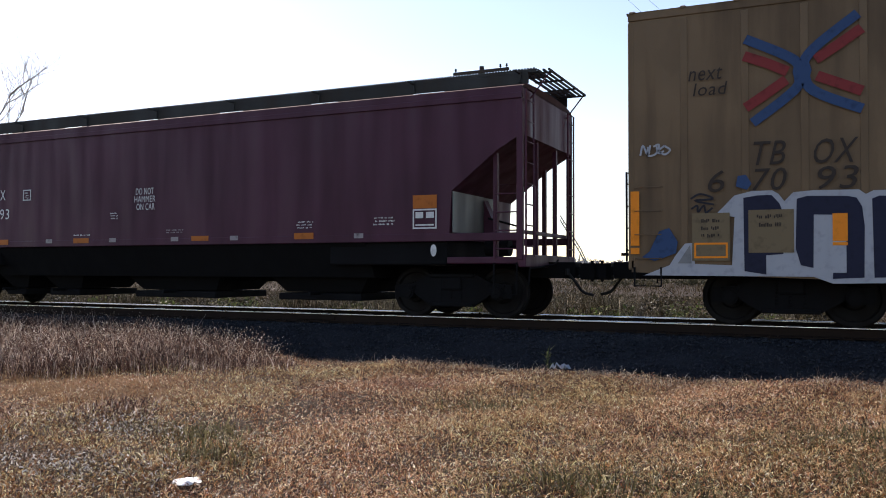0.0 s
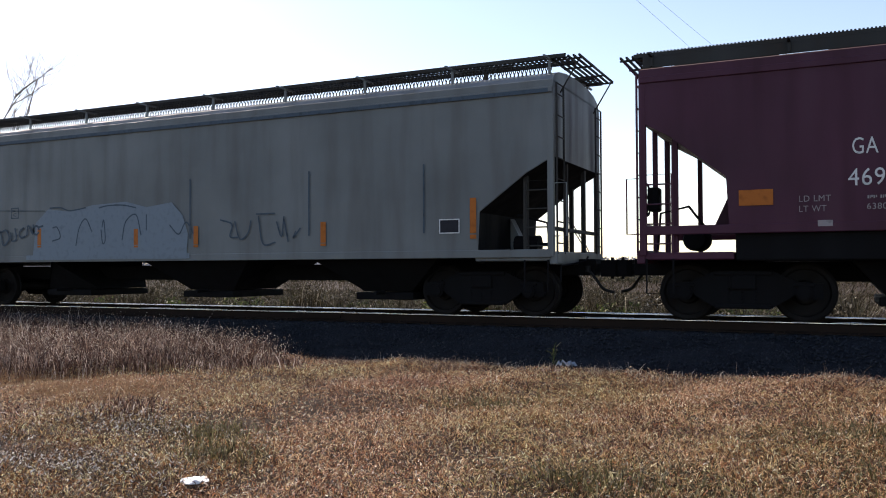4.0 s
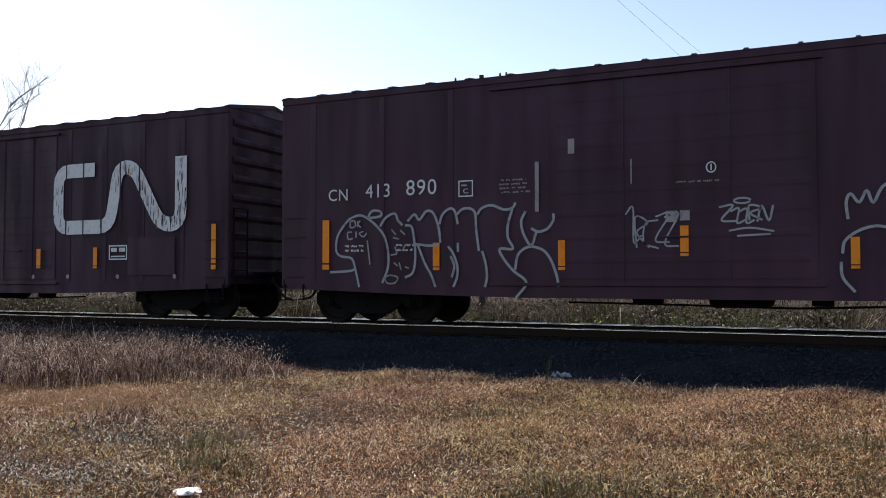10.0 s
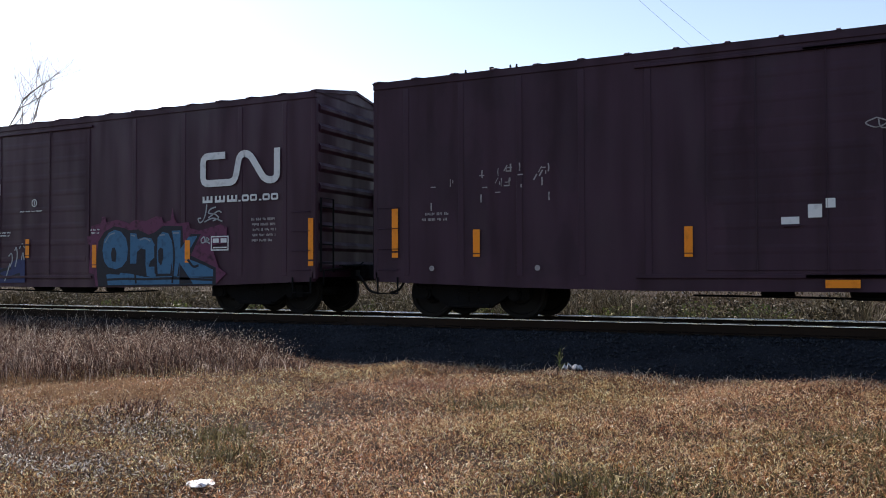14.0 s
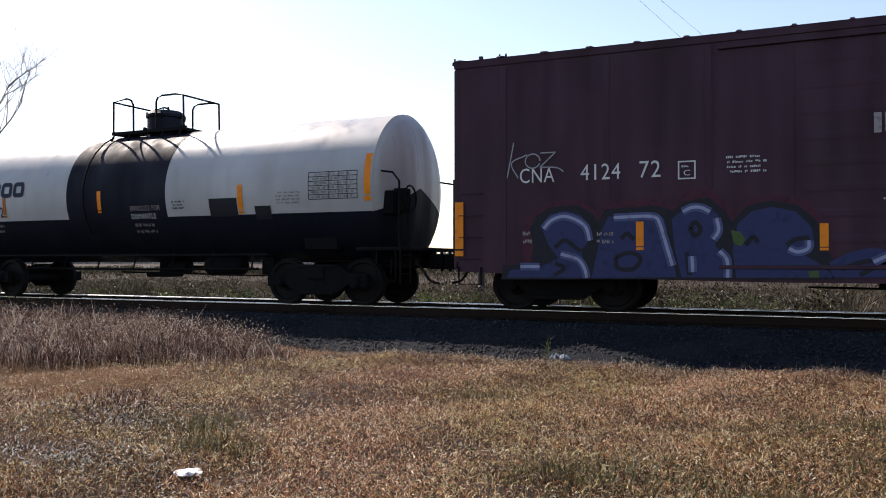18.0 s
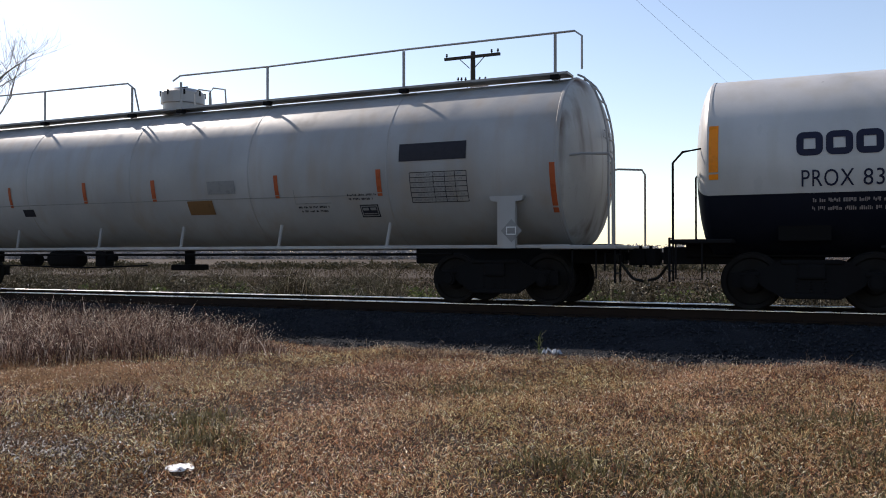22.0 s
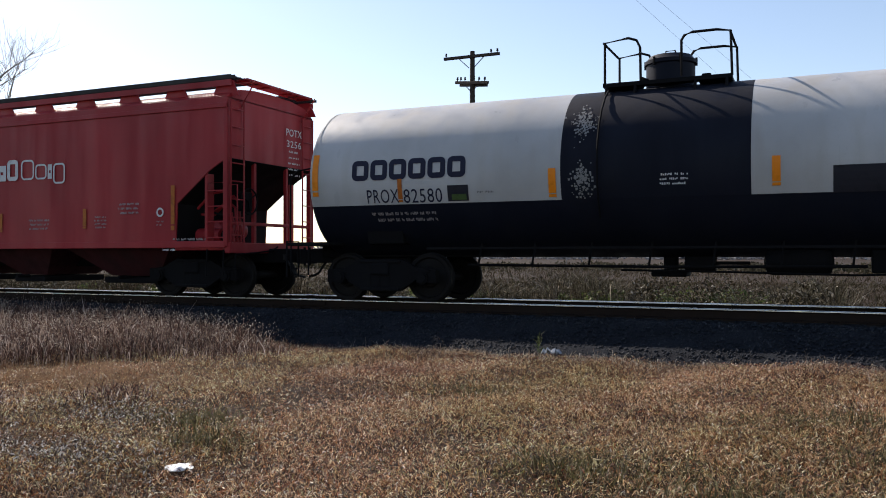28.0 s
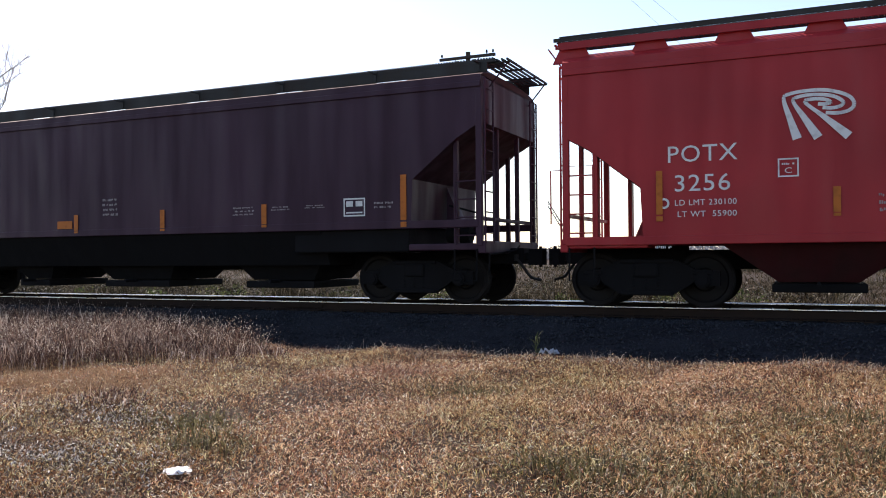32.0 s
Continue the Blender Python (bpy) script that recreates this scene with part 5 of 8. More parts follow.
lettering("TO COME", 5.46, 6.18, 0.93, 1.09, L_CHALK, C, sk, "pale sprayed writing")

D = boxcar("boxcar", -66.375, 7.895, 4.39, 0.56, M_BROWN2, "worn oxide brown boxcar with a large flaking emblem", [-7.2, -6.1, -5.0, -3.9, -2.8, 3.42, 4.5, 5.6, 6.7], [(-1.9, 0.55), (0.6, 3.0)], (0.665, 0.68))
bare_car = set(D.children)
worm_logo(3.02, 6.90, 1.86, 3.44, 0.31, D, sk, L_WHITE)
for x in (3.42, 4.5, 5.6, 3.95, 5.05):
    decal("flaked_seam", [rect(x - 0.018, x + 0.018, 1.8, 3.7)], M_BROWN2, D, sk, "bare seam through the emblem", 0.014)
flake = random.Random(77)
band = worm_path(3.02, 6.90, 1.86, 3.44, 0.31)
for _ in range(120):
    k = flake.choice(list(range(4, len(band) - 1)) + [q for q in range(len(band) - 1) if band[q][0] > 5.0] * 2)
    a, b = Vector(band[k]), Vector(band[k + 1])
    x, z = a.lerp(b, flake.random()) + Vector((flake.uniform(-0.14, 0.14), flake.uniform(-0.14, 0.14)))
    a, b = flake.uniform(0.004, 0.016), flake.uniform(0.03, 0.15)
    decal("flaked_paint", [[(x - a, z - b), (x + a * 0.6, z - b * 0.7), (x + a, z + b * 0.5), (x - a * 0.3, z + b)]], M_BROWN2 if flake.random() < 0.8 else L_BROWNP, D, sk, "bare flake in the worn emblem", 0.013)
decal("painted_panel", [rect(5.3, 6.6, 0.95, 1.75)], M_BROWN, D, sk, "repainted brown panel", 0.009)
for x, w, z0, z1 in ((-7.42, 0.13, 1.12, 2.02), (-5.79, 0.13, 1.12, 1.60), (-2.17, 0.13, 1.08, 1.56), (4.27, 0.12, 1.10, 1.56), (7.56, 0.12, 1.06, 1.99)):
    strip(x, x + w, z0, z1, D, sk)
strip(2.58, 2.71, 1.11, 1.55, D, sk - 0.07)
decal("reflective_strip", [rect(-0.16, 0.30, 0.60, 0.72)], L_ORANGE, D, sk - 0.03, "orange reflective strip", 0.012)
framed(4.74, 5.27, 1.28, 1.60, L_WHITE, D, sk, 0.03)
fleck = random.Random(41)
for k in range(34):
    x = fleck.choice((-6.55, -6.1, -5.65, -5.2, -4.85, -4.5)) + fleck.uniform(-0.14, 0.14)
    z = 2.52 + fleck.uniform(-0.2, 0.2) - (0.35 if k % 7 == 0 else 0)
    dx, dz = fleck.choice(((0.0, 0.07), (0.05, 0.0), (0.03, 0.05), (0.0, 0.03)))
    decal("paint_fleck", ribbon([(x - dx, z - dz), (x + fleck.uniform(-0.01, 0.01), z), (x + dx, z + dz)], fleck.uniform(0.012, 0.03)), L_FADE, D, sk, "flaked remains of white numbers", 0.012)
fine_print(-6.8, -6.2, 1.75, 1.95, 2, L_FADE, D, sk, 43)
decal("paper_card", [rect(-0.38, -0.19, 1.64, 1.84), rect(-0.14, -0.01, 1.78, 1.92), rect(-0.75, -0.5, 1.55, 1.66)], L_WHITE, D, sk - 0.006, "white routing cards", 0.01)
for x in (-6.6, -4.6, 2.4, 3.5, 5.0, 6.6):
    decal("dot_mark", [[(x + 0.05 * math.cos(q), 0.92 + 0.05 * math.sin(q)) for q in np.linspace(0, 5.7, 10)]], L_FADE, D, sk, "pale dot", 0.012)
scrawl(0.4, 0.9, 2.9, 3.1, 3, D, sk - 0.006, L_FADE, 45, 0.02)

for ob in set(D.children) - bare_car:
    ob.location.x -= 0.07

E = boxcar("boxcar", -83.5, 7.93, 4.39, 0.56, M_BROWN, "oxide brown boxcar with blue and violet sprayed shapes", [-7.0, -5.2, -3.6, 3.2, 4.6, 6.1, 7.2], [(-2.35, 1.85)], (0.85, 0.665))
worm_logo(5.08, 7.11, 2.63, 3.34, 0.145, E, sk, L_WHITE)
block_word(5.13, 7.08, 2.30, 2.47, [(1, 0, 0.8, "comb"), (0.12, 0, 0, "gap"), (1, 0, 0.8, "comb"), (0.08, 0, 0, "gap"), (1, 0, 0.8, "comb"), (0.3, 0, 0.2, "bar"), (0.7, 0, 0.8, "ring"), (0.7, 0, 0.8, "ring"), (0.08, 0, 0, "gap"), (0.3, 0, 0.2, "bar"), (0.7, 0, 0.8, "ring"), (0.7, 0, 0.8, "ring")], L_WHITE, E, sk, 0.04)
lettering("CNA", -6.69, -6.08, 2.19, 2.44, L_WHITE, E, sk)
lettering("4124", -5.63, -4.97, 2.20, 2.46, L_WHITE, E, sk)
lettering("72", -4.66, -4.33, 2.20, 2.47, L_WHITE, E, sk)
plate_box(-4.06, -3.79, 2.15, 2.44, L_WHITE, E, sk)
strokes(E, sk, L_CHALK, 0.022, "pale scratched tag", [(-6.8, 2.89), (-6.92, 2.29)], [(-6.56, 2.67), (-6.84, 2.54), (-6.72, 2.28)], oval(-6.46, 2.56, 0.13, 0.12), [(-6.32, 2.69), (-6.06, 2.69)], [(-6.06, 2.69), (-6.33, 2.45)], [(-6.33, 2.45), (-6.04, 2.43), (-5.92, 2.36)])
fine_print(-3.35, -2.75, 2.2, 2.5, 4, L_WHITE, E, sk, 52)
fine_print(6.37, 7.05, 1.45, 1.98, 5, L_FADE, E, sk, 53)
fine_print(-0.5, 0.4, 2.28, 2.34, 1, L_WHITE, E, sk - 0.006, 54)
fine_print(-1.2, -0.7, 1.72, 1.86, 2, L_WHITE, E, sk - 0.006, 55)
fine_print(1.9, 2.2, 1.72, 1.86, 2, L_WHITE, E, sk, 56)
fine_print(-5.36, -5.04, 1.12, 1.37, 2, L_FADE, E, sk - 0.014, 57)
fine_print(-6.64, -6.45, 1.13, 1.40, 2, L_FADE, E, sk - 0.014, 58)
framed(5.37, 5.83, 1.31, 1.61, L_WHITE, E, sk, 0.025)
decal("round_mark", ribbon([(0.09 + 0.08 * math.cos(q), 2.50 + 0.08 * math.sin(q)) for q in np.linspace(0, 2 * math.pi, 15)], 0.02) + [rect(0.08, 0.10, 2.45, 2.55)], L_WHITE, E, sk - 0.006, "white ring mark", 0.01)
decal("white_patch", [rect(-1.31, -1.21, 2.71, 3.0), rect(-1.17, -1.08, 2.73, 3.0)], L_FADE, E, sk - 0.006, "pale scraped marks", 0.01)
for x, w, z0, z1 in ((1.97, 0.13, 0.98, 1.49), (4.67, 0.14, 1.07, 1.54), (7.78, 0.12, 0.98, 1.91), (-7.90, 0.16, 0.95, 1.90), (-4.72, 0.12, 1.04, 1.50)):
    strip(x, x + w, z0, z1, E, sk)
strip(-2.03, -1.91, 1.02, 1.42, E, sk - 0.006)
strip(-0.20, -0.07, 1.22, 1.66, E, sk - 0.006)
decal("sprayed_fill", [[(-6.69, 1.13), (-6.58, 1.59), (-6.18, 1.87), (-5.64, 1.9), (-5.34, 1.66), (-5.17, 1.83), (-4.35, 1.86), (-4.15, 1.73), (-3.91, 1.96), (-3.57, 2), (-3.34, 1.8), (-3.2, 1.62), (-2.97, 1.82), (-2.61, 1.87), (-2.17, 1.76), (-1.96, 1.45), (-1.83, 1.01), (-1.83, 0.61), (-6.52, 0.58)]], L_GLOW, E, sk, "dull rose overspray round the violet shapes", 0.0065)
decal("sprayed_fill", [[(-7.03, 0.55), (-7, 0.79), (-6.5, 0.83), (-6.45, 1.13), (-6.52, 1.39), (-6.41, 1.62), (-6.13, 1.77), (-5.69, 1.8), (-5.43, 1.64), (-5.34, 1.52), (-5.22, 1.71), (-4.4, 1.75), (-4.13, 1.66), (-3.99, 1.79), (-3.6, 1.86), (-3.36, 1.64), (-3.25, 1.48), (-3.03, 1.71), (-2.68, 1.78), (-2.31, 1.69), (-2.05, 1.44), (-2, 1.1), (-1.79, 0.83), (-1.71, 0.6)]], L_INK, E, sk, "dark rims of the sprayed shapes", 0.008)
decal("sprayed_fill", [[(-6.32, 1.45), (-6.16, 1.65), (-5.88, 1.7), (-5.62, 1.62), (-5.48, 1.4), (-5.51, 1.17), (-5.62, 1.05), (-5.58, 0.83), (-5.58, 0.59), (-6.46, 0.59), (-6.92, 0.58), (-6.88, 0.71), (-6.41, 0.75), (-6.18, 0.83), (-6.01, 0.91), (-6.18, 1.13)]], L_PURPLE, E, sk, "violet sprayed bulging shapes", 0.0095)
decal("sprayed_fill", [[(-5.17, 1.59), (-4.42, 1.63), (-4.28, 1.54), (-4.09, 0.61), (-5.45, 0.59), (-5.37, 0.93), (-5.3, 1.32)]], L_PURPLE, E, sk, "violet sprayed bulging shapes", 0.0095)
decal("sprayed_fill", [[(-4.16, 1.53), (-3.96, 1.68), (-3.62, 1.73), (-3.45, 1.57), (-3.42, 1.31), (-3.51, 1.11), (-3.34, 0.91), (-3.29, 0.61), (-4.01, 0.61), (-4.11, 1.02)]], L_PURPLE, E, sk, "violet sprayed bulging shapes", 0.0095)
decal("sprayed_fill", [[(-3.17, 1.44), (-2.97, 1.62), (-2.68, 1.68), (-2.35, 1.6), (-2.14, 1.37), (-2.1, 1.1), (-2.26, 0.96), (-2.04, 0.83), (-1.83, 0.62), (-3.2, 0.61), (-3.25, 1.02)]], L_PURPLE, E, sk, "violet sprayed bulging shapes", 0.0095)
decal("sprayed_fill", [[(-1.87, 0.62), (-1.9, 0.85), (-1.64, 0.99), (-1.33, 1.06), (-0.92, 0.96), (-0.57, 1.17), (-0.22, 1.22), (-0.22, 0.64)]], L_PURPLE, E, sk, "violet sprayed bulging shapes", 0.0095)
strokes(E, sk, L_INK, 0.07, "dark inner shadows of the sprayed shapes", [(-6.07, 1.09), (-5.91, 1.21), (-5.77, 1.13), (-5.64, 1.03)], [(-6.07, 0.83), (-5.91, 0.75), (-6.07, 0.63)], [(-5.05, 0.93), (-4.81, 1), (-4.65, 0.91), (-4.76, 0.74), (-5.01, 0.75), (-5.05, 0.93)], proud=0.013)
strokes(E, sk, L_INK, 0.07, "dark inner shadows of the sprayed shapes", [(-4.96, 1.22), (-4.86, 1.31), (-4.75, 1.2)], [(-3.89, 1.38), (-3.8, 1.47), (-3.72, 1.36), (-3.8, 1.26), (-3.89, 1.38)], [(-3.93, 1), (-3.89, 0.64)], proud=0.013)
strokes(E, sk, L_INK, 0.07, "dark inner shadows of the sprayed shapes", [(-3.06, 1.11), (-2.95, 1.23), (-2.88, 1.14)], [(-2.48, 1.1), (-2.35, 1.19), (-2.17, 1.21)], [(-1.75, 0.75), (-1.33, 0.87), (-0.85, 0.75), (-0.38, 0.84)], proud=0.013)
strokes(E, sk, L_INK, 0.07, "dark inner shadows of the sprayed shapes", [(-1.5, 0.66), (-1.09, 0.9), (-0.69, 0.99)], proud=0.013)
strokes(E, sk, L_MIDV, 0.13, "soft violet glow under the highlights of the sprayed shapes", [(-6.27, 1.41), (-6.13, 1.55), (-5.92, 1.61), (-5.71, 1.55), (-5.54, 1.42), (-5.48, 1.2)], [(-5.97, 0.98), (-5.69, 0.9), (-5.57, 0.75), (-5.53, 0.59)], [(-6.68, 0.77), (-6.34, 0.77)], proud=0.0142)
strokes(E, sk, L_LILAC, 0.05, "pale lilac highlights of the sprayed shapes", [(-6.27, 1.41), (-6.13, 1.55), (-5.92, 1.61), (-5.71, 1.55), (-5.54, 1.42), (-5.48, 1.2)], [(-5.97, 0.98), (-5.69, 0.9), (-5.57, 0.75), (-5.53, 0.59)], [(-6.68, 0.77), (-6.34, 0.77)], proud=0.0155)
strokes(E, sk, L_MIDV, 0.13, "soft violet glow under the highlights of the sprayed shapes", [(-5.08, 1.57), (-4.75, 1.58), (-4.43, 1.57), (-4.34, 1.45), (-4.27, 1.21), (-4.15, 0.79)], [(-3.99, 1.64), (-3.86, 1.7), (-3.72, 1.7), (-3.58, 1.63)], [(-3.48, 1.53), (-3.45, 1.34), (-3.53, 1.2)], proud=0.0142)
strokes(E, sk, L_LILAC, 0.05, "pale lilac highlights of the sprayed shapes", [(-5.08, 1.57), (-4.75, 1.58), (-4.43, 1.57), (-4.34, 1.45), (-4.27, 1.21), (-4.15, 0.79)], [(-3.99, 1.64), (-3.86, 1.7), (-3.72, 1.7), (-3.58, 1.63)], [(-3.48, 1.53), (-3.45, 1.34), (-3.53, 1.2)], proud=0.0155)
strokes(E, sk, L_MIDV, 0.13, "soft violet glow under the highlights of the sprayed shapes", [(-3.85, 0.94), (-3.84, 0.69)], [(-3.44, 1.02), (-3.33, 0.88), (-3.32, 0.61)], [(-2.45, 1.05), (-2.33, 1), (-2.19, 1.05), (-2.17, 1.17)], proud=0.0142)
strokes(E, sk, L_LILAC, 0.05, "pale lilac highlights of the sprayed shapes", [(-3.85, 0.94), (-3.84, 0.69)], [(-3.44, 1.02), (-3.33, 0.88), (-3.32, 0.61)], [(-2.45, 1.05), (-2.33, 1), (-2.19, 1.05), (-2.17, 1.17)], proud=0.0155)
strokes(E, sk, L_MIDV, 0.13, "soft violet glow under the highlights of the sprayed shapes", [(-1.33, 0.85), (-1.15, 0.94)], proud=0.0142)
strokes(E, sk, L_LILAC, 0.05, "pale lilac highlights of the sprayed shapes", [(-1.33, 0.85), (-1.15, 0.94)], proud=0.0155)
strokes(E, sk, L_CHALK, 0.035, "pale sprayed end flourish", [(-0.91, 0.67), (-0.78, 0.96), (-0.73, 1.09)], [(-0.78, 1.26), (-0.68, 1.33), (-0.65, 1.17), (-0.73, 1.01)], [(-0.57, 1.39), (-0.51, 1.47), (-0.48, 1.26), (-0.55, 1.01)], proud=0.0155)
strokes(E, sk, L_CHALK, 0.035, "pale sprayed end flourish", [(-0.41, 1.44), (-0.31, 1.55), (-0.23, 1.46)], [(-0.34, 1.17), (-0.28, 1.34), (-0.24, 1.17)], proud=0.0155)
decal("sprayed_fill", [[(-3.27, 1.34), (-3.14, 1.31), (-3.06, 1.2), (-3.12, 1.09), (-3.23, 1.13)]], L_GREEN, E, sk, "greenish sprayed blot", 0.0145)
decal("sprayed_fill", [[(-2.19, 0.71), (-2.05, 0.73), (-2.04, 0.62), (-2.17, 0.62)]], L_GREEN, E, sk, "greenish sprayed blot", 0.0145)
decal("sprayed_fill", [[(2.09, 0.56), (2.03, 0.83), (1.87, 0.87), (1.91, 1.47), (1.82, 1.55), (1.8, 1.69), (1.93, 1.69), (1.94, 1.91), (2.24, 1.97), (2.27, 2.11), (2.38, 2.11), (2.39, 1.98), (2.73, 2.03), (3.09, 1.94), (3.25, 2.01), (3.57, 1.98), (3.86, 2.07), (4.02, 2.05), (4.07, 1.93), (4.27, 1.97), (4.32, 2.24), (4.38, 2), (4.46, 1.9), (4.77, 1.92), (4.81, 1.79), (5.05, 1.73), (5.62, 1.85), (5.78, 1.79), (5.78, 1.47), (5.39, 1.41), (5.57, 0.96), (5.77, 0.84), (5.47, 0.6)]], L_PINK, E, sk, "pink sprayed halo", 0.0065)
decal("sprayed_fill", [[(2.16, 0.56), (2.09, 1.1), (2.16, 1.56), (2.34, 1.77), (2.64, 1.89), (2.94, 1.84), (3.07, 1.79), (3.34, 1.8), (3.65, 1.68), (3.83, 1.73), (4.07, 1.86), (4.6, 1.84), (4.63, 1.49), (4.84, 1.67), (5.1, 1.66), (4.83, 1.22), (5.14, 1.1), (5.5, 0.96), (5.5, 0.6)]], L_INK, E, sk, "dark rims of the sprayed shapes", 0.008)
decal("sprayed_fill", [[(2.29, 1.36), (2.34, 1.6), (2.48, 1.75), (2.66, 1.81), (2.85, 1.76), (3, 1.61), (3.06, 1.36), (3.02, 1.13), (2.88, 0.99), (2.69, 0.94), (2.46, 0.99), (2.34, 1.12)]], L_SKYB, E, sk, "light blue sprayed letter-like shapes", 0.0095)
decal("sprayed_fill", [[(3.12, 1.73), (3.3, 1.71), (3.34, 1.59), (3.53, 1.63), (3.73, 1.6), (3.83, 1.46), (3.84, 1.2), (3.7, 1.1), (3.66, 0.99), (3.86, 0.99), (3.86, 0.75), (3.61, 0.79), (3.57, 1.04), (3.57, 1.36), (3.44, 1.39), (3.32, 1.31), (3.3, 1.06), (3.12, 1.06)]], L_SKYB, E, sk, "light blue sprayed letter-like shapes", 0.0095)
decal("sprayed_fill", [[(3.91, 1.61), (4.04, 1.73), (4.21, 1.7), (4.32, 1.52), (4.33, 1.18), (4.27, 0.84), (3.92, 0.84), (3.89, 1.18)]], L_SKYB, E, sk, "light blue sprayed letter-like shapes", 0.0095)
decal("sprayed_fill", [[(4.31, 1.75), (4.55, 1.75), (4.55, 1.36), (4.77, 1.61), (5.01, 1.62), (4.76, 1.29), (4.78, 1.14), (5.12, 1.04), (5.43, 0.92), (5.43, 0.78), (4.52, 0.77), (4.52, 1.09), (4.46, 0.77), (4.32, 0.77)]], L_SKYB, E, sk, "light blue sprayed letter-like shapes", 0.0095)
decal("sprayed_fill", [[(2.41, 0.82), (2.72, 0.87), (3.12, 0.84), (3.56, 0.77), (4.33, 0.79), (5.41, 0.74), (5.41, 0.63), (2.46, 0.59)]], L_SKYB, E, sk, "light blue sprayed letter-like shapes", 0.0095)
strokes(E, sk, L_INK, 0.05, "dark inner lines of the sprayed shapes", [(2.43, 0.71), (3.06, 0.73), (3.56, 0.72), (4.36, 0.74), (5.41, 0.71)], [(3.1, 1.71), (3.1, 1.05), (3.23, 1.03)], [(3.84, 1.44), (3.86, 0.84)], proud=0.013)
strokes(E, sk, L_INK, 0.05, "dark inner lines of the sprayed shapes", [(4.3, 1.7), (4.38, 1.26), (4.33, 0.64)], [(4.75, 1.14), (4.9, 0.99), (5.05, 1.01)], [(3.25, 0.96), (3.3, 0.63)], proud=0.013)
decal("sprayed_fill", [[(2.55, 1.28), (2.59, 1.41), (2.67, 1.42), (2.72, 1.28), (2.69, 1.1), (2.58, 1.12)]], L_INK, E, sk, "dark sprayed centres", 0.013)
decal("sprayed_fill", [[(3.93, 1.33), (3.99, 1.4), (4.07, 1.37), (4.08, 1.18), (4.02, 1.01), (3.94, 1.09)]], L_INK, E, sk, "dark sprayed centres", 0.013)
decal("sprayed_fill", [[(3.37, 1.34), (3.48, 1.37), (3.55, 1.27), (3.5, 1.1), (3.38, 1.06)]], L_INK, E, sk, "dark sprayed centres", 0.013)
decal("sprayed_fill", [[(2.48, 0.96), (2.72, 0.91), (2.93, 0.96), (2.81, 0.82), (2.55, 0.83)]], L_INK, E, sk, "dark sprayed centres", 0.013)
decal("sprayed_fill", [[(4.53, 1.06), (4.72, 0.84), (4.9, 0.63), (4.53, 0.62)]], L_INK, E, sk, "dark sprayed centres", 0.013)
strokes(E, sk, L_PALEB, 0.03, "pale glints on the blue shapes", [(2.37, 1.53), (2.5, 1.69), (2.66, 1.74)], [(3.15, 1.68), (3.27, 1.66)], [(3.97, 1.66), (4.12, 1.67)], proud=0.0155)
strokes(E, sk, L_PALEB, 0.03, "pale glints on the blue shapes", [(4.35, 1.7), (4.52, 1.7)], [(3.4, 1.57), (3.57, 1.6), (3.71, 1.54)], proud=0.0155)
strokes(E, sk, L_CHALK, 0.03, "pale sprayed tag", [(5.26, 2.27), (5.23, 2.09), (5.16, 1.94), (5.07, 1.9), (5.03, 1.98), (5.11, 1.99)], [(5.5, 2.21), (5.36, 2.17), (5.31, 2.09), (5.48, 2.06), (5.57, 1.98), (5.42, 1.93)], [(5.3, 1.99), (5.55, 2.12), (5.65, 2.09)], proud=0.012)
strokes(E, sk, L_CHALK, 0.03, "pale sprayed tag", [(5.2, 1.91), (5.42, 1.98), (5.67, 1.91)], [(5.11, 1.55), (5.19, 1.6), (5.21, 1.5), (5.13, 1.48), (5.11, 1.55)], [(5.24, 1.48), (5.26, 1.58), (5.32, 1.54), (5.26, 1.51), (5.35, 1.46)], proud=0.012)


# ---- tank cars ----
def arc_shell(bm, x0, x1, a0, a1, zc, r, n=24, m=2):
    """A patch of a tank's shell; angles from straight down, towards the near side."""
    rows = []
    for i in range(m + 1):
        x = x0 + (x1 - x0) * i / m
        rows.append([bm.verts.new((x, -r * math.sin(a0 + (a1 - a0) * k / n), zc - r * math.cos(a0 + (a1 - a0) * k / n))) for k in range(n + 1)])
    for a, b in zip(rows, rows[1:]):
        for k in range(n):
            bm.faces.new((a[k], b[k], b[k + 1], a[k + 1]))


def arc_head(bm, x, s, a0, a1, zc, r, depth, n=24):
    rows = []
    for i in range(9):
        q = i / 8 * math.pi / 2
        rr, xx = r * math.cos(q), x + s * depth * math.sin(q)
        rr = max(rr, 0.01)
        rows.append([bm.verts.new((xx, -rr * math.sin(a0 + (a1 - a0) * k / n), zc - rr * math.cos(a0 + (a1 - a0) * k / n))) for k in range(n + 1)])
    for a, b in zip(rows, rows[1:]):
        for k in range(n):
            bm.faces.new((a[k], b[k], b[k + 1], a[k + 1]))


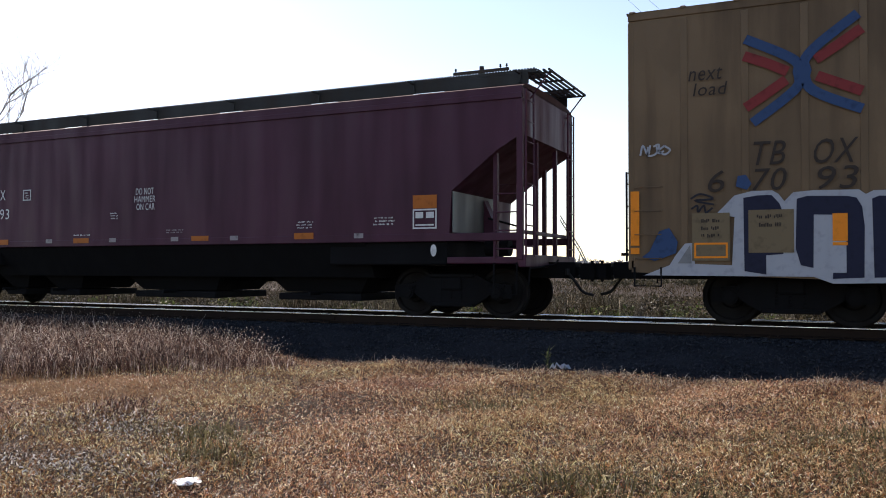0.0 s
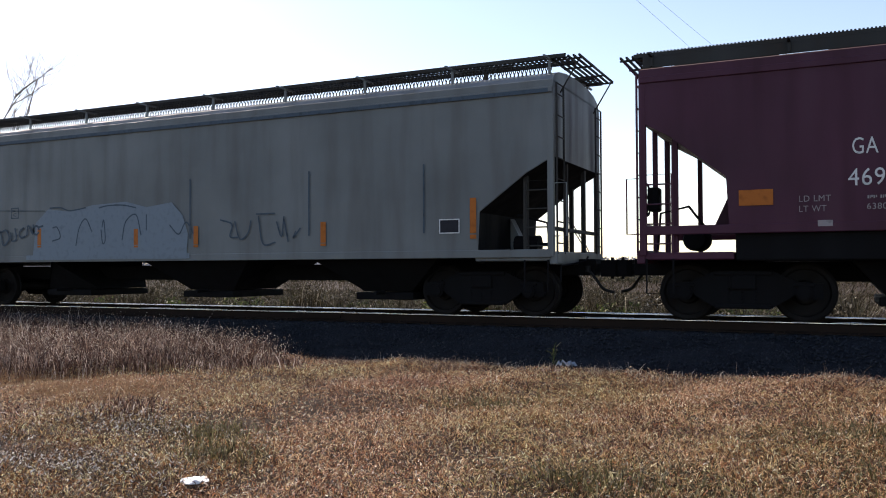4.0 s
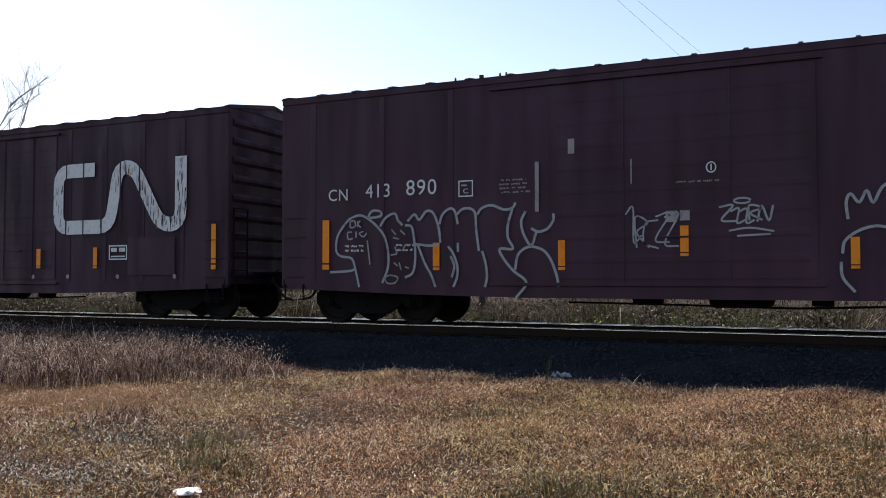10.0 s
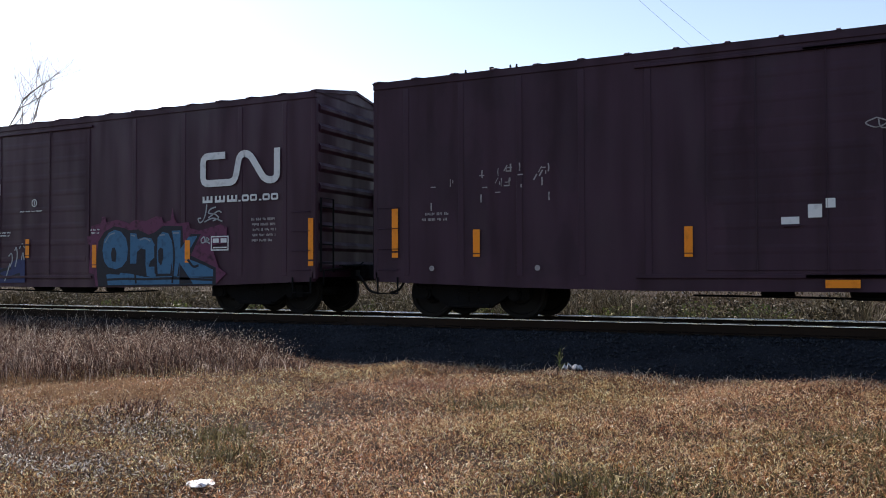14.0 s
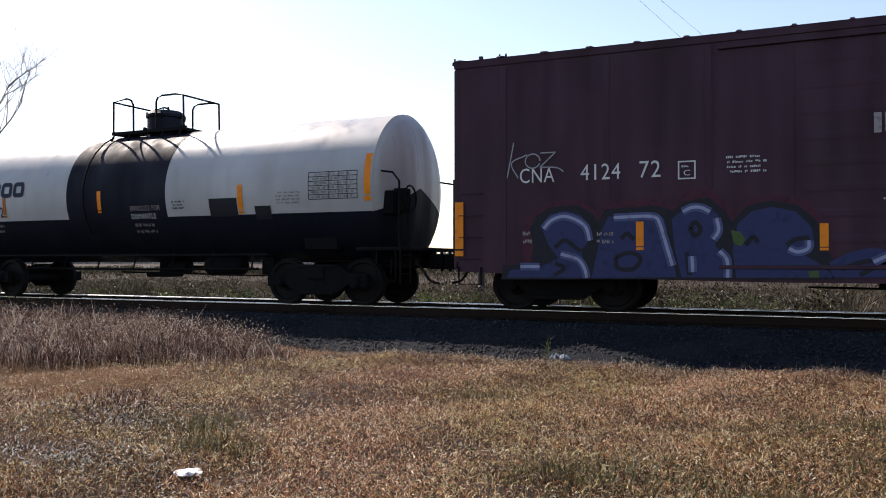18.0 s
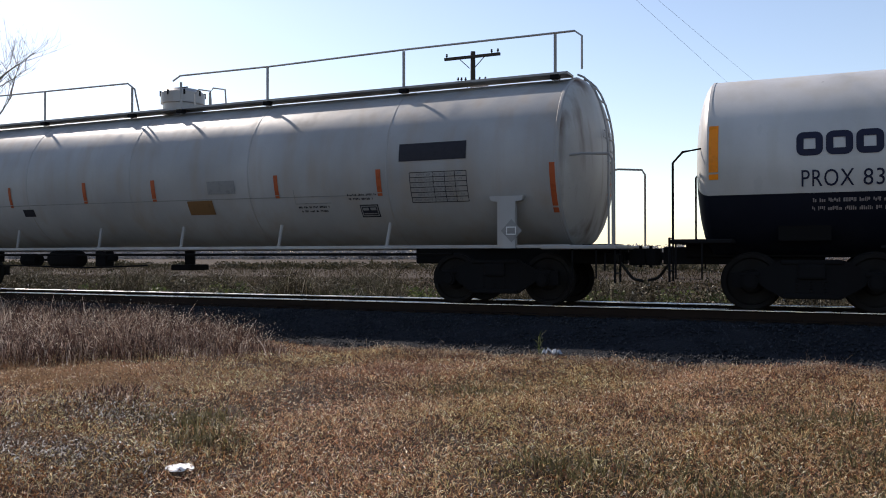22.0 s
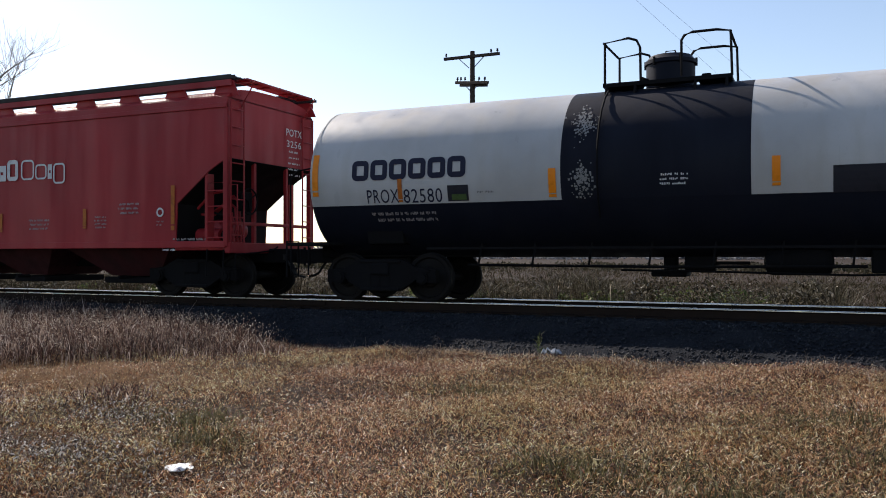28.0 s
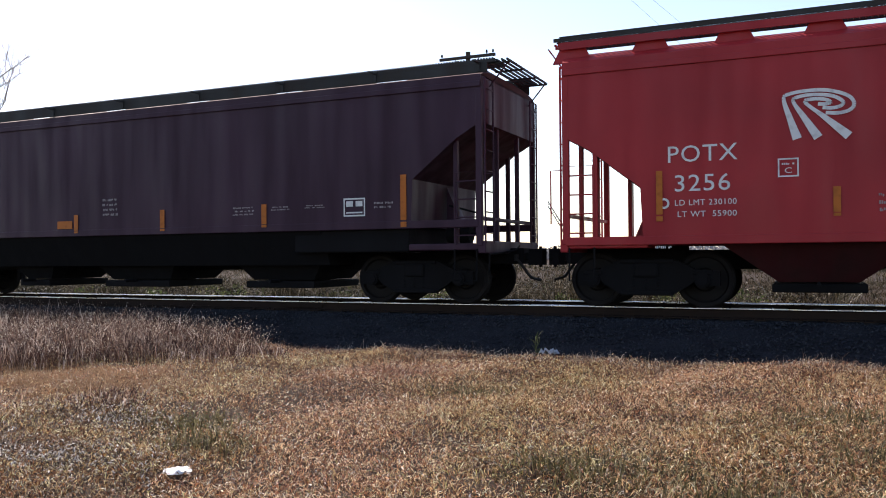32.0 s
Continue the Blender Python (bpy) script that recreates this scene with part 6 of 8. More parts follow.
def short_tank(xc, label, half, reach, band, glare=False):
    """A short tank car in white over black with a black waist, dome and top platform."""
    car = freight_car("tank_car", xc, label, "tank car")
    zc, r, line = 2.33, 1.49, 1.81
    q = math.acos((zc - line) / r)
    for x0, x1 in ((-half, band[0]), (band[1], half)):
        solo("upper_shell", lambda bm: arc_shell(bm, x0, x1, q, 2 * math.pi - q, zc, r, 40), M_WHITE, car, "white painted upper shell", True)
    solo("shell_waist", lambda bm: arc_shell(bm, band[0], band[1], q, 2 * math.pi - q, zc, r + 0.002, 40), M_BLACK, car, "black painted waist band", True)
    solo("lower_shell", lambda bm: arc_shell(bm, -half, half, -q, q, zc, r, 24), M_BLACK, car, "black painted lower shell", True)
    for s in (-1, 1):
        solo("upper_head", lambda bm: arc_head(bm, s * half, s, q, 2 * math.pi - q, zc, r, 0.30, 40), M_WHITE, car, "white domed tank head", True)
        solo("lower_head", lambda bm: arc_head(bm, s * half, s, -q, q, zc, r, 0.30, 20), M_BLACK, car, "black lower half of the tank head", True)
        solo("head_seam", lambda bm: arc_shell(bm, s * half - 0.02, s * half + 0.02, q, 2 * math.pi - q, zc, r + 0.008, 40), M_WHITE, car, smooth=True)
        solo("stub_sill", lambda bm: bm_box(bm, s * (half - 3.0), s * (half + 0.5), -0.35, 0.35, 0.84, 1.14, 0.03), M_SOOT_SHADE, car)
        solo("end_platform", lambda bm: bm_box(bm, s * (half - 0.35), s * (half + 0.62), -1.45, 1.45, 1.06, 1.13, 0.02), M_SOOT_SHADE, car)
        solo("saddle", lambda bm: bm_prism(bm, [(-1.2, 1.75), (-1.05, 1.1), (1.05, 1.1), (1.2, 1.75), (0.95, 1.35), (0, 0.99), (-0.95, 1.35)], s * (half - 1.75), s * (half - 1.0), "x"), M_SOOT_SHADE, car)
        # hand rails round the end
        for t in (-1, 1):
            grab(car, [(s * (half + 0.55), t * 1.40, 1.1), (s * (half + 0.55), t * 1.40, 2.35), (s * (half + 0.40), t * 1.38, 2.52), (s * (half + 0.05), t * 1.30, 2.58)], M_SOOT_SHADE, "hand_rail", 0.02)
        ladder(car, s * (half + 0.60), -1.25, 0.45, 1.15, 0.4, "y")
        solo("step", lambda bm: bm_tube(bm, [(s * (half + 0.1), -1.45, 1.06), (s * (half + 0.1), -1.45, 0.5), (s * (half + 0.5), -1.45, 0.5), (s * (half + 0.5), -1.45, 1.06)], 0.016), M_SOOT_SHADE, car)
    # brake wheel at one end
    def bwheel(bm):
        ring = [(0, 0.25 * math.cos(a), 0.25 * math.sin(a)) for a in np.linspace(0, 2 * math.pi, 17)]
        bm_tube(bm, ring, 0.018, 6)
        for a in (0.4, 2.5, 4.6):
            bm_tube(bm, [(0, 0, 0), (0, 0.25 * math.cos(a), 0.25 * math.sin(a))], 0.014, 5)
        bm_box(bm, -0.3, -0.05, -0.14, 0.14, -0.25, 0.2, 0.03)
    shared("tank_wheel", "brake_wheel", bwheel, M_SOOT_SHADE, car, (half + 0.55, -0.95, 2.05))
    solo("gear_housing", lambda bm: bm_box(bm, half + 0.05, half + 0.35, -1.25, -0.85, 1.75, 2.2, 0.03), M_SOOT_SHADE, car)
    grab(car, [(half + 0.5, -0.95, 1.8), (half + 0.5, -0.95, 1.1)], M_SOOT_SHADE, "brake_chain", 0.02)
    # dome, lid, valve, platform with railings
    xm = (band[0] + band[1]) / 2 + 0.08
    dome = solo("dome", lambda bm: bm_lathe(bm, [(3.45, 0.42), (4.20, 0.42), (4.22, 0.45), (4.28, 0.45), (4.30, 0.42), (4.37, 0.36), (4.40, 0.05)], 28, "z", (xm, 0, 0)), M_BLACK, car, "black cylindrical manway dome", True)
    solo("lid_handle", lambda bm: bm_tube(bm, [(xm - 0.10, 0, 4.38), (xm - 0.08, 0, 4.48), (xm + 0.08, 0, 4.48), (xm + 0.10, 0, 4.38)], 0.014), M_SOOT_SHADE, dome)
    for k in range(6):
        a = k * math.pi / 3
        shared("eyebolt", "eye_bolt", lambda bm: bm_cyl(bm, (0, 0, -0.07), (0, 0, 0.07), 0.022, 6), M_SOOT_SHADE, dome, (xm + 0.44 * math.cos(a), 0.44 * math.sin(a), 4.25))
    solo("valve", lambda bm: bm_cyl(bm, (xm + 0.62, -0.1, 3.7), (xm + 0.62, -0.1, 4.0), 0.08, 10), M_SOOT_SHADE, car)
    solo("vent_pipe", lambda bm: bm_cyl(bm, (xm - 0.55, -0.2, 3.7), (xm - 0.42, -0.2, 4.0), 0.06, 8), M_SOOT_SHADE, car)
    solo("platform", lambda bm: [bm_box(bm, xm - 1.06, xm + 1.08, t * 0.53 - 0.1, t * 0.53 + 0.1, 3.80, 3.87) for t in (-1, 1)] + [bm_box(bm, xm + u - 0.27, xm + u + 0.27, -0.62, 0.62, 3.802, 3.868) for u in (-0.78, 0.80)], M_SOOT_SHADE, car)
    for u in (-1.0, -0.5, 0.5, 1.0):
        for t in (-1, 1):
            solo("platform_bracket", lambda bm: bm_tube(bm, [(xm + u, t * 0.60, 3.82), (xm + u, t * 0.80, 3.42)], 0.025), M_SOOT_SHADE, car)
    for t in (-1, 1):
        yy = t * 0.60
        for pts in ([(-1.03, 3.84), (-1.03, 4.58), (-0.62, 4.63), (-0.48, 4.58), (-0.42, 4.45), (-0.41, 3.84)], [(0.27, 3.9), (0.27, 4.50), (0.32, 4.58), (0.44, 4.62), (0.84, 4.62), (1.06, 4.58), (1.08, 3.84)]):
            grab(car, [(xm + u, yy, z) for u, z in pts], M_SOOT_SHADE, "railing", 0.024)
        grab(car, [(xm + t * 1.05, -0.60, 4.58), (xm + t * 1.05, 0.60, 4.58)], M_SOOT_SHADE, "railing_bar", 0.022)
    # ladder up the waist, bottom outlet, pipes under the tank
    pts = [(xm - 0.95, -(r + 0.06) * math.sin(a), zc - (r + 0.06) * math.cos(a)) for a in np.linspace(1.0, 2.7, 9)]
    grab(car, pts, M_SOOT_SHADE, "side_ladder", 0.018)
    solo("outlet", lambda bm: (bm_cyl(bm, (xm, 0, 0.55), (xm, 0, 1.05), 0.13, 12), bm_box(bm, xm - 0.3, xm + 0.3, -0.3, 0.3, 0.5, 0.62, 0.03)), M_SOOT_SHADE, car)
    solo("heater_pipe", lambda bm: bm_tube(bm, [(-half + 3.0, -0.9, 0.70), (xm, -0.9, 0.68), (half - 3.0, -0.9, 0.70)], 0.028), M_SOOT_SHADE, car)
    for x in np.linspace(-half + 3.2, half - 3.2, 7):
        grab(car, [(float(x), -0.9, 0.70), (float(x) + 0.06, -0.8, 1.22)], M_SOOT_SHADE, "pipe_hanger", 0.02)
    solo("catwalk", lambda bm: bm_box(bm, -half + 2.4, half - 2.4, -1.42, -1.25, 0.98, 1.02), M_SOOT_SHADE, car)
    running_gear(car, half + 0.3, 5.0, *reach, sill=False)
    brake_gear(car, 2.3, 0.74, -0.5)
    sk = (zc, r)
    # Pale flecks paint soft glare onto the scuffed black waist.
    if glare:
        rng = random.Random(5)
        for dx, dz in ((0.35, 0.75), (0.38, -0.2)):
            polys = []
            for _ in range(170):
                u, v, q = band[0] + dx + rng.gauss(0, 0.09), zc + dz + rng.gauss(0, 0.13), rng.uniform(0.006, 0.018)
                polys.append(rect(u - q, u + q, v - q, v + q))
            tagged(decal("overspray", polys, L_GREYP, car, sk, "pale flecks painted for soft glare on the scuffed waist", 0.012), kind="stuff")
    return car, sk


def grid_table(x0, x1, z0, z1, mat, car, sk, seed):
    for k in range(7):
        z = z0 + (z1 - z0) * k / 6
        decal("table_line", [rect(x0, x1, z - 0.006, z + 0.006)], mat, car, sk, "ruled line of a black stencil table", 0.008)
    for u in (0, 0.42, 0.62, 0.8, 1.0):
        x = x0 + (x1 - x0) * u
        decal("table_line", tall_rect(x - 0.006, x + 0.006, z0, z1, 3), mat, car, sk, "ruled line of a black stencil table", 0.009)
    fine_print(x0 + 0.03, x1 - 0.03, z0, z1, 6, L_GREYP, car, sk, seed)


P, sk = short_tank(-99.63, "short white and black tank car with a railed dome", 6.47, (0.95, 0.55), (-1.44, 1.47))
block_word(-5.22, -2.80, 2.36, 2.72, [(1.0, 0, 1, "ring")] * 6, L_NAVY, P, sk, 0.10)
lettering("PROX", -5.13, -4.42, 1.90, 2.15, L_NAVY, P, sk, "navy lettering")
lettering("83002", -4.30, -3.53, 1.90, 2.14, L_NAVY, P, sk, "navy lettering")
for x, w, z0, z1 in ((-3.53, 0.10, 1.90, 2.36), (-0.49, 0.11, 1.93, 2.41), (3.37, 0.12, 1.83, 2.41), (6.32, 0.14, 2.0, 2.9), (-6.46, 0.14, 2.05, 2.9)):
    strip(x, x + w, z0, z1, P, sk, L_DULLOR if w == 0.10 else None)
decal("black_panel", tall_rect(2.63, 3.34, 1.78, 2.15, 4), L_INK, P, sk, "black painted panel", 0.009)
decal("black_panel", tall_rect(3.77, 4.16, 1.70, 1.97, 3), L_INK, P, sk, "black painted panel", 0.010)
framed(3.79, 4.14, 1.72, 1.95, L_WHITE, P, (2.35, 1.391), 0.02)
grid_table(5.08, 6.17, 2.06, 2.58, L_INK, P, sk, 71)
lettering("ENROUTE FOR", 0.46, 1.30, 1.95, 2.06, L_FADE, P, sk)
lettering("DISMANTLE", 0.46, 1.15, 1.78, 1.89, L_WHITE, P, sk, "white stencilled lettering")
fine_print(0.46, 1.12, 1.44, 1.72, 2, L_FADE, P, sk, 72)
fine_print(1.62, 2.02, 1.95, 2.15, 3, L_INK, P, sk, 73)
fine_print(-5.15, -3.56, 1.52, 1.76, 2, L_FADE, P, sk, 74)
fine_print(4.3, 4.9, 1.98, 2.25, 4, L_GREYP, P, sk, 75)

U = freight_car("tank_car", -117.95, "long dirty white tank car with a full-length top railing", "tank car")
uz, ur, uh = 2.55, 1.57, 9.42
solo("shell", lambda bm: arc_shell(bm, -uh, uh, 0, 2 * math.pi, uz, ur, 72, 10), M_CREAM, U, "dirty white tank shell", True)
for x in (-6.2, -3.1, 0.0, 3.1, 6.2):
    shared("weld", "weld_seam", lambda bm: bm_lathe(bm, [(-0.02, ur - 0.01), (-0.012, ur + 0.005), (0.012, ur + 0.005), (0.02, ur - 0.01)], 64, "x", (0, 0, uz)), M_CREAM, U, (x, 0, 0), smooth=True)
for s in (-1, 1):
    solo("head", lambda bm: arc_head(bm, s * uh, s, 0, 2 * math.pi, uz, ur, 0.52, 64), M_STAINED, U, "rust-stained white domed head", True)
    solo("head_band", lambda bm: bm_lathe(bm, [(s * uh - 0.04, ur - 0.01), (s * uh - 0.02, ur + 0.014), (s * uh + 0.02, ur + 0.014), (s * uh + 0.05, ur - 0.02)], 64, "x", (0, 0, uz)), M_CREAM, U, smooth=True)
    solo("stub_sill", lambda bm: bm_box(bm, s * (uh - 3.2), s * (uh + 0.75), -0.35, 0.35, 0.72, 1.08, 0.03), M_SOOT_SHADE, U)
    solo("end_platform", lambda bm: bm_box(bm, s * (uh - 0.3), s * (uh + 1.0), -1.5, 1.5, 0.98, 1.05, 0.02), M_CREAM, U)
    solo("saddle", lambda bm: bm_prism(bm, [(-0.5, 1.12), (-0.5, 1.0), (0.5, 1.0), (0.5, 1.12), (0.3, 1.06), (0, 1.0), (-0.3, 1.06)], s * (uh - 1.9), s * (uh - 1.1), "x"), M_SOOT_SHADE, U)
    solo("bracket", lambda bm: bm_prism(bm, [(s * 8.52 - 0.31, 1.9), (s * 8.52 + 0.31, 1.9), (s * 8.52 + 0.28, 1.82), (s * 8.52 + 0.16, 1.8), (s * 8.52 + 0.16, 1.0), (s * 8.52 - 0.16, 1.0), (s * 8.52 - 0.16, 1.8), (s * 8.52 - 0.28, 1.82)], -1.53, -1.40), M_CREAM, U)
    for t in (-1, 1):
        solo("hand_rail", lambda bm: bm_tube(bm, [(s * (uh + 0.92), t * 1.42, 1.05), (s * (uh + 0.92), t * 1.42, 2.45), (s * (uh + 0.86), t * 1.42, 2.55), (s * (uh + 0.4), t * 1.4, 2.58), (s * (uh + 0.1), t * 1.45, 2.55)], 0.022), M_CREAM, U)
    ladder(U, s * (uh + 0.95), -1.2, 0.42, 1.05, 0.42, "y", M_SOOT_SHADE)
    solo("step", lambda bm: bm_tube(bm, [(s * (uh + 0.25), -1.46, 1.0), (s * (uh + 0.25), -1.46, 0.5), (s * (uh + 0.65), -1.46, 0.5), (s * (uh + 0.65), -1.46, 1.0)], 0.016), M_SOOT_SHADE, U)
    # curved ladder over the head
    for t in (-0.22, 0.22):
        pts = [(s * (uh + 0.12 + 0.60 * math.sin(a)), -0.62 + t, uz + (ur - 0.05) * math.cos(a) * 0.98) for a in np.linspace(0.1, 1.6, 9)] + [(s * (uh + 0.72), -0.62 + t, 1.05)]
        grab(U, pts, M_CREAM, "head_ladder", 0.02)
    for a in np.linspace(0.3, 1.6, 6):
        grab(U, [(s * (uh + 0.12 + 0.60 * math.sin(a)), -0.84, uz + (ur - 0.05) * math.cos(a) * 0.98), (s * (uh + 0.12 + 0.60 * math.sin(a)), -0.40, uz + (ur - 0.05) * math.cos(a) * 0.98)], M_CREAM, "head_rung", 0.014)
for yy in (-1, 1):
    solo("side_sill", lambda bm: bm_box(bm, -uh - 0.2, uh + 0.2, yy * 1.40, yy * 1.48, 1.0, 1.06, 0.008), M_CREAM, U)
    solo("pipe_rail", lambda bm: bm_cyl(bm, (-uh + 2, yy * 1.30, 0.90), (uh - 2, yy * 1.30, 0.90), 0.025, 8), M_SOOT_SHADE, U)
    for x in (-5.95, -3.5, -0.95, 1.35, 3.8, 6.2):
        solo("strut", lambda bm: bm_tube(bm, [(x - 0.05, yy * 1.44, 1.03), (x + 0.03, yy * 1.43, 1.48)], 0.03), M_CREAM, U)
    # walkway along the top
    solo("top_walkway", lambda bm: bm_box(bm, -uh + 0.0, uh - 0.0, yy * 0.45, yy * 0.85, 4.07, 4.11), M_CREAM, U, "narrow steel top walkway")
    if yy > 0:
        continue
    rail = [(-9.84, 4.12), (-9.86, 4.70), (-9.74, 4.82), (-5, 4.81), (-0.75, 4.76), (-0.55, 4.62), (-0.42, 4.12)]
    grab(U, [(x, yy * 0.85, z) for x, z in rail], M_CREAM, "top_railing", 0.02)
    rail = [(0.55, 4.70), (0.75, 4.80), (3.1, 4.78), (6.2, 4.81), (9.55, 4.80), (9.68, 4.70), (9.68, 4.12)]
    grab(U, [(x, yy * 0.85, z) for x, z in rail], M_CREAM, "top_railing", 0.02)
    for x in (-9.35, -6.4, -3.35, -0.62, 0.78, 3.06, 6.21, 9.2):
        solo("railing_post", lambda bm: bm_box(bm, x - 0.025, x + 0.025, yy * 0.85 - 0.012, yy * 0.85 + 0.012, 3.95, 4.78 if abs(x) > 1 else 4.66), M_CREAM, U)
        solo("post_clamp", lambda bm: bm_box(bm, x - 0.08, x + 0.08, yy * 0.78, yy * 0.92, 3.98, 4.06, 0.01), M_SOOT_SHADE, U)
    for x in (0.95, 1.35):
        grab(U, [(x, yy * 0.6, 4.1), (x, yy * 0.6, 4.42), (x + 0.1, yy * 0.6, 4.52), (x + 0.42, yy * 0.6, 4.46), (x + 0.45, yy * 0.6, 4.1)], M_CREAM, "hatch_guard", 0.018)
hat = solo("manway", lambda bm: bm_lathe(bm, [(4.05, 0.44), (4.34, 0.44), (4.36, 0.49), (4.60, 0.49), (4.62, 0.46), (4.68, 0.40), (4.70, 0.03)], 32, "z", (0.08, 0, 0)), M_CREAM, U, "white manway housing with a bolted lid", True)
grab(hat, [(-0.1, 0, 4.68), (-0.1, 0, 4.76), (0.22, 0, 4.76), (0.22, 0, 4.68)], M_SOOT_SHADE, "lid_handle", 0.014)
for k in range(8):
    a = k * math.pi / 4
    shared("eyebolt2", "eye_bolt", lambda bm: bm_cyl(bm, (0, 0, -0.06), (0, 0, 0.06), 0.022, 6), M_SOOT_SHADE, hat, (0.08 + 0.49 * math.cos(a), 0.49 * math.sin(a), 4.58))
solo("outlet", lambda bm: (bm_cyl(bm, (0.3, 0, 0.62), (0.3, 0, 1.05), 0.12, 12), bm_box(bm, 0.0, 0.6, -0.3, 0.3, 0.55, 0.68, 0.03)), M_SOOT_SHADE, U)
running_gear(U, uh + 0.7, 8.15, 0.55, 0.50, sill=False)
brake_gear(U, -3.0, 0.78, -0.5)
sk = (uz, ur)
lettering("UTLX", -8.33, -7.42, 1.97, 2.24, L_NAVY, U, sk, "navy lettering")
lettering("805084", -7.25, -6.20, 1.98, 2.25, L_NAVY, U, sk, "navy lettering")
fine_print(-8.33, -6.65, 1.63, 1.86, 2, L_INK, U, sk, 81)
plate_box(-6.10, -5.90, 1.77, 2.0, L_GREYP, U, sk)
for x, w, z0, z1 in ((-5.99, 0.09, 2.0, 2.45), (-3.69, 0.09, 1.99, 2.45), (-1.36, 0.11, 2.03, 2.48), (0.60, 0.12, 2.02, 2.46), (3.72, 0.10, 2.0, 2.44), (5.99, 0.11, 1.98, 2.46), (9.30, 0.13, 1.61, 2.44), (-9.40, 0.12, 1.64, 2.48)):
    strip(x, x + w * 0.9, z0, z1, U, sk, L_REDOR)
decal("black_panel", tall_rect(6.47, 7.79, 2.58, 2.90, 4), L_INK, U, sk, "black painted bar", 0.009)
grid_table(6.68, 7.79, 1.84, 2.37, L_INK, U, sk, 82)
decal("grey_panel", tall_rect(2.08, 2.77, 2.12, 2.38, 3), L_GREYP, U, sk, "grey scuffed panel", 0.009)
decal("brown_panel", tall_rect(1.50, 2.15, 1.72, 2.0, 3), L_BROWNP, U, sk, "brown rusty panel", 0.009)
decal("black_panel", tall_rect(5.56, 5.95, 1.60, 1.83, 3), L_INK, U, sk, "black stencil panel", 0.009)
framed(5.58, 5.93, 1.62, 1.81, L_GREYP, U, (uz, ur + 0.006), 0.018)
decal("black_panel", tall_rect(-3.34, -2.99, 1.78, 1.94, 3), L_INK, U, sk, "small dark label", 0.009)
fine_print(4.2, 4.95, 1.70, 1.85, 2, L_INK, U, sk, 83)
fine_print(5.3, 5.95, 1.90, 2.05, 2, L_INK, U, sk, 84)
decal("seam_line", ribbon([(-5.9, 2.02), (-2.0, 2.03), (2.0, 2.02), (5.9, 2.0)], 0.016) + ribbon([(4.15, 2.15), (4.15, 1.88), (4.95, 1.88)], 0.016), L_GREYP, U, sk, "dirty weld line", 0.008)
decal("warning_diamond", [[(8.62, 1.10), (8.81, 1.30), (8.62, 1.50), (8.43, 1.30)]], L_GREYP, U, -1.535, "pale diamond placard", 0.006)
framed(8.53, 8.71, 1.23, 1.37, L_WHITE, U, -1.545, 0.018, False)
lettering("UTLX 805084", -0.42, 0.42, 0, 0.15, L_NAVY, U, 0, at=pose(9.97, -0.15, 2.95, 0, 0, 90))
for k in range(5):
    fine_print(-0.3, 0.3, 0, 0.09, 1, L_REDOR if k > 2 else L_INK, U, 0, 150 + k).matrix_basis = pose(9.97, 0.0, 2.72 - 0.2 * k, 0, 0, 90)

Q, sk = short_tank(-136.0, "short white and black tank car with scuffed black waist", 6.27, (0.9, 0.6), (-1.36, 1.65), True)
block_word(-5.40, -3.06, 2.26, 2.64, [(1.0, 0, 1, "ring")] * 6, L_NAVY, Q, sk, 0.10)
lettering("PROX", -5.08, -4.42, 1.84, 2.09, L_NAVY, Q, sk, "navy lettering")
lettering("82580", -4.32, -3.55, 1.83, 2.08, L_NAVY, Q, sk, "navy lettering")
for x, w, z0, z1 in ((-4.43, 0.09, 1.85, 2.27), (-1.57, 0.13, 1.86, 2.34), (1.95, 0.12, 1.93, 2.38), (4.92, 0.12, 1.95, 2.40), (6.06, 0.14, 1.90, 2.70), (-6.26, 0.13, 2.0, 2.8)):
    strip(x, x + w, z0, z1, Q, sk, L_DULLOR if w == 0.09 else None)
decal("black_panel", tall_rect(-3.44, -3.04, 1.84, 2.12, 3), L_INK, Q, sk, "black patch over old marks", 0.009)
decal("green_patch", tall_rect(-3.36, -3.08, 1.86, 1.96, 2), L_GREEN, Q, sk, "green smear", 0.012)
decal("black_panel", tall_rect(2.79, 3.50, 1.80, 2.20, 4), L_INK, Q, sk, "black painted panel", 0.009)
decal("black_panel", tall_rect(3.91, 4.72, 1.97, 2.52, 5), L_INK, Q, sk, "black painted panel", 0.009)
framed(4.42, 4.85, 1.62, 1.90, L_WHITE, Q, (2.35, 1.391), 0.022)
grid_table(5.15, 6.0, 2.02, 2.55, L_INK, Q, sk, 91)
fine_print(0.25, 0.75, 1.98, 2.2, 3, L_WHITE, Q, sk, 92)
fine_print(-5.1, -3.6, 1.48, 1.70, 2, L_FADE, Q, sk, 93)
fine_print(-2.9, -2.5, 1.95, 2.02, 1, L_GREYP, Q, sk, 94)

R = hopper("covered_hopper", -150.82, 6.58, M_RED, "bright red covered hopper car with a white spiral emblem", (4.08, 2.85, 1.95, 1.28), [(-3.4, -2.0), (-0.3, 0.75), (2.6, 4.2)], (4.48, 0.75, 1.2, "fascia"), (0.68, 1.0), 5.3, 1.07, M_DARKRED, (1,))
sk = SIDE - 0.010
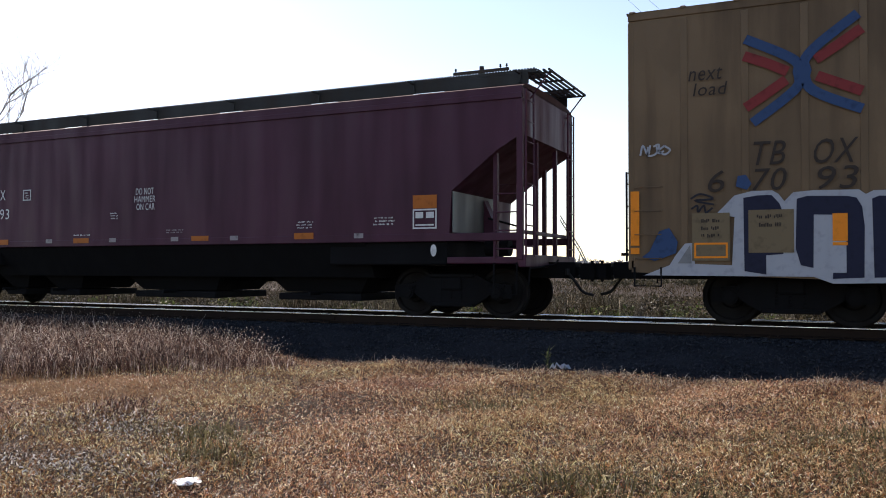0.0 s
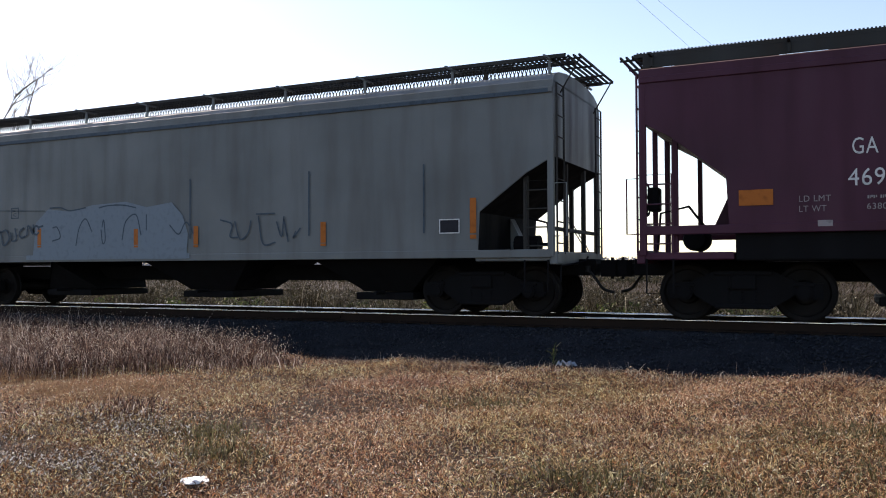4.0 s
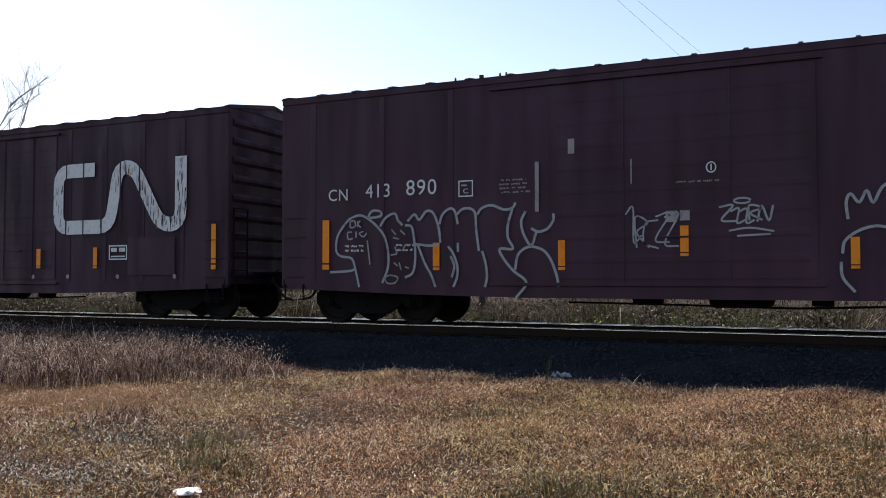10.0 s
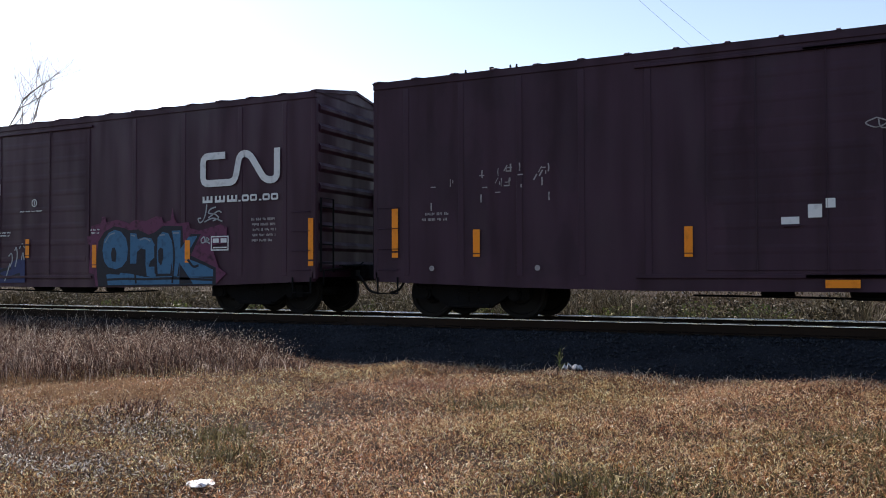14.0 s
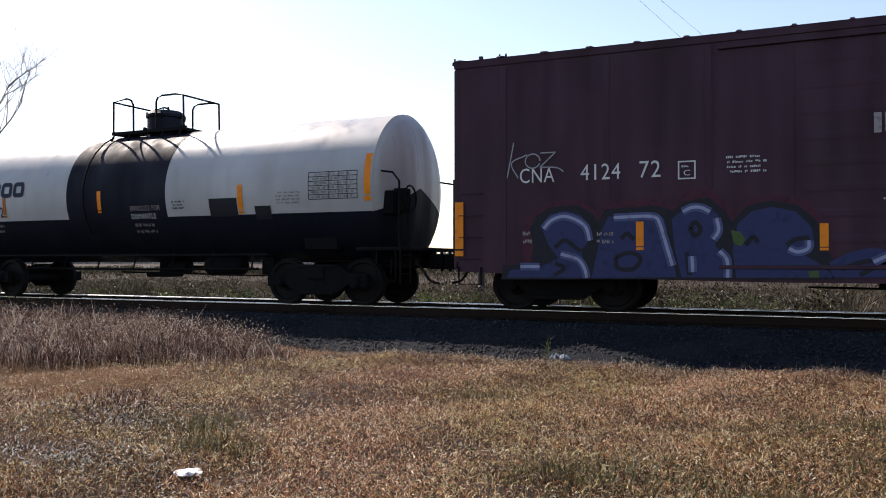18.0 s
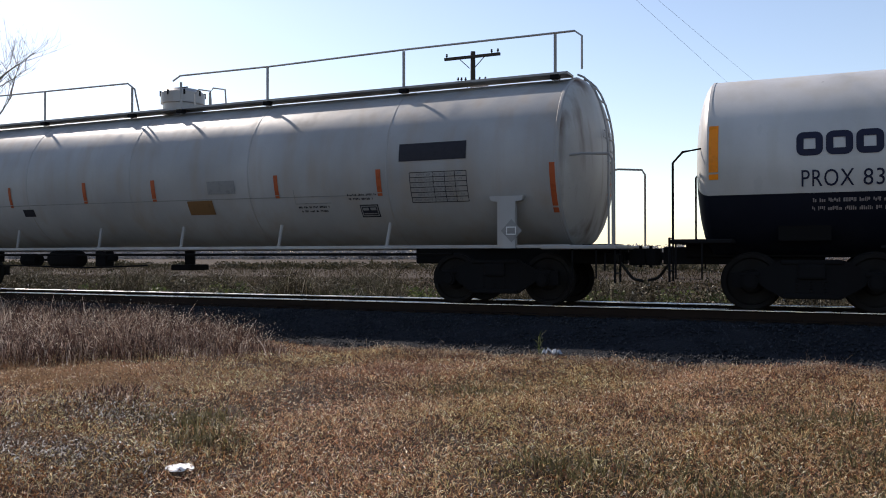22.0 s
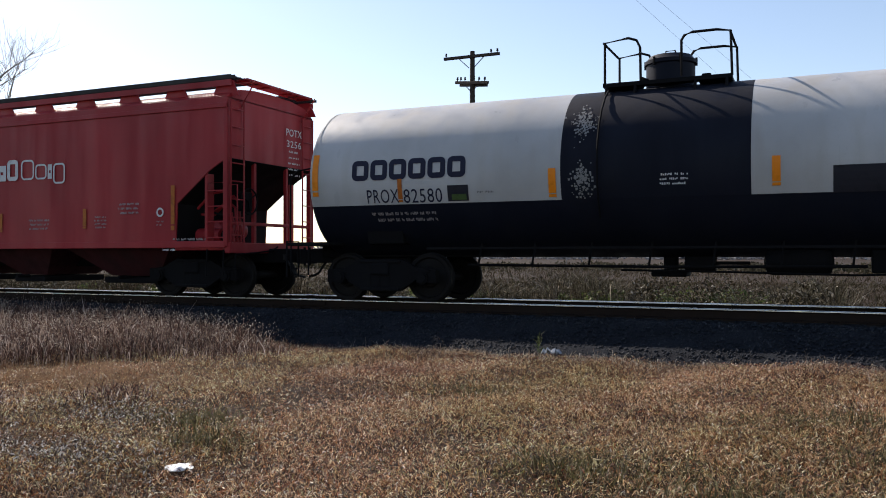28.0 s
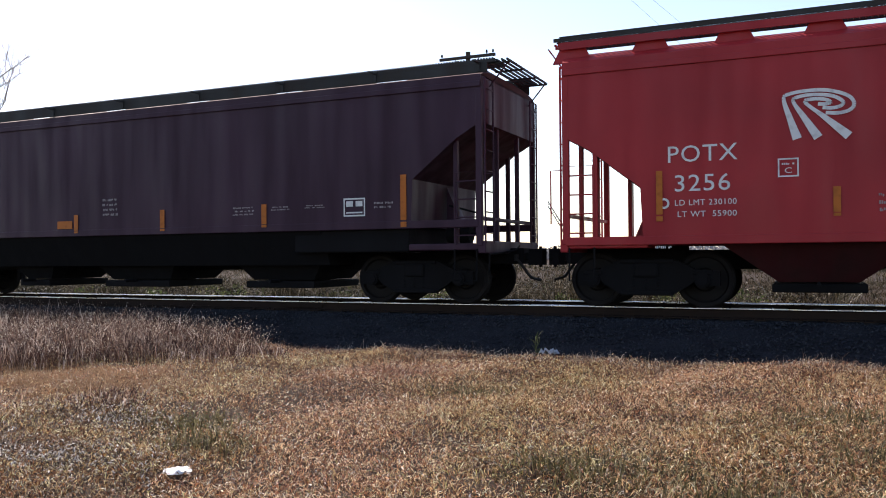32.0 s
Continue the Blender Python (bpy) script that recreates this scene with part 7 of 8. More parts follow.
block_word(-1.53, 0.66, 2.60, 3.08, [(1.05, 0, 1, "ring"), (1.1, 0, 0.75, "ring"), (0.6, 0, 0.95, "bar"), (1.0, 0, 0.75, "ring"), (0.8, 0, 0.75, "slit"), (1.0, 0, 1, "ring")], L_WHITE, R, sk, 0.095)
block_word(0.72, 2.14, 2.60, 3.06, [(1.2, 0, 1, "ring"), (1.05, 0, 0.75, "ring"), (0.45, 0, 0.72, "slit"), (1.05, -0.25, 0.75, "ring")], L_WHITE, R, sk, 0.04)
ex, ez, ew, eh = -3.20, 2.58, 1.02, 0.72
for w0, path in ((0.13, [(0.22, 0.0), (0.13, 0.40), (0.04, 0.84), (0.12, 0.94), (0.35, 0.98), (0.62, 0.96), (0.88, 0.83), (0.97, 0.66), (0.92, 0.53), (0.78, 0.48), (0.60, 0.50)]),
                 (0.13, [(0.50, 0.0), (0.32, 0.42), (0.17, 0.78), (0.25, 0.87), (0.45, 0.89), (0.68, 0.84), (0.82, 0.72), (0.81, 0.63), (0.70, 0.59), (0.56, 0.61)]),
                 (0.13, [(0.90, 0.0), (0.58, 0.42), (0.33, 0.74), (0.42, 0.80), (0.58, 0.78), (0.67, 0.71), (0.60, 0.68), (0.50, 0.69)])):
    line = smooth_line([(ex + u * ew, ez + v * eh) for u, v in path], 4)
    polys = []
    for k, (a, b) in enumerate(zip(line, line[1:])):
        wk = [max(0.052, w0 * (1 - j / (len(line) * 0.32))) for j in (k, k + 1)]
        d = (Vector(b) - Vector(a)).normalized()
        s = Vector((-d.y, d.x)) / 2
        polys.append([tuple(Vector(a) - s * wk[0]), tuple(Vector(b) - s * wk[1]), tuple(Vector(b) + s * wk[1]), tuple(Vector(a) + s * wk[0])])
    decal("spiral_emblem", polys, L_WHITE, R, sk, "white band of a nested emblem", 0.010)
lettering("POTX", -4.86, -3.82, 2.32, 2.58, L_WHITE, R, sk, "white lettering")
lettering("3256", -4.76, -3.93, 1.86, 2.12, L_WHITE, R, sk, "white lettering")
lettering("LD LMT 230100", -4.76, -3.84, 1.64, 1.73, L_WHITE, R, sk, "white lettering")
lettering("LT WT  55900", -4.72, -3.84, 1.46, 1.55, L_WHITE, R, sk, "white lettering")
decal("round_mark", ribbon([(-4.93 + 0.07 * math.cos(q), 1.68 + 0.07 * math.sin(q)) for q in np.linspace(0, 2 * math.pi, 13)], 0.035), L_WHITE, R, sk, "round white mark", 0.01)
decal("round_mark", ribbon([(4.86 + 0.08 * math.cos(q), 1.78 + 0.08 * math.sin(q)) for q in np.linspace(0, 2 * math.pi, 13)], 0.04), L_WHITE, R, sk, "round white mark", 0.01)
plate_box(-3.25, -2.96, 2.02, 2.30, L_WHITE, R, sk)
for k, (a, b, c, d, n) in enumerate(((-1.98, -0.81, 1.44, 1.76, 3), (0.99, 1.66, 1.44, 1.72, 3), (3.68, 4.30, 1.74, 2.02, 3), (3.0, 3.4, 1.45, 1.75, 4), (5.1, 6.1, 1.16, 1.26, 1), (4.75, 4.98, 1.48, 1.62, 2))):
    fine_print(a, b, c, d, n, L_FADE, R, sk, 101 + k)
for x, z0, z1 in ((5.15, 1.40, 2.33), (0.03, 1.42, 1.85), (2.67, 1.47, 1.90), (-2.5, 1.42, 1.85), (-5.05, 1.40, 2.2)):
    strip(x, x + 0.10, z0, z1, R, sk, L_DULLOR)
for s in (-1, 1):
    fine_print(-5.1 if s < 0 else 4.9, -4.8 if s < 0 else 5.3, 0.95, 1.03, 1, L_WHITE, R, -1.57, 110)
    lettering("POTX", -0.3, 0.3, 0, 0.16, L_WHITE, R, 0, at=pose(s * (6.58 + 0.03), 0.75, 3.55, 0, 0, 90 * s))
    lettering("3256", -0.28, 0.28, 0, 0.15, L_WHITE, R, 0, at=pose(s * (6.58 + 0.03), 0.75, 3.30, 0, 0, 90 * s))
    for k in range(5):
        fine_print(-0.25, 0.25, 0, 0.08, 1, L_WHITE, R, 0, 170 + k).matrix_basis = pose(s * (6.58 + 0.03), 0.75, 3.16 - 0.13 * k, 0, 0, 90 * s)

S = hopper("covered_hopper", -167.37, 8.515, M_DUSK, "dark brown covered hopper car with faded stencils", (4.05, 3.22, 2.27, 1.33), [(-3.6, -2.6), (-0.9, 1.0), (3.0, 4.7)], (4.35, 0.5, 1.9, "skirt"), (0.7, 0.67), 7.0, 1.42, M_SOOT_SHADE)
sk = SIDE - 0.006
solo("lower_sheet", lambda bm: bm_prism(bm, [(-1.53, 1.42), (-1.12, 0.72), (1.12, 0.72), (1.53, 1.42)], -5.0, 5.2, "x"), M_SOOT_SHADE, S, "near-black lower sheets")
framed(5.76, 6.22, 1.63, 1.97, L_WHITE, S, sk, 0.028)
for x, z0, z1 in ((6.95, 1.41, 2.36), (1.34, 1.45, 1.89), (3.90, 1.47, 1.92), (-1.1, 1.45, 1.85)):
    strip(x, x + 0.12, z0, z1, S, sk, L_DULLOR)
decal("reflective_strip", [rect(-1.6, -1.15, 1.55, 1.72)], L_DULLOR, S, sk, "dull orange strip", 0.012)
for k, (a, b, c, d, n) in enumerate(((-0.28, 0.2, 1.78, 2.2, 4), (3.2, 3.75, 1.7, 1.9, 3), (4.1, 4.6, 1.78, 1.88, 2), (4.9, 5.4, 1.8, 1.88, 2), (6.35, 6.85, 1.75, 1.9, 2))):
    fine_print(a, b, c, d, n, L_FADE, S, sk, 120 + k)


# ---- the ground, the track bed and what grows there ----
RNG = np.random.default_rng(7)


def mass_mesh(name, verts, tris, material, smooth=False):
    """A mesh from arrays of corners and triangles."""
    me = bpy.data.meshes.new(name)
    me.vertices.add(len(verts))
    me.vertices.foreach_set("co", np.asarray(verts, np.float32).ravel())
    me.loops.add(3 * len(tris))
    me.loops.foreach_set("vertex_index", np.asarray(tris, np.int32).ravel())
    me.polygons.add(len(tris))
    me.polygons.foreach_set("loop_start", np.arange(0, 3 * len(tris), 3, dtype=np.int32))
    me.update(calc_edges=True)
    me.materials.append(material)
    if smooth:
        me.polygons.foreach_set("use_smooth", np.ones(len(tris), bool))
    return me


def lump(x, y):
    """Gentle unevenness of the field."""
    return 0.035 * np.sin(0.9 * x + 0.4 * y) * np.cos(0.7 * y - 0.3 * x) + 0.03 * np.sin(2.3 * x - 1.7 * y + 1) + 0.02 * np.sin(4.1 * x + 2.9 * y) * np.sin(1.3 * x - 3.7 * y)


def ground_z(x, y):
    base = np.interp(y, [-60, -16, -9, -5.0, -3.9, -3.4, 3.4, 4.2, 9, 14, 30, 80, 400, 3000], [-0.7, -0.62, -0.60, -0.57, -0.56, -0.64, -0.64, -0.52, -0.50, -0.46, -0.42, -0.35, -0.3, -0.3])
    near = np.clip((60 - np.abs(y)) / 40, 0, 1)
    return base + lump(x, y) * near


xs = np.concatenate([np.array([-3000, -1200, -500, -250, -150, -100]), np.arange(-70, 40.1, 0.5), np.array([60, 100, 160, 260, 500, 1200, 3000])])
ys = np.concatenate([np.array([-400, -150, -60, -40, -30, -24, -20, -18]), np.arange(-16, 30.1, 0.4), np.array([34, 40, 50, 65, 85, 120, 180, 300, 500, 900, 1600, 3000])])
gx, gy = np.meshgrid(xs, ys)
gv = np.stack([gx, gy, ground_z(gx, gy)], -1).reshape(-1, 3)
w = len(xs)
q = (np.arange(len(ys) - 1)[:, None] * w + np.arange(w - 1)[None]).ravel()
gt = np.concatenate([np.stack([q, q + 1, q + w + 1], -1), np.stack([q, q + w + 1, q + w], -1)])
M_SOIL = earth("dry_field_soil", [(0.3, (0.028, 0.017, 0.011)), (0.5, (0.046, 0.028, 0.017)), (0.72, (0.036, 0.025, 0.015))])
tagged(new("ground", mass_mesh("ground", gv, gt, M_SOIL, True)), "dry brown grassland soil reaching the horizon", "ground", kind="structure")

# ballast bank; the train's deep bluish shade is put into its colour
M_BALLAST = earth("shade_dark_ballast", [(0.3, (0.010, 0.012, 0.017)), (0.6, (0.020, 0.024, 0.031)), (0.8, (0.014, 0.016, 0.019))], 2.0, 30.0, 1.0)
sect = [(-3.75, -0.66), (-3.45, -0.52), (-2.9, -0.40), (-2.3, -0.26), (-1.9, -0.20), (-1.2, -0.19), (-0.5, -0.21), (0.5, -0.21), (1.2, -0.19), (1.9, -0.20), (2.3, -0.26), (3.1, -0.45), (3.9, -0.66)]
bx = np.concatenate([np.array([-900, -300, -120]), np.arange(-60, 30, 0.25), np.array([60, 150, 400, 900])])
by, bz = np.array(sect).T
vx, vy = np.meshgrid(bx, by)
vz = np.repeat(bz[:, None], len(bx), 1) + 0.025 * np.sin(3.1 * vx + 5 * vy) * np.cos(1.3 * vx - 2 * vy) * (np.abs(vy) > 1.4)
w = len(bx)
q = (np.arange(len(by) - 1)[:, None] * w + np.arange(w - 1)[None]).ravel()
bt = np.concatenate([np.stack([q, q + 1, q + w + 1], -1), np.stack([q, q + w + 1, q + w], -1)])
tagged(new("ballast_bank", mass_mesh("ballast_bank", np.stack([vx, vy, vz], -1).reshape(-1, 3), bt, M_BALLAST, True)), "bank of crushed-stone railway ballast, darkened for the train's shade", "ballast", kind="structure")


def stones(name, n, x0, x1, y0, y1, s0, s1, material, label, zf):
    """Crushed stones: eight-sided lumps of all shapes."""
    px, py = RNG.uniform(x0, x1, n), RNG.uniform(y0, y1, n)
    pz = zf(px, py)
    oc = np.array([[1, 0, 0], [-1, 0, 0], [0, 1, 0], [0, -1, 0], [0, 0, 1], [0, 0, -1]], float)
    v = np.repeat(oc[None], n, 0) * RNG.uniform(0.6, 1.25, (n, 6, 1)) + RNG.normal(0, 0.18, (n, 6, 3))
    v *= (RNG.uniform(s0, s1, (n, 1, 1)) * RNG.uniform(0.7, 1.2, (n, 1, 3)))
    a = RNG.uniform(0, 6.28, n)
    c, s = np.cos(a)[:, None], np.sin(a)[:, None]
    v = np.stack([c * v[..., 0] - s * v[..., 1], s * v[..., 0] + c * v[..., 1], v[..., 2]], -1)
    v += np.stack([px, py, pz], -1)[:, None]
    f = np.array([[4, 0, 2], [4, 2, 1], [4, 1, 3], [4, 3, 0], [5, 2, 0], [5, 1, 2], [5, 3, 1], [5, 0, 3]])
    t = (f[None] + 6 * np.arange(n)[:, None, None]).reshape(-1, 3)
    return tagged(new(name, mass_mesh(name, v.reshape(-1, 3), t, material)), label, "stones", kind="stuff")


# Stones carry the same shade in their near-black blue-grey.
M_STONE = islands("shade_dark_stone", [(0.0, (0.007, 0.009, 0.013)), (0.5, (0.012, 0.015, 0.021)), (0.9, (0.018, 0.022, 0.029)), (1.0, (0.034, 0.037, 0.043))], None, 0.85, 0.0)
shoulder = lambda x, y: np.interp(y, by, bz) + 0.01
stones("ballast_stones", 26000, -34, 9, -3.75, -1.3, 0.012, 0.030, M_STONE, "loose crushed stones of the track bed, darkened for the train's shade", shoulder)
stones("ballast_stones", 7000, -40, 12, -0.65, 3.7, 0.022, 0.05, M_STONE, "loose crushed stones of the track bed, darkened for the train's shade", shoulder)

# rails and sleepers
track = tagged(new("railway_track"), "single railway track with worn bright rails on timber sleepers", "railway track", kind="structure")


def mk_rail(bm):
    bm_prism(bm, [(-0.075, -0.185), (0.075, -0.185), (0.075, -0.172), (0.012, -0.150), (0.009, -0.045), (0.035, -0.035), (0.0355, -0.016), (-0.0355, -0.016), (-0.035, -0.035), (-0.009, -0.045), (-0.012, -0.150), (-0.075, -0.172)], -600, 600, "x")


for y in (-0.752, 0.752):
    rl = shared("rail", "rail", mk_rail, M_RAILSIDE, track, (0, y, 0), "rust-brown steel rail")
    solo("rail_head", lambda bm: bm_prism(bm, [(y - 0.037, -0.022), (y - 0.0365, -0.013), (y - 0.031, -0.006), (y - 0.018, -0.002), (y, 0.0), (y + 0.018, -0.002), (y + 0.031, -0.006), (y + 0.0365, -0.013), (y + 0.037, -0.022)], -600, 600, "x"), M_RAILTOP, rl, "polished bright running surface", at=(0, -y, 0))


def mk_tie(bm):
    bm_box(bm, -0.11, 0.11, -1.28, 1.28, -0.34, -0.188, 0.012)


def mk_plate(bm):
    bm_box(bm, -0.09, 0.09, -0.15, 0.15, -0.190, -0.172, 0.004)
    for sx in (-0.06, 0.06):
        for sy in (-0.085, 0.085):
            bm_box(bm, sx - 0.012, sx + 0.012, sy - 0.016, sy + 0.016, -0.175, -0.150, 0.003)


x = -46.0
while x < 14:
    tie = shared("tie", "sleeper", mk_tie, M_WOODTIE, track, pose(x, RNG.uniform(-0.04, 0.04), 0, 0, 0, RNG.uniform(-0.8, 0.8)))
    for y in (-0.752, 0.752):
        shared("plate", "tie_plate", mk_plate, M_RAILSIDE, tie, (0, y, 0))
    x += 0.52
for y in (-0.752, 0.752):
    for x in (-9.4, 2.5):
        solo("joint_bar", lambda bm: bm_box(bm, x - 0.45, x + 0.45, y - 0.045, y + 0.045, -0.135, -0.05, 0.008), M_RAILSIDE, track)


def blades(name, px, py, pz, length, width, lean, material, label, category="grass", curl=0.5):
    """Grass: each blade a bent, twisted, tapering strip with its own length, lean and turn."""
    n = len(px)
    a, tw = RNG.uniform(0, 2 * np.pi, n), RNG.uniform(0, 2 * np.pi, n)
    a2 = a + RNG.normal(0, 0.7, n)
    out = np.stack([np.cos(a), np.sin(a)], -1) * lean[:, None]
    out2 = np.stack([np.cos(a2), np.sin(a2)], -1) * (lean + curl * RNG.uniform(0.2, 1.0, n))[:, None]
    turn = tw + RNG.normal(0, 0.8, n)
    side = np.stack([np.cos(tw), np.sin(tw), RNG.uniform(-0.5, 0.5, n)], -1) * width[:, None] / 2
    side2 = np.stack([np.cos(turn), np.sin(turn), RNG.uniform(-0.6, 0.6, n)], -1) * width[:, None] / 2
    base = np.stack([px, py, pz], -1)
    up = np.sqrt(np.clip(1 - lean**2, 0.03, 1))[:, None]
    mid = base + np.concatenate([out * 0.5, up * 0.55], 1) * length[:, None]
    tip = mid + np.concatenate([out2 * 0.5, up * RNG.uniform(-0.25, 0.5, (n, 1))], 1) * length[:, None]
    v = np.stack([base - side, base + side, mid - side2, mid + side2, tip], 1)
    f = np.array([[0, 1, 3], [0, 3, 2], [2, 3, 4]])
    t = (f[None] + 5 * np.arange(n)[:, None, None]).reshape(-1, 3)
    return tagged(new(name, mass_mesh(name, v.reshape(-1, 3), t, material)), label, category, kind="stuff")


def tufted(n, x0, x1, y0, y1, clump=0.12, share=0.6):
    """Places scattered in tufts and singly."""
    k = max(1, n // 14)
    cx, cy = RNG.uniform(x0, x1, k), RNG.uniform(y0, y1, k)
    i = RNG.integers(0, k, n)
    one = RNG.random(n) > share
    px = np.where(one, RNG.uniform(x0, x1, n), cx[i] + RNG.normal(0, clump, n))
    py = np.where(one, RNG.uniform(y0, y1, n), cy[i] + RNG.normal(0, clump, n))
    return px, np.clip(py, y0 - 0.1, y1 + 0.05)


M_GRASS = islands("dry_field_grass", [(0.0, (0.0244, 0.0112, 0.00587)), (0.22, (0.0523, 0.0223, 0.0106)), (0.38, (0.239, 0.0978, 0.0418)), (0.55, (0.54, 0.228, 0.0999)), (0.64, (0.191, 0.0595, 0.0322)), (0.72, (0.162, 0.106, 0.0362)), (0.80, (0.702, 0.396, 0.205)), (0.88, (0.95, 0.66, 0.409)), (1.0, (0.95, 0.84, 0.612))], (0.70, 0.86, 0.62), 0.55, 0.42, 0.42, (0.46, 0.36, 0.36), 0.35)
M_CURL = islands("curled_dead_leaves", [(0.0, (0.0139, 0.00682, 0.00411)), (0.30, (0.0418, 0.0161, 0.00818)), (0.46, (0.191, 0.0697, 0.0322)), (0.60, (0.485, 0.192, 0.0965)), (0.70, (0.153, 0.051, 0.029)), (0.76, (0.134, 0.102, 0.0362)), (0.84, (0.836, 0.504, 0.296)), (0.93, (0.95, 0.816, 0.545)), (1.0, (0.95, 0.85, 0.795))], (0.72, 0.86, 0.62), 0.5, 0.35, 0.42, (0.5, 0.38, 0.36), 0.4)
M_SOFT = islands("soft_tan_grass", [(0.0, (0.16, 0.095, 0.055)), (0.5, (0.27, 0.165, 0.095)), (0.9, (0.36, 0.235, 0.14)), (1.0, (0.5, 0.36, 0.23))], None, 0.8, 0.4)
M_STRAW = islands("straw_grass", [(0.0, (0.34, 0.18, 0.10)), (0.4, (0.56, 0.34, 0.20)), (0.7, (0.70, 0.48, 0.29)), (0.82, (0.34, 0.30, 0.12)), (1.0, (0.92, 0.80, 0.60))], (0.8, 0.9, 0.7), 0.6, 0.45, 0.9)
M_WEED = islands("brown_weeds", [(0.0, (0.0165, 0.0084, 0.0075)), (0.45, (0.045, 0.021, 0.0165)), (0.68, (0.105, 0.0546, 0.039)), (0.82, (0.287, 0.176, 0.127)), (0.9, (0.529, 0.407, 0.308)), (1.0, (0.805, 0.704, 0.616))], (0.72, 0.72, 0.78), 0.7, 0.4, 0.6, (0.6, 0.55, 0.55), 0.4)
M_FAR = islands("far_dry_grass", [(0.0, (0.018, 0.013, 0.0072)), (0.4, (0.0504, 0.0346, 0.018)), (0.7, (0.0792, 0.0547, 0.0302)), (0.9, (0.0396, 0.036, 0.018)), (1.0, (0.202, 0.166, 0.115))], (0.65, 0.75, 0.6), 0.9, 0.2, 0.12)
M_THICKET = islands("grey_green_thicket", [(0.0, (0.013, 0.0118, 0.00814)), (0.4, (0.0396, 0.0333, 0.0207)), (0.65, (0.054, 0.0555, 0.0281)), (0.85, (0.108, 0.0925, 0.0629)), (0.95, (0.23, 0.207, 0.155)), (1.0, (0.446, 0.444, 0.407))], (0.75, 0.65, 0.55), 0.8, 0.2, 0.4)
M_DEBRIS = islands("bleached_and_rotten_leaves", [(0.0, (0.012, 0.010, 0.009)), (0.6, (0.035, 0.026, 0.02)), (0.72, (0.10, 0.07, 0.05)), (0.8, (0.45, 0.43, 0.40)), (1.0, (0.75, 0.73, 0.70))], None, 0.5, 0.3)
M_PALEWEED = islands("pale_wiry_weeds", [(0.0, (0.10, 0.075, 0.055)), (0.5, (0.30, 0.24, 0.18)), (1.0, (0.70, 0.66, 0.58))], None, 0.6, 0.4)
M_OLIVE = islands("olive_weeds", [(0.0, (0.035, 0.030, 0.014)), (0.5, (0.085, 0.075, 0.032)), (0.85, (0.14, 0.12, 0.055)), (1.0, (0.30, 0.26, 0.15))], None, 0.6, 0.4)
M_LEAF = islands("green_weeds", [(0.0, (0.025, 0.040, 0.014)), (0.5, (0.055, 0.080, 0.024)), (0.85, (0.10, 0.12, 0.042)), (1.0, (0.20, 0.20, 0.10))], None, 0.6, 0.4)
def meadow(px, py):
    """The places on the field's side of its ragged edge."""
    rim = np.interp(px, [-9, -8.4, -5.4, -3.4, -1.15, 0.5, 6], [-3.0, -3.0, -3.7, -3.75, -3.95, -3.9, -4.0]) + 0.09 * np.sin(4.1 * px) + 0.06 * np.sin(9.7 * px + 1) + 0.07 * np.sin(1.7 * px + 2) + RNG.normal(0, 0.09, len(px))
    ok = py < rim
    return px[ok], py[ok], (py - rim)[ok]


def wedge(px, py, keep=0.06):
    """Thins the field out away from the stretch between the paper scrap and the ballast."""
    near = (px > -1.45 * (py + 15) - 0.8) & (px < 0.12 * (py + 15) + 0.7) & (py > -11.8)
    ok = near | (RNG.random(len(px)) < keep)
    return px[ok], py[ok]


px, py, rim = meadow(*wedge(*tufted(620000, -17.5, 4.0, -12.6, -3.2, 0.06, 0.62)))
n = len(px)
patch = np.sin(0.8 * px + 1.3 * py) + np.sin(1.9 * px - 0.7 * py + 2) + 0.8 * np.sin(5.3 * px + 2.9 * py) * np.sin(3.1 * py - 4.4 * px)
ln = RNG.uniform(0.022, 0.085, n) * (1 + 0.22 * patch)
blades("field_grass", px, py, ground_z(px, py) - 0.005, ln, RNG.uniform(0.0025, 0.0065, n), RNG.uniform(0.35, 0.99, n), M_GRASS, "dry brown and straw-coloured grass of an unmown field", "grass", 0.8)
px, py = wedge(*tufted(330000, -17.0, 4.0, -12.6, -3.95, 0.04, 0.7), 0.02)
n = len(px)
blades("matted_grass", px, py, ground_z(px, py) + RNG.uniform(0.012, 0.075, n), RNG.uniform(0.012, 0.040, n), RNG.uniform(0.004, 0.009, n), RNG.uniform(0.5, 0.999, n), M_CURL, "small curled dead leaves matting the field", "grass", 0.9)
# paler straw towards +x, which also stands for the brighter light there
n = 34000
px, py = tufted(n, -4.6, 1.9, -11.6, -4.3, 0.09, 0.65)
ok = RNG.random(n) < np.clip((px + 4.6) / 2.2, 0.1, 1)
px, py = px[ok], py[ok]
n = len(px)
blades("straw_grass", px, py, ground_z(px, py) + RNG.uniform(0.0, 0.05, n), RNG.uniform(0.02, 0.075, n), RNG.uniform(0.003, 0.007, n), RNG.uniform(0.4, 0.99, n), M_STRAW, "paler straw-coloured grass among the brown", "grass", 0.9)
# a soft pale stretch before the weed bank
n = 26000
px, py = RNG.normal(-8.6, 1.1, n), RNG.normal(-7.6, 0.42, n)
blades("soft_grass", px, py, ground_z(px, py), RNG.uniform(0.05, 0.13, n), RNG.uniform(0.002, 0.0045, n), RNG.uniform(0.1, 0.7, n), M_SOFT, "soft fine pale tan grass", "grass", 0.6)
px, py, rim = meadow(*tufted(60000, -9, 8, -5.4, -2.9, 0.06, 0.85))
px, py = px[rim > -0.75], py[rim > -0.75]
n = len(px)
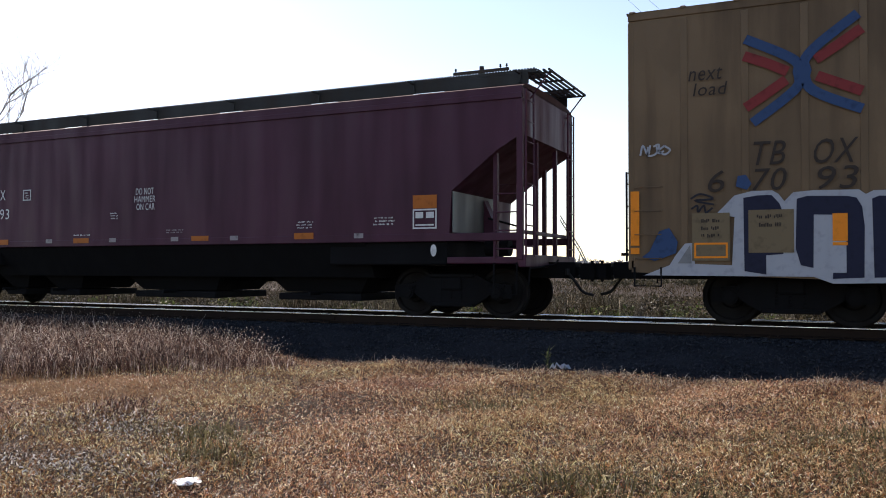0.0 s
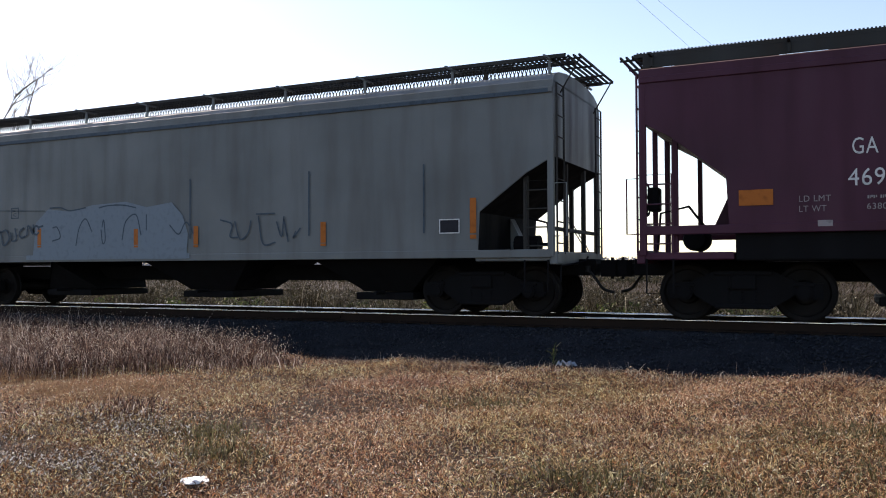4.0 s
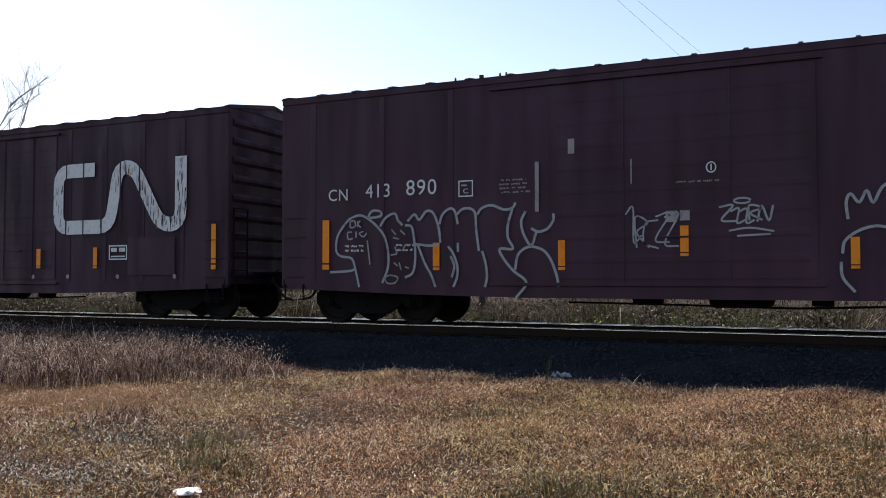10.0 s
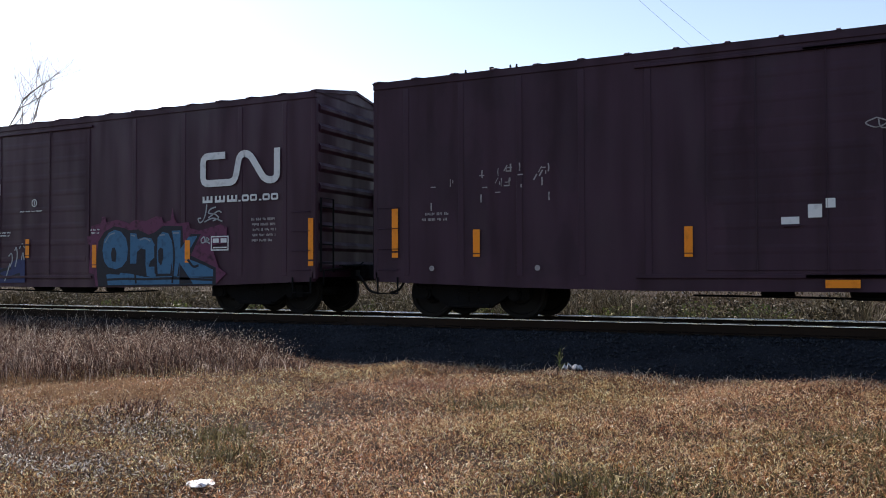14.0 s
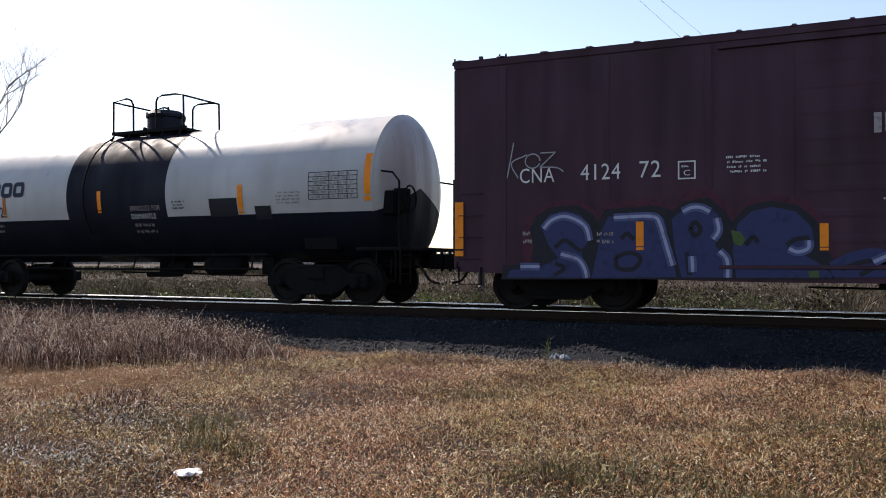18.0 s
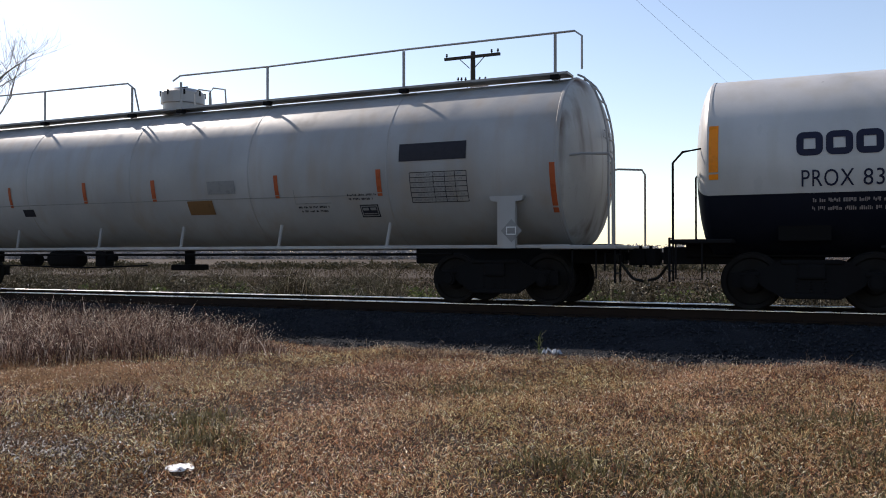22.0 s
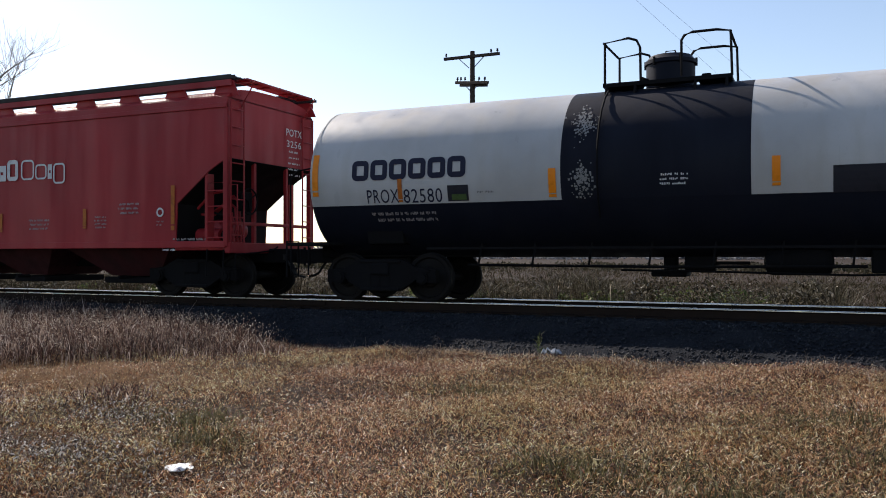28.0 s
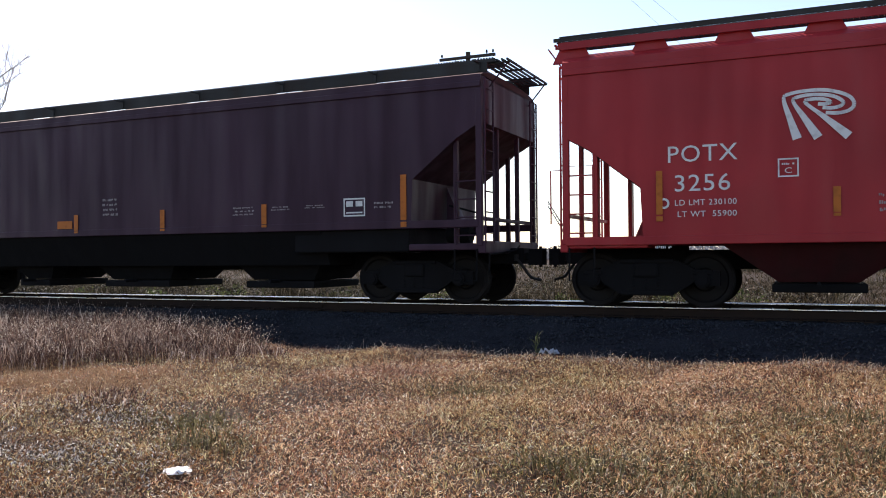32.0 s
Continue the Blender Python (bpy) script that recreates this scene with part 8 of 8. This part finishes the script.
blades("edge_grass", px, py, ground_z(px, py) - 0.005, RNG.uniform(0.04, 0.14, n) * (1 + 0.3 * np.sin(3.3 * px)), RNG.uniform(0.002, 0.005, n), RNG.uniform(0.15, 0.9, n), M_WEED, "wiry dry tufts along the edge of the ballast")
px, py = tufted(16000, -17.5, 8, -22, -12.5, 0.12, 0.6)
n = len(px)
blades("field_grass", px, py, ground_z(px, py) - 0.005, RNG.uniform(0.05, 0.15, n), RNG.uniform(0.008, 0.02, n), RNG.uniform(0.4, 0.99, n), M_GRASS, "dry brown and straw-coloured grass of an unmown field")
px, py, rim = meadow(*tufted(22000, -8.5, 3, -5.0, -2.9, 0.08, 0.85))
px, py = px[rim > -0.35], py[rim > -0.35]
n = len(px)
blades("edge_weeds", px, py, ground_z(px, py) - 0.005, RNG.uniform(0.05, 0.15, n) * (1 + 0.9 * (RNG.random(n) < 0.12)), RNG.uniform(0.002, 0.0045, n), RNG.uniform(0.1, 0.8, n), M_PALEWEED, "pale wiry weeds leaning over the ballast edge", "weeds", 0.9)
# single long stalks standing over the field
n = 1500
px, py = RNG.uniform(-12, 5, n), RNG.uniform(-11.5, -4.2, n)
blades("dry_stalks", px, py, ground_z(px, py), RNG.uniform(0.10, 0.24, n), RNG.uniform(0.0025, 0.005, n), RNG.uniform(0.05, 0.6, n), M_WEED, "single dry stalks standing over the grass", "weeds", 0.8)
# bank of tall weeds towards the far bend
n = 110000
px, py = tufted(n, -24, -6.8, -8.2, -2.6, 0.12, 0.7)
edge = np.interp(px, [-24, -13, -10.2, -8.8, -8.0, -6.8], [-2.7, -2.9, -3.2, -3.6, -4.2, -5.0])
low = np.interp(px, [-24, -12, -9.7, -8.3, -6.8], [-8.2, -8.0, -7.2, -5.8, -5.2]) + RNG.normal(0, 0.32, len(px)) + 0.15 * np.sin(2.7 * px)
ok = (py < edge) & (py > low)
px, py = px[ok], py[ok]
n = len(px)
floor_z = np.maximum(ground_z(px, py), np.interp(py, by, bz)) - 0.01
blades("tall_weeds", px, py, floor_z, RNG.uniform(0.18, 0.66, n) * np.interp(px, [-24, -9.5, -7], [1.1, 1, 0.55]), RNG.uniform(0.003, 0.0075, n), RNG.uniform(0.03, 0.7, n), M_WEED, "bank of tall dry reddish-brown weeds", "weeds", 0.7)
k = 26000
i = RNG.integers(0, n, k)
blades("weed_heads", px[i] + RNG.normal(0, 0.05, k), py[i] + RNG.normal(0, 0.05, k), floor_z[i] + RNG.uniform(0.08, 0.5, k), RNG.uniform(0.012, 0.035, k), RNG.uniform(0.006, 0.012, k), RNG.uniform(0.2, 0.9, k), M_PALEWEED, "pale dry seed heads over the weeds", "weeds")
# dark tufts and green bits in the field
for k, (tx, ty, m) in enumerate(((-6.4, -8.8, 500), (-5.0, -9.2, 450), (-7.6, -9.6, 600), (-1.4, -9.8, 350), (0.6, -8.6, 420), (1.4, -7.6, 500), (-8.9, -9.9, 700), (0.3, -7.2, 300), (-0.4, -9.9, 300), (-3.2, -6.9, 300), (-4.4, -9.9, 350))):
    px, py = RNG.normal(tx, 0.26, m), RNG.normal(ty, 0.18, m)
    blades("weed_tuft", px, py, ground_z(px, py), RNG.uniform(0.08, 0.24, m), RNG.uniform(0.005, 0.010, m), RNG.uniform(0.1, 0.8, m), M_WEED if k in (0, 2, 6) else M_OLIVE, "low dark weed tuft standing in the dry grass", "weeds")
for tx, ty, m in ((-7.2, -10.3, 900), (-6.2, -10.9, 800), (-4.9, -10.6, 500), (-5.8, -9.3, 500), (-0.8, -11.0, 400)):
    m *= 4
    px, py = RNG.normal(tx, 0.5, m), RNG.normal(ty, 0.2, m)
    blades("dead_litter", px, py, ground_z(px, py) + RNG.uniform(0.02, 0.08, m), RNG.uniform(0.012, 0.045, m), RNG.uniform(0.004, 0.010, m), RNG.uniform(0.4, 0.99, m), M_DEBRIS, "dark and bleached dead leaves lying in the grass", "dead leaves", 0.9)
for tx, ty, m in ((0.2, -7.6, 2600), (-0.9, -9.6, 1800), (1.0, -9.0, 1800), (-2.6, -6.2, 900)):
    px, py = RNG.normal(tx, 0.8, m), RNG.normal(ty, 0.5, m)
    blades("olive_grass", px, py, ground_z(px, py), RNG.uniform(0.05, 0.14, m), RNG.uniform(0.004, 0.009, m), RNG.uniform(0.3, 0.97, m), M_OLIVE, "dull olive-green grass mixed with the dry grass", "grass", 0.8)
# one seedling stalk by the ballast
px, py = RNG.normal(-3.55, 0.02, 26), RNG.normal(-3.80, 0.02, 26)
blades("weed_stalk", px, py, np.full(26, -0.56) + RNG.uniform(0, 0.22, 26), RNG.uniform(0.08, 0.24, 26), RNG.uniform(0.004, 0.008, 26), RNG.uniform(0.05, 0.6, 26), M_LEAF, "thin green weed stalk at the ballast edge", "weeds")
# beyond the track
n = 95000
px, py = tufted(n, -48, 20, 3.7, 26, 0.25, 0.5)
blades("far_grass", px, py, ground_z(px, py) - 0.01, RNG.uniform(0.10, 0.34, n), RNG.uniform(0.008, 0.018, n), RNG.uniform(0.1, 0.85, n), M_FAR, "sunlit dry grass beyond the track")
n = 30000
px, py = tufted(n, -110, 35, 26, 75, 0.5, 0.5)
blades("far_grass", px, py, ground_z(px, py) - 0.01, RNG.uniform(0.2, 0.6, n), RNG.uniform(0.02, 0.04, n), RNG.uniform(0.1, 0.8, n), M_FAR, "sunlit dry grass beyond the track")
n = 50000
px, py = tufted(n, -40, 0.5, 3.9, 8.5, 0.22, 0.75)
tall = 1.5 * np.clip(0.62 + 0.3 * np.sin(0.9 * px + 0.5) + 0.25 * np.sin(2.1 * px + 1.1 * py), 0.2, 1.1)
blades("thicket", px, py, ground_z(px, py) - 0.01, RNG.uniform(0.25, 1.0, n) * tall, RNG.uniform(0.007, 0.016, n), RNG.uniform(0.05, 0.7, n), M_THICKET, "tangled grey-green and brown weeds behind the track", "weeds", 0.9)


def leaves(name, centres, per, size, material, label, category):
    """Clumps of small turned leaves round the centres (x, y, z, radius, height)."""
    c = np.repeat(np.array(centres, float), per, 0)
    n = len(c)
    d = RNG.normal(0, 1, (n, 3))
    d /= np.linalg.norm(d, axis=1, keepdims=True)
    d *= RNG.random((n, 1)) ** 0.45
    p = c[:, :3] + d * np.stack([c[:, 3], c[:, 3], c[:, 4]], -1)
    u = RNG.normal(0, 1, (n, 3))
    u /= np.linalg.norm(u, axis=1, keepdims=True)
    t = np.cross(u, RNG.normal(0, 1, (n, 3)))
    t /= np.linalg.norm(t, axis=1, keepdims=True)
    s = RNG.uniform(0.6, 1.3, (n, 1)) * size
    v = np.stack([p - u * s, p + t * s * 0.45, p + u * s, p - t * s * 0.45], 1)
    f = np.array([[0, 1, 2], [0, 2, 3]])
    tr = (f[None] + 4 * np.arange(n)[:, None, None]).reshape(-1, 3)
    return tagged(new(name, mass_mesh(name, v.reshape(-1, 3), tr, material)), label, category, kind="stuff")


cl = [(RNG.uniform(-22, -1), RNG.uniform(4.2, 8), -0.25, RNG.uniform(0.2, 0.6), RNG.uniform(0.12, 0.40)) for _ in range(60)]
leaves("green_weeds", cl, 150, 0.05, M_LEAF, "low green weeds among the dry grass", "weeds")
cl = [(RNG.uniform(-40, 0), RNG.uniform(4.6, 9.5), RNG.uniform(-0.35, 0.05), RNG.uniform(0.3, 0.7), RNG.uniform(0.25, 0.5)) for _ in range(170)]
leaves("thicket", cl, 120, 0.05, M_THICKET, "dense low grey-brown bushes behind the track", "bushes")
M_BRUSH = islands("dull_brush", [(0.0, (0.022, 0.022, 0.013)), (0.6, (0.05, 0.045, 0.025)), (1.0, (0.085, 0.07, 0.045))], None, 0.9, 0.25)
cl = [(RNG.uniform(-120, 30), RNG.uniform(44, 62), 0.0, RNG.uniform(0.8, 2.0), RNG.uniform(0.25, 0.5)) for _ in range(200)]
leaves("brush", cl, 110, 0.16, M_BRUSH, "dull olive brush in a strip across the field", "brush")
# Distance haze is mixed into the woods' pale bluish grey.
M_WOODS = islands("haze_pale_woods", [(0.0, (0.15, 0.155, 0.165)), (0.5, (0.21, 0.215, 0.23)), (1.0, (0.28, 0.285, 0.30))], None, 1.0, 0.2)
cl = [(RNG.uniform(-420, 160), RNG.uniform(260, 330), RNG.uniform(0.5, 3.2), RNG.uniform(4, 8), RNG.uniform(1.6, 3.4)) for _ in range(520)]
leaves("far_woods", cl, 130, 0.7, M_WOODS, "bare woods along the horizon, coloured pale grey for haze", "woods")


# ---- poles, wires and the bare tree beyond the track ----
def insulator(parent, x, y, z):
    shared("insulator", "insulator", lambda bm: bm_lathe(bm, [(0, 0.02), (0.06, 0.02), (0.07, 0.055), (0.12, 0.05), (0.13, 0.035), (0.18, 0.045), (0.20, 0.01)], 10, "z"), M_RUBBER, parent, (x, y, z))


pole = tagged(new("utility_pole"), "dark timber utility pole with two crossarms and insulators", "utility pole")
pole.matrix_basis = pose(-14.2, 20.0, -0.45)
solo("shaft", lambda bm: bm_cyl(bm, (0, 0, -0.4), (0, 0, 10.62), 0.17, 14, 0.11), M_POLE, pole)
solo("crossarm", lambda bm: bm_box(bm, -1.36, 1.36, -0.17, -0.06, 10.30, 10.43, 0.01), M_POLE, pole)
arm = solo("crossarm", lambda bm: bm_box(bm, -1.15, 1.15, -0.06, 0.06, -0.065, 0.065, 0.01), M_POLE, pole, at=pose(0, -0.1, 9.18, 0, 9, -28))
solo("crossarm", lambda bm: bm_box(bm, -0.95, 0.95, -0.06, 0.06, -0.065, 0.065, 0.01), M_POLE, pole, at=pose(0, 0.12, 9.10, 0, 9, -28))
for s in (-1, 1):
    solo("arm_brace", lambda bm: bm_tube(bm, [(s * 0.62, -0.12, 10.32), (s * 0.12, -0.12, 9.85)], 0.02), M_POLE, pole)
    solo("arm_brace", lambda bm: bm_tube(bm, [(s * 0.50, -0.15 - s * 0.2, 9.15 - s * 0.08), (0, -0.12, 8.75)], 0.02), M_POLE, pole)
for u in (-1.25, 0.95, 1.25):
    insulator(pole, u, -0.11, 10.42)
for u in (-1.05, -0.8, -0.5, 0.5, 0.9):
    insulator(arm, u, 0, 0.06)

pole2 = tagged(new("utility_pole"), "tall slim timber pole with three short crossarms", "utility pole")
pole2.matrix_basis = pose(-1.9, 53.0, -0.4)
solo("shaft", lambda bm: bm_cyl(bm, (0, 0, -0.4), (0, 0, 12.4), 0.19, 14, 0.12), M_POLE, pole2)
for z in (11.0, 9.9, 8.7):
    a2 = solo("crossarm", lambda bm: bm_box(bm, -1.15, 1.15, -0.16, -0.05, z - 0.05, z + 0.05, 0.01), M_POLE, pole2)
    for u in (-1.05, 1.05):
        insulator(a2, u, -0.1, z + 0.05)


def wire(a, b, sag, label):
    a, b = Vector(a), Vector(b)
    pts = [a.lerp(b, k / 24) - Vector((0, 0, sag * 4 * (k / 24) * (1 - k / 24))) for k in range(25)]
    bm = bmesh.new()
    bm_tube(bm, pts, 0.007, 4)
    tagged(new("overhead_wire", mesh_of("overhead_wire", bm, M_RUBBER)), label, "wire", "overhead wires")


wire((-2.95, 52.9, 11.0), (-11.1, -20.0, 12.2), 0.15, "thin dark overhead wire running from a pole")
wire((-0.85, 52.9, 11.0), (-11.6, -20.0, 11.9), 0.15, "thin dark overhead wire running from a pole")

M_BARK = paint("grey_bark", (0.17, 0.15, 0.13), 0.9, 0.4, bump=0.6)


def bare_tree(x, y, h, seed, label):
    """A leafless tree: tapered trunk, limbs, branches and fine twigs."""
    rng = random.Random(seed)
    root = tagged(new("bare_tree"), label, "tree")
    root.matrix_basis = pose(x, y, float(ground_z(np.array(x), np.array(y))) - 0.05)
    trunk, limbs, twigs = bmesh.new(), bmesh.new(), bmesh.new()

    def limb(bm, p, d, length, r, depth):
        pts = [p]
        q = p
        for k in range(4):
            d = (d + Vector((rng.uniform(-0.2, 0.2), rng.uniform(-0.2, 0.2), rng.uniform(-0.05, 0.18)))).normalized()
            q = q + d * length / 4
            pts.append(q)
        for a, b, k in zip(pts, pts[1:], range(4)):
            bm_cyl(bm, a, b, r * (1 - k * 0.2), 7 if depth < 2 else 4, r * (1 - (k + 1) * 0.2))
        if depth >= 4:
            return
        for _ in range((5, 5, 5, 4)[depth]):
            s = rng.uniform(0.35, 1.0)
            base = pts[min(3, int(s * 4))].lerp(pts[min(4, int(s * 4) + 1)], s * 4 % 1)
            nd = (d + Vector((rng.uniform(-1.2, 1.2), rng.uniform(-1, 1), rng.uniform(-0.3, 0.5)))).normalized()
            limb(limbs if depth < 1 else twigs, base, nd, length * rng.uniform(0.5, 0.72), r * 0.45, depth + 1)
    limb(trunk, Vector((0, 0, 0)), Vector((0.06, 0, 1)), h * 0.45, h * 0.0095, 0)
    part("trunk", trunk, M_BARK, root)
    part("limbs", limbs, M_BARK, root)
    tw = part("crown", twigs, M_BARK, root, "bare twiggy crown")
    return root


bare_tree(-43.0, 16.5, 18.6, 12, "leafless grey tree with a fine twiggy crown")
bare_tree(-51.0, 20.0, 17.0, 5, "leafless grey tree with a fine twiggy crown")

# a slanting lattice boom far across the field
boom = tagged(new("conveyor_boom"), "slanting grey lattice boom far across the field", "conveyor")
boom.matrix_basis = pose(-33.5, 105.0, 0.0)
for dz in (0.0, 0.7):
    solo("chord", lambda bm: bm_tube(bm, [(-2.5, 0, 8.4 + dz), (0.6, 0, 3.4 + dz), (2.2, 0, 0.0 + dz)], 0.09), M_GALV, boom)
for k in range(8):
    u = k / 8
    solo("lattice_bar", lambda bm: bm_tube(bm, [(-2.5 + 3.1 * u, 0, 8.4 - 5 * u), (-2.5 + 3.1 * (u + 0.06), 0, 9.1 - 5 * (u + 0.06))], 0.05), M_GALV, boom)
solo("support_leg", lambda bm: bm_tube(bm, [(0.6, 0, 3.6), (-0.3, 0, -0.5)], 0.08), M_GALV, boom)

# ---- litter ----
def crumple(name, x, y, z, sx, sy, sz, seed, label, category, turn=0, mat=M_PAPER):
    bm = bmesh.new()
    bmesh.ops.create_grid(bm, x_segments=9, y_segments=7, size=0.5)
    rng = random.Random(seed)
    for v in bm.verts:
        k = 1 - 0.6 * (abs(v.co.x * v.co.y) * 3)
        v.co = Vector((v.co.x * sx * (k + rng.uniform(-0.04, 0.04)), v.co.y * sy * (k + rng.uniform(-0.05, 0.05)), abs(noise.noise(Vector((v.co.x * 4, v.co.y * 4, seed)))) * sz))
    r = bmesh.ops.extrude_face_region(bm, geom=bm.faces[:])
    for v in [g for g in r["geom"] if isinstance(g, bmesh.types.BMVert)]:
        v.co.z -= 0.004
    bmesh.ops.recalc_face_normals(bm, faces=bm.faces[:])
    ob = tagged(new(name, mesh_of(name, bm, mat, True)), label, category)
    ob.matrix_basis = pose(x, y, z, 0, 0, turn)


crumple("paper_scrap", -4.01, -10.52, float(ground_z(np.array(-4.01), np.array(-10.52))) + 0.05, 0.21, 0.22, 0.035, 3, "crumpled white paper scrap lying in dry grass", "paper", 20)
crumple("plastic_bag", -3.37, -3.80, -0.50, 0.30, 0.24, 0.17, 8, "crumpled dull blue-grey plastic bag at the ballast edge", "litter", 10, M_BAG)


def motions():
    """The whole train rolls along +x and its wheels turn."""
    for car, xc in CARS:
        walk(car, [(i * 0.5, pose(xc + rolled(i * 0.5), 0, 0)) for i in range(65)])
    steps = [i / 10 for i in range(321)]
    turns = [math.degrees(rolled(t) / R_WHEEL) for t in steps]
    for w, dx in WHEELSETS:
        walk(w, [(t, pose(dx, 0, R_WHEEL, 0, q, 0)) for t, q in zip(steps, turns)])


motions()
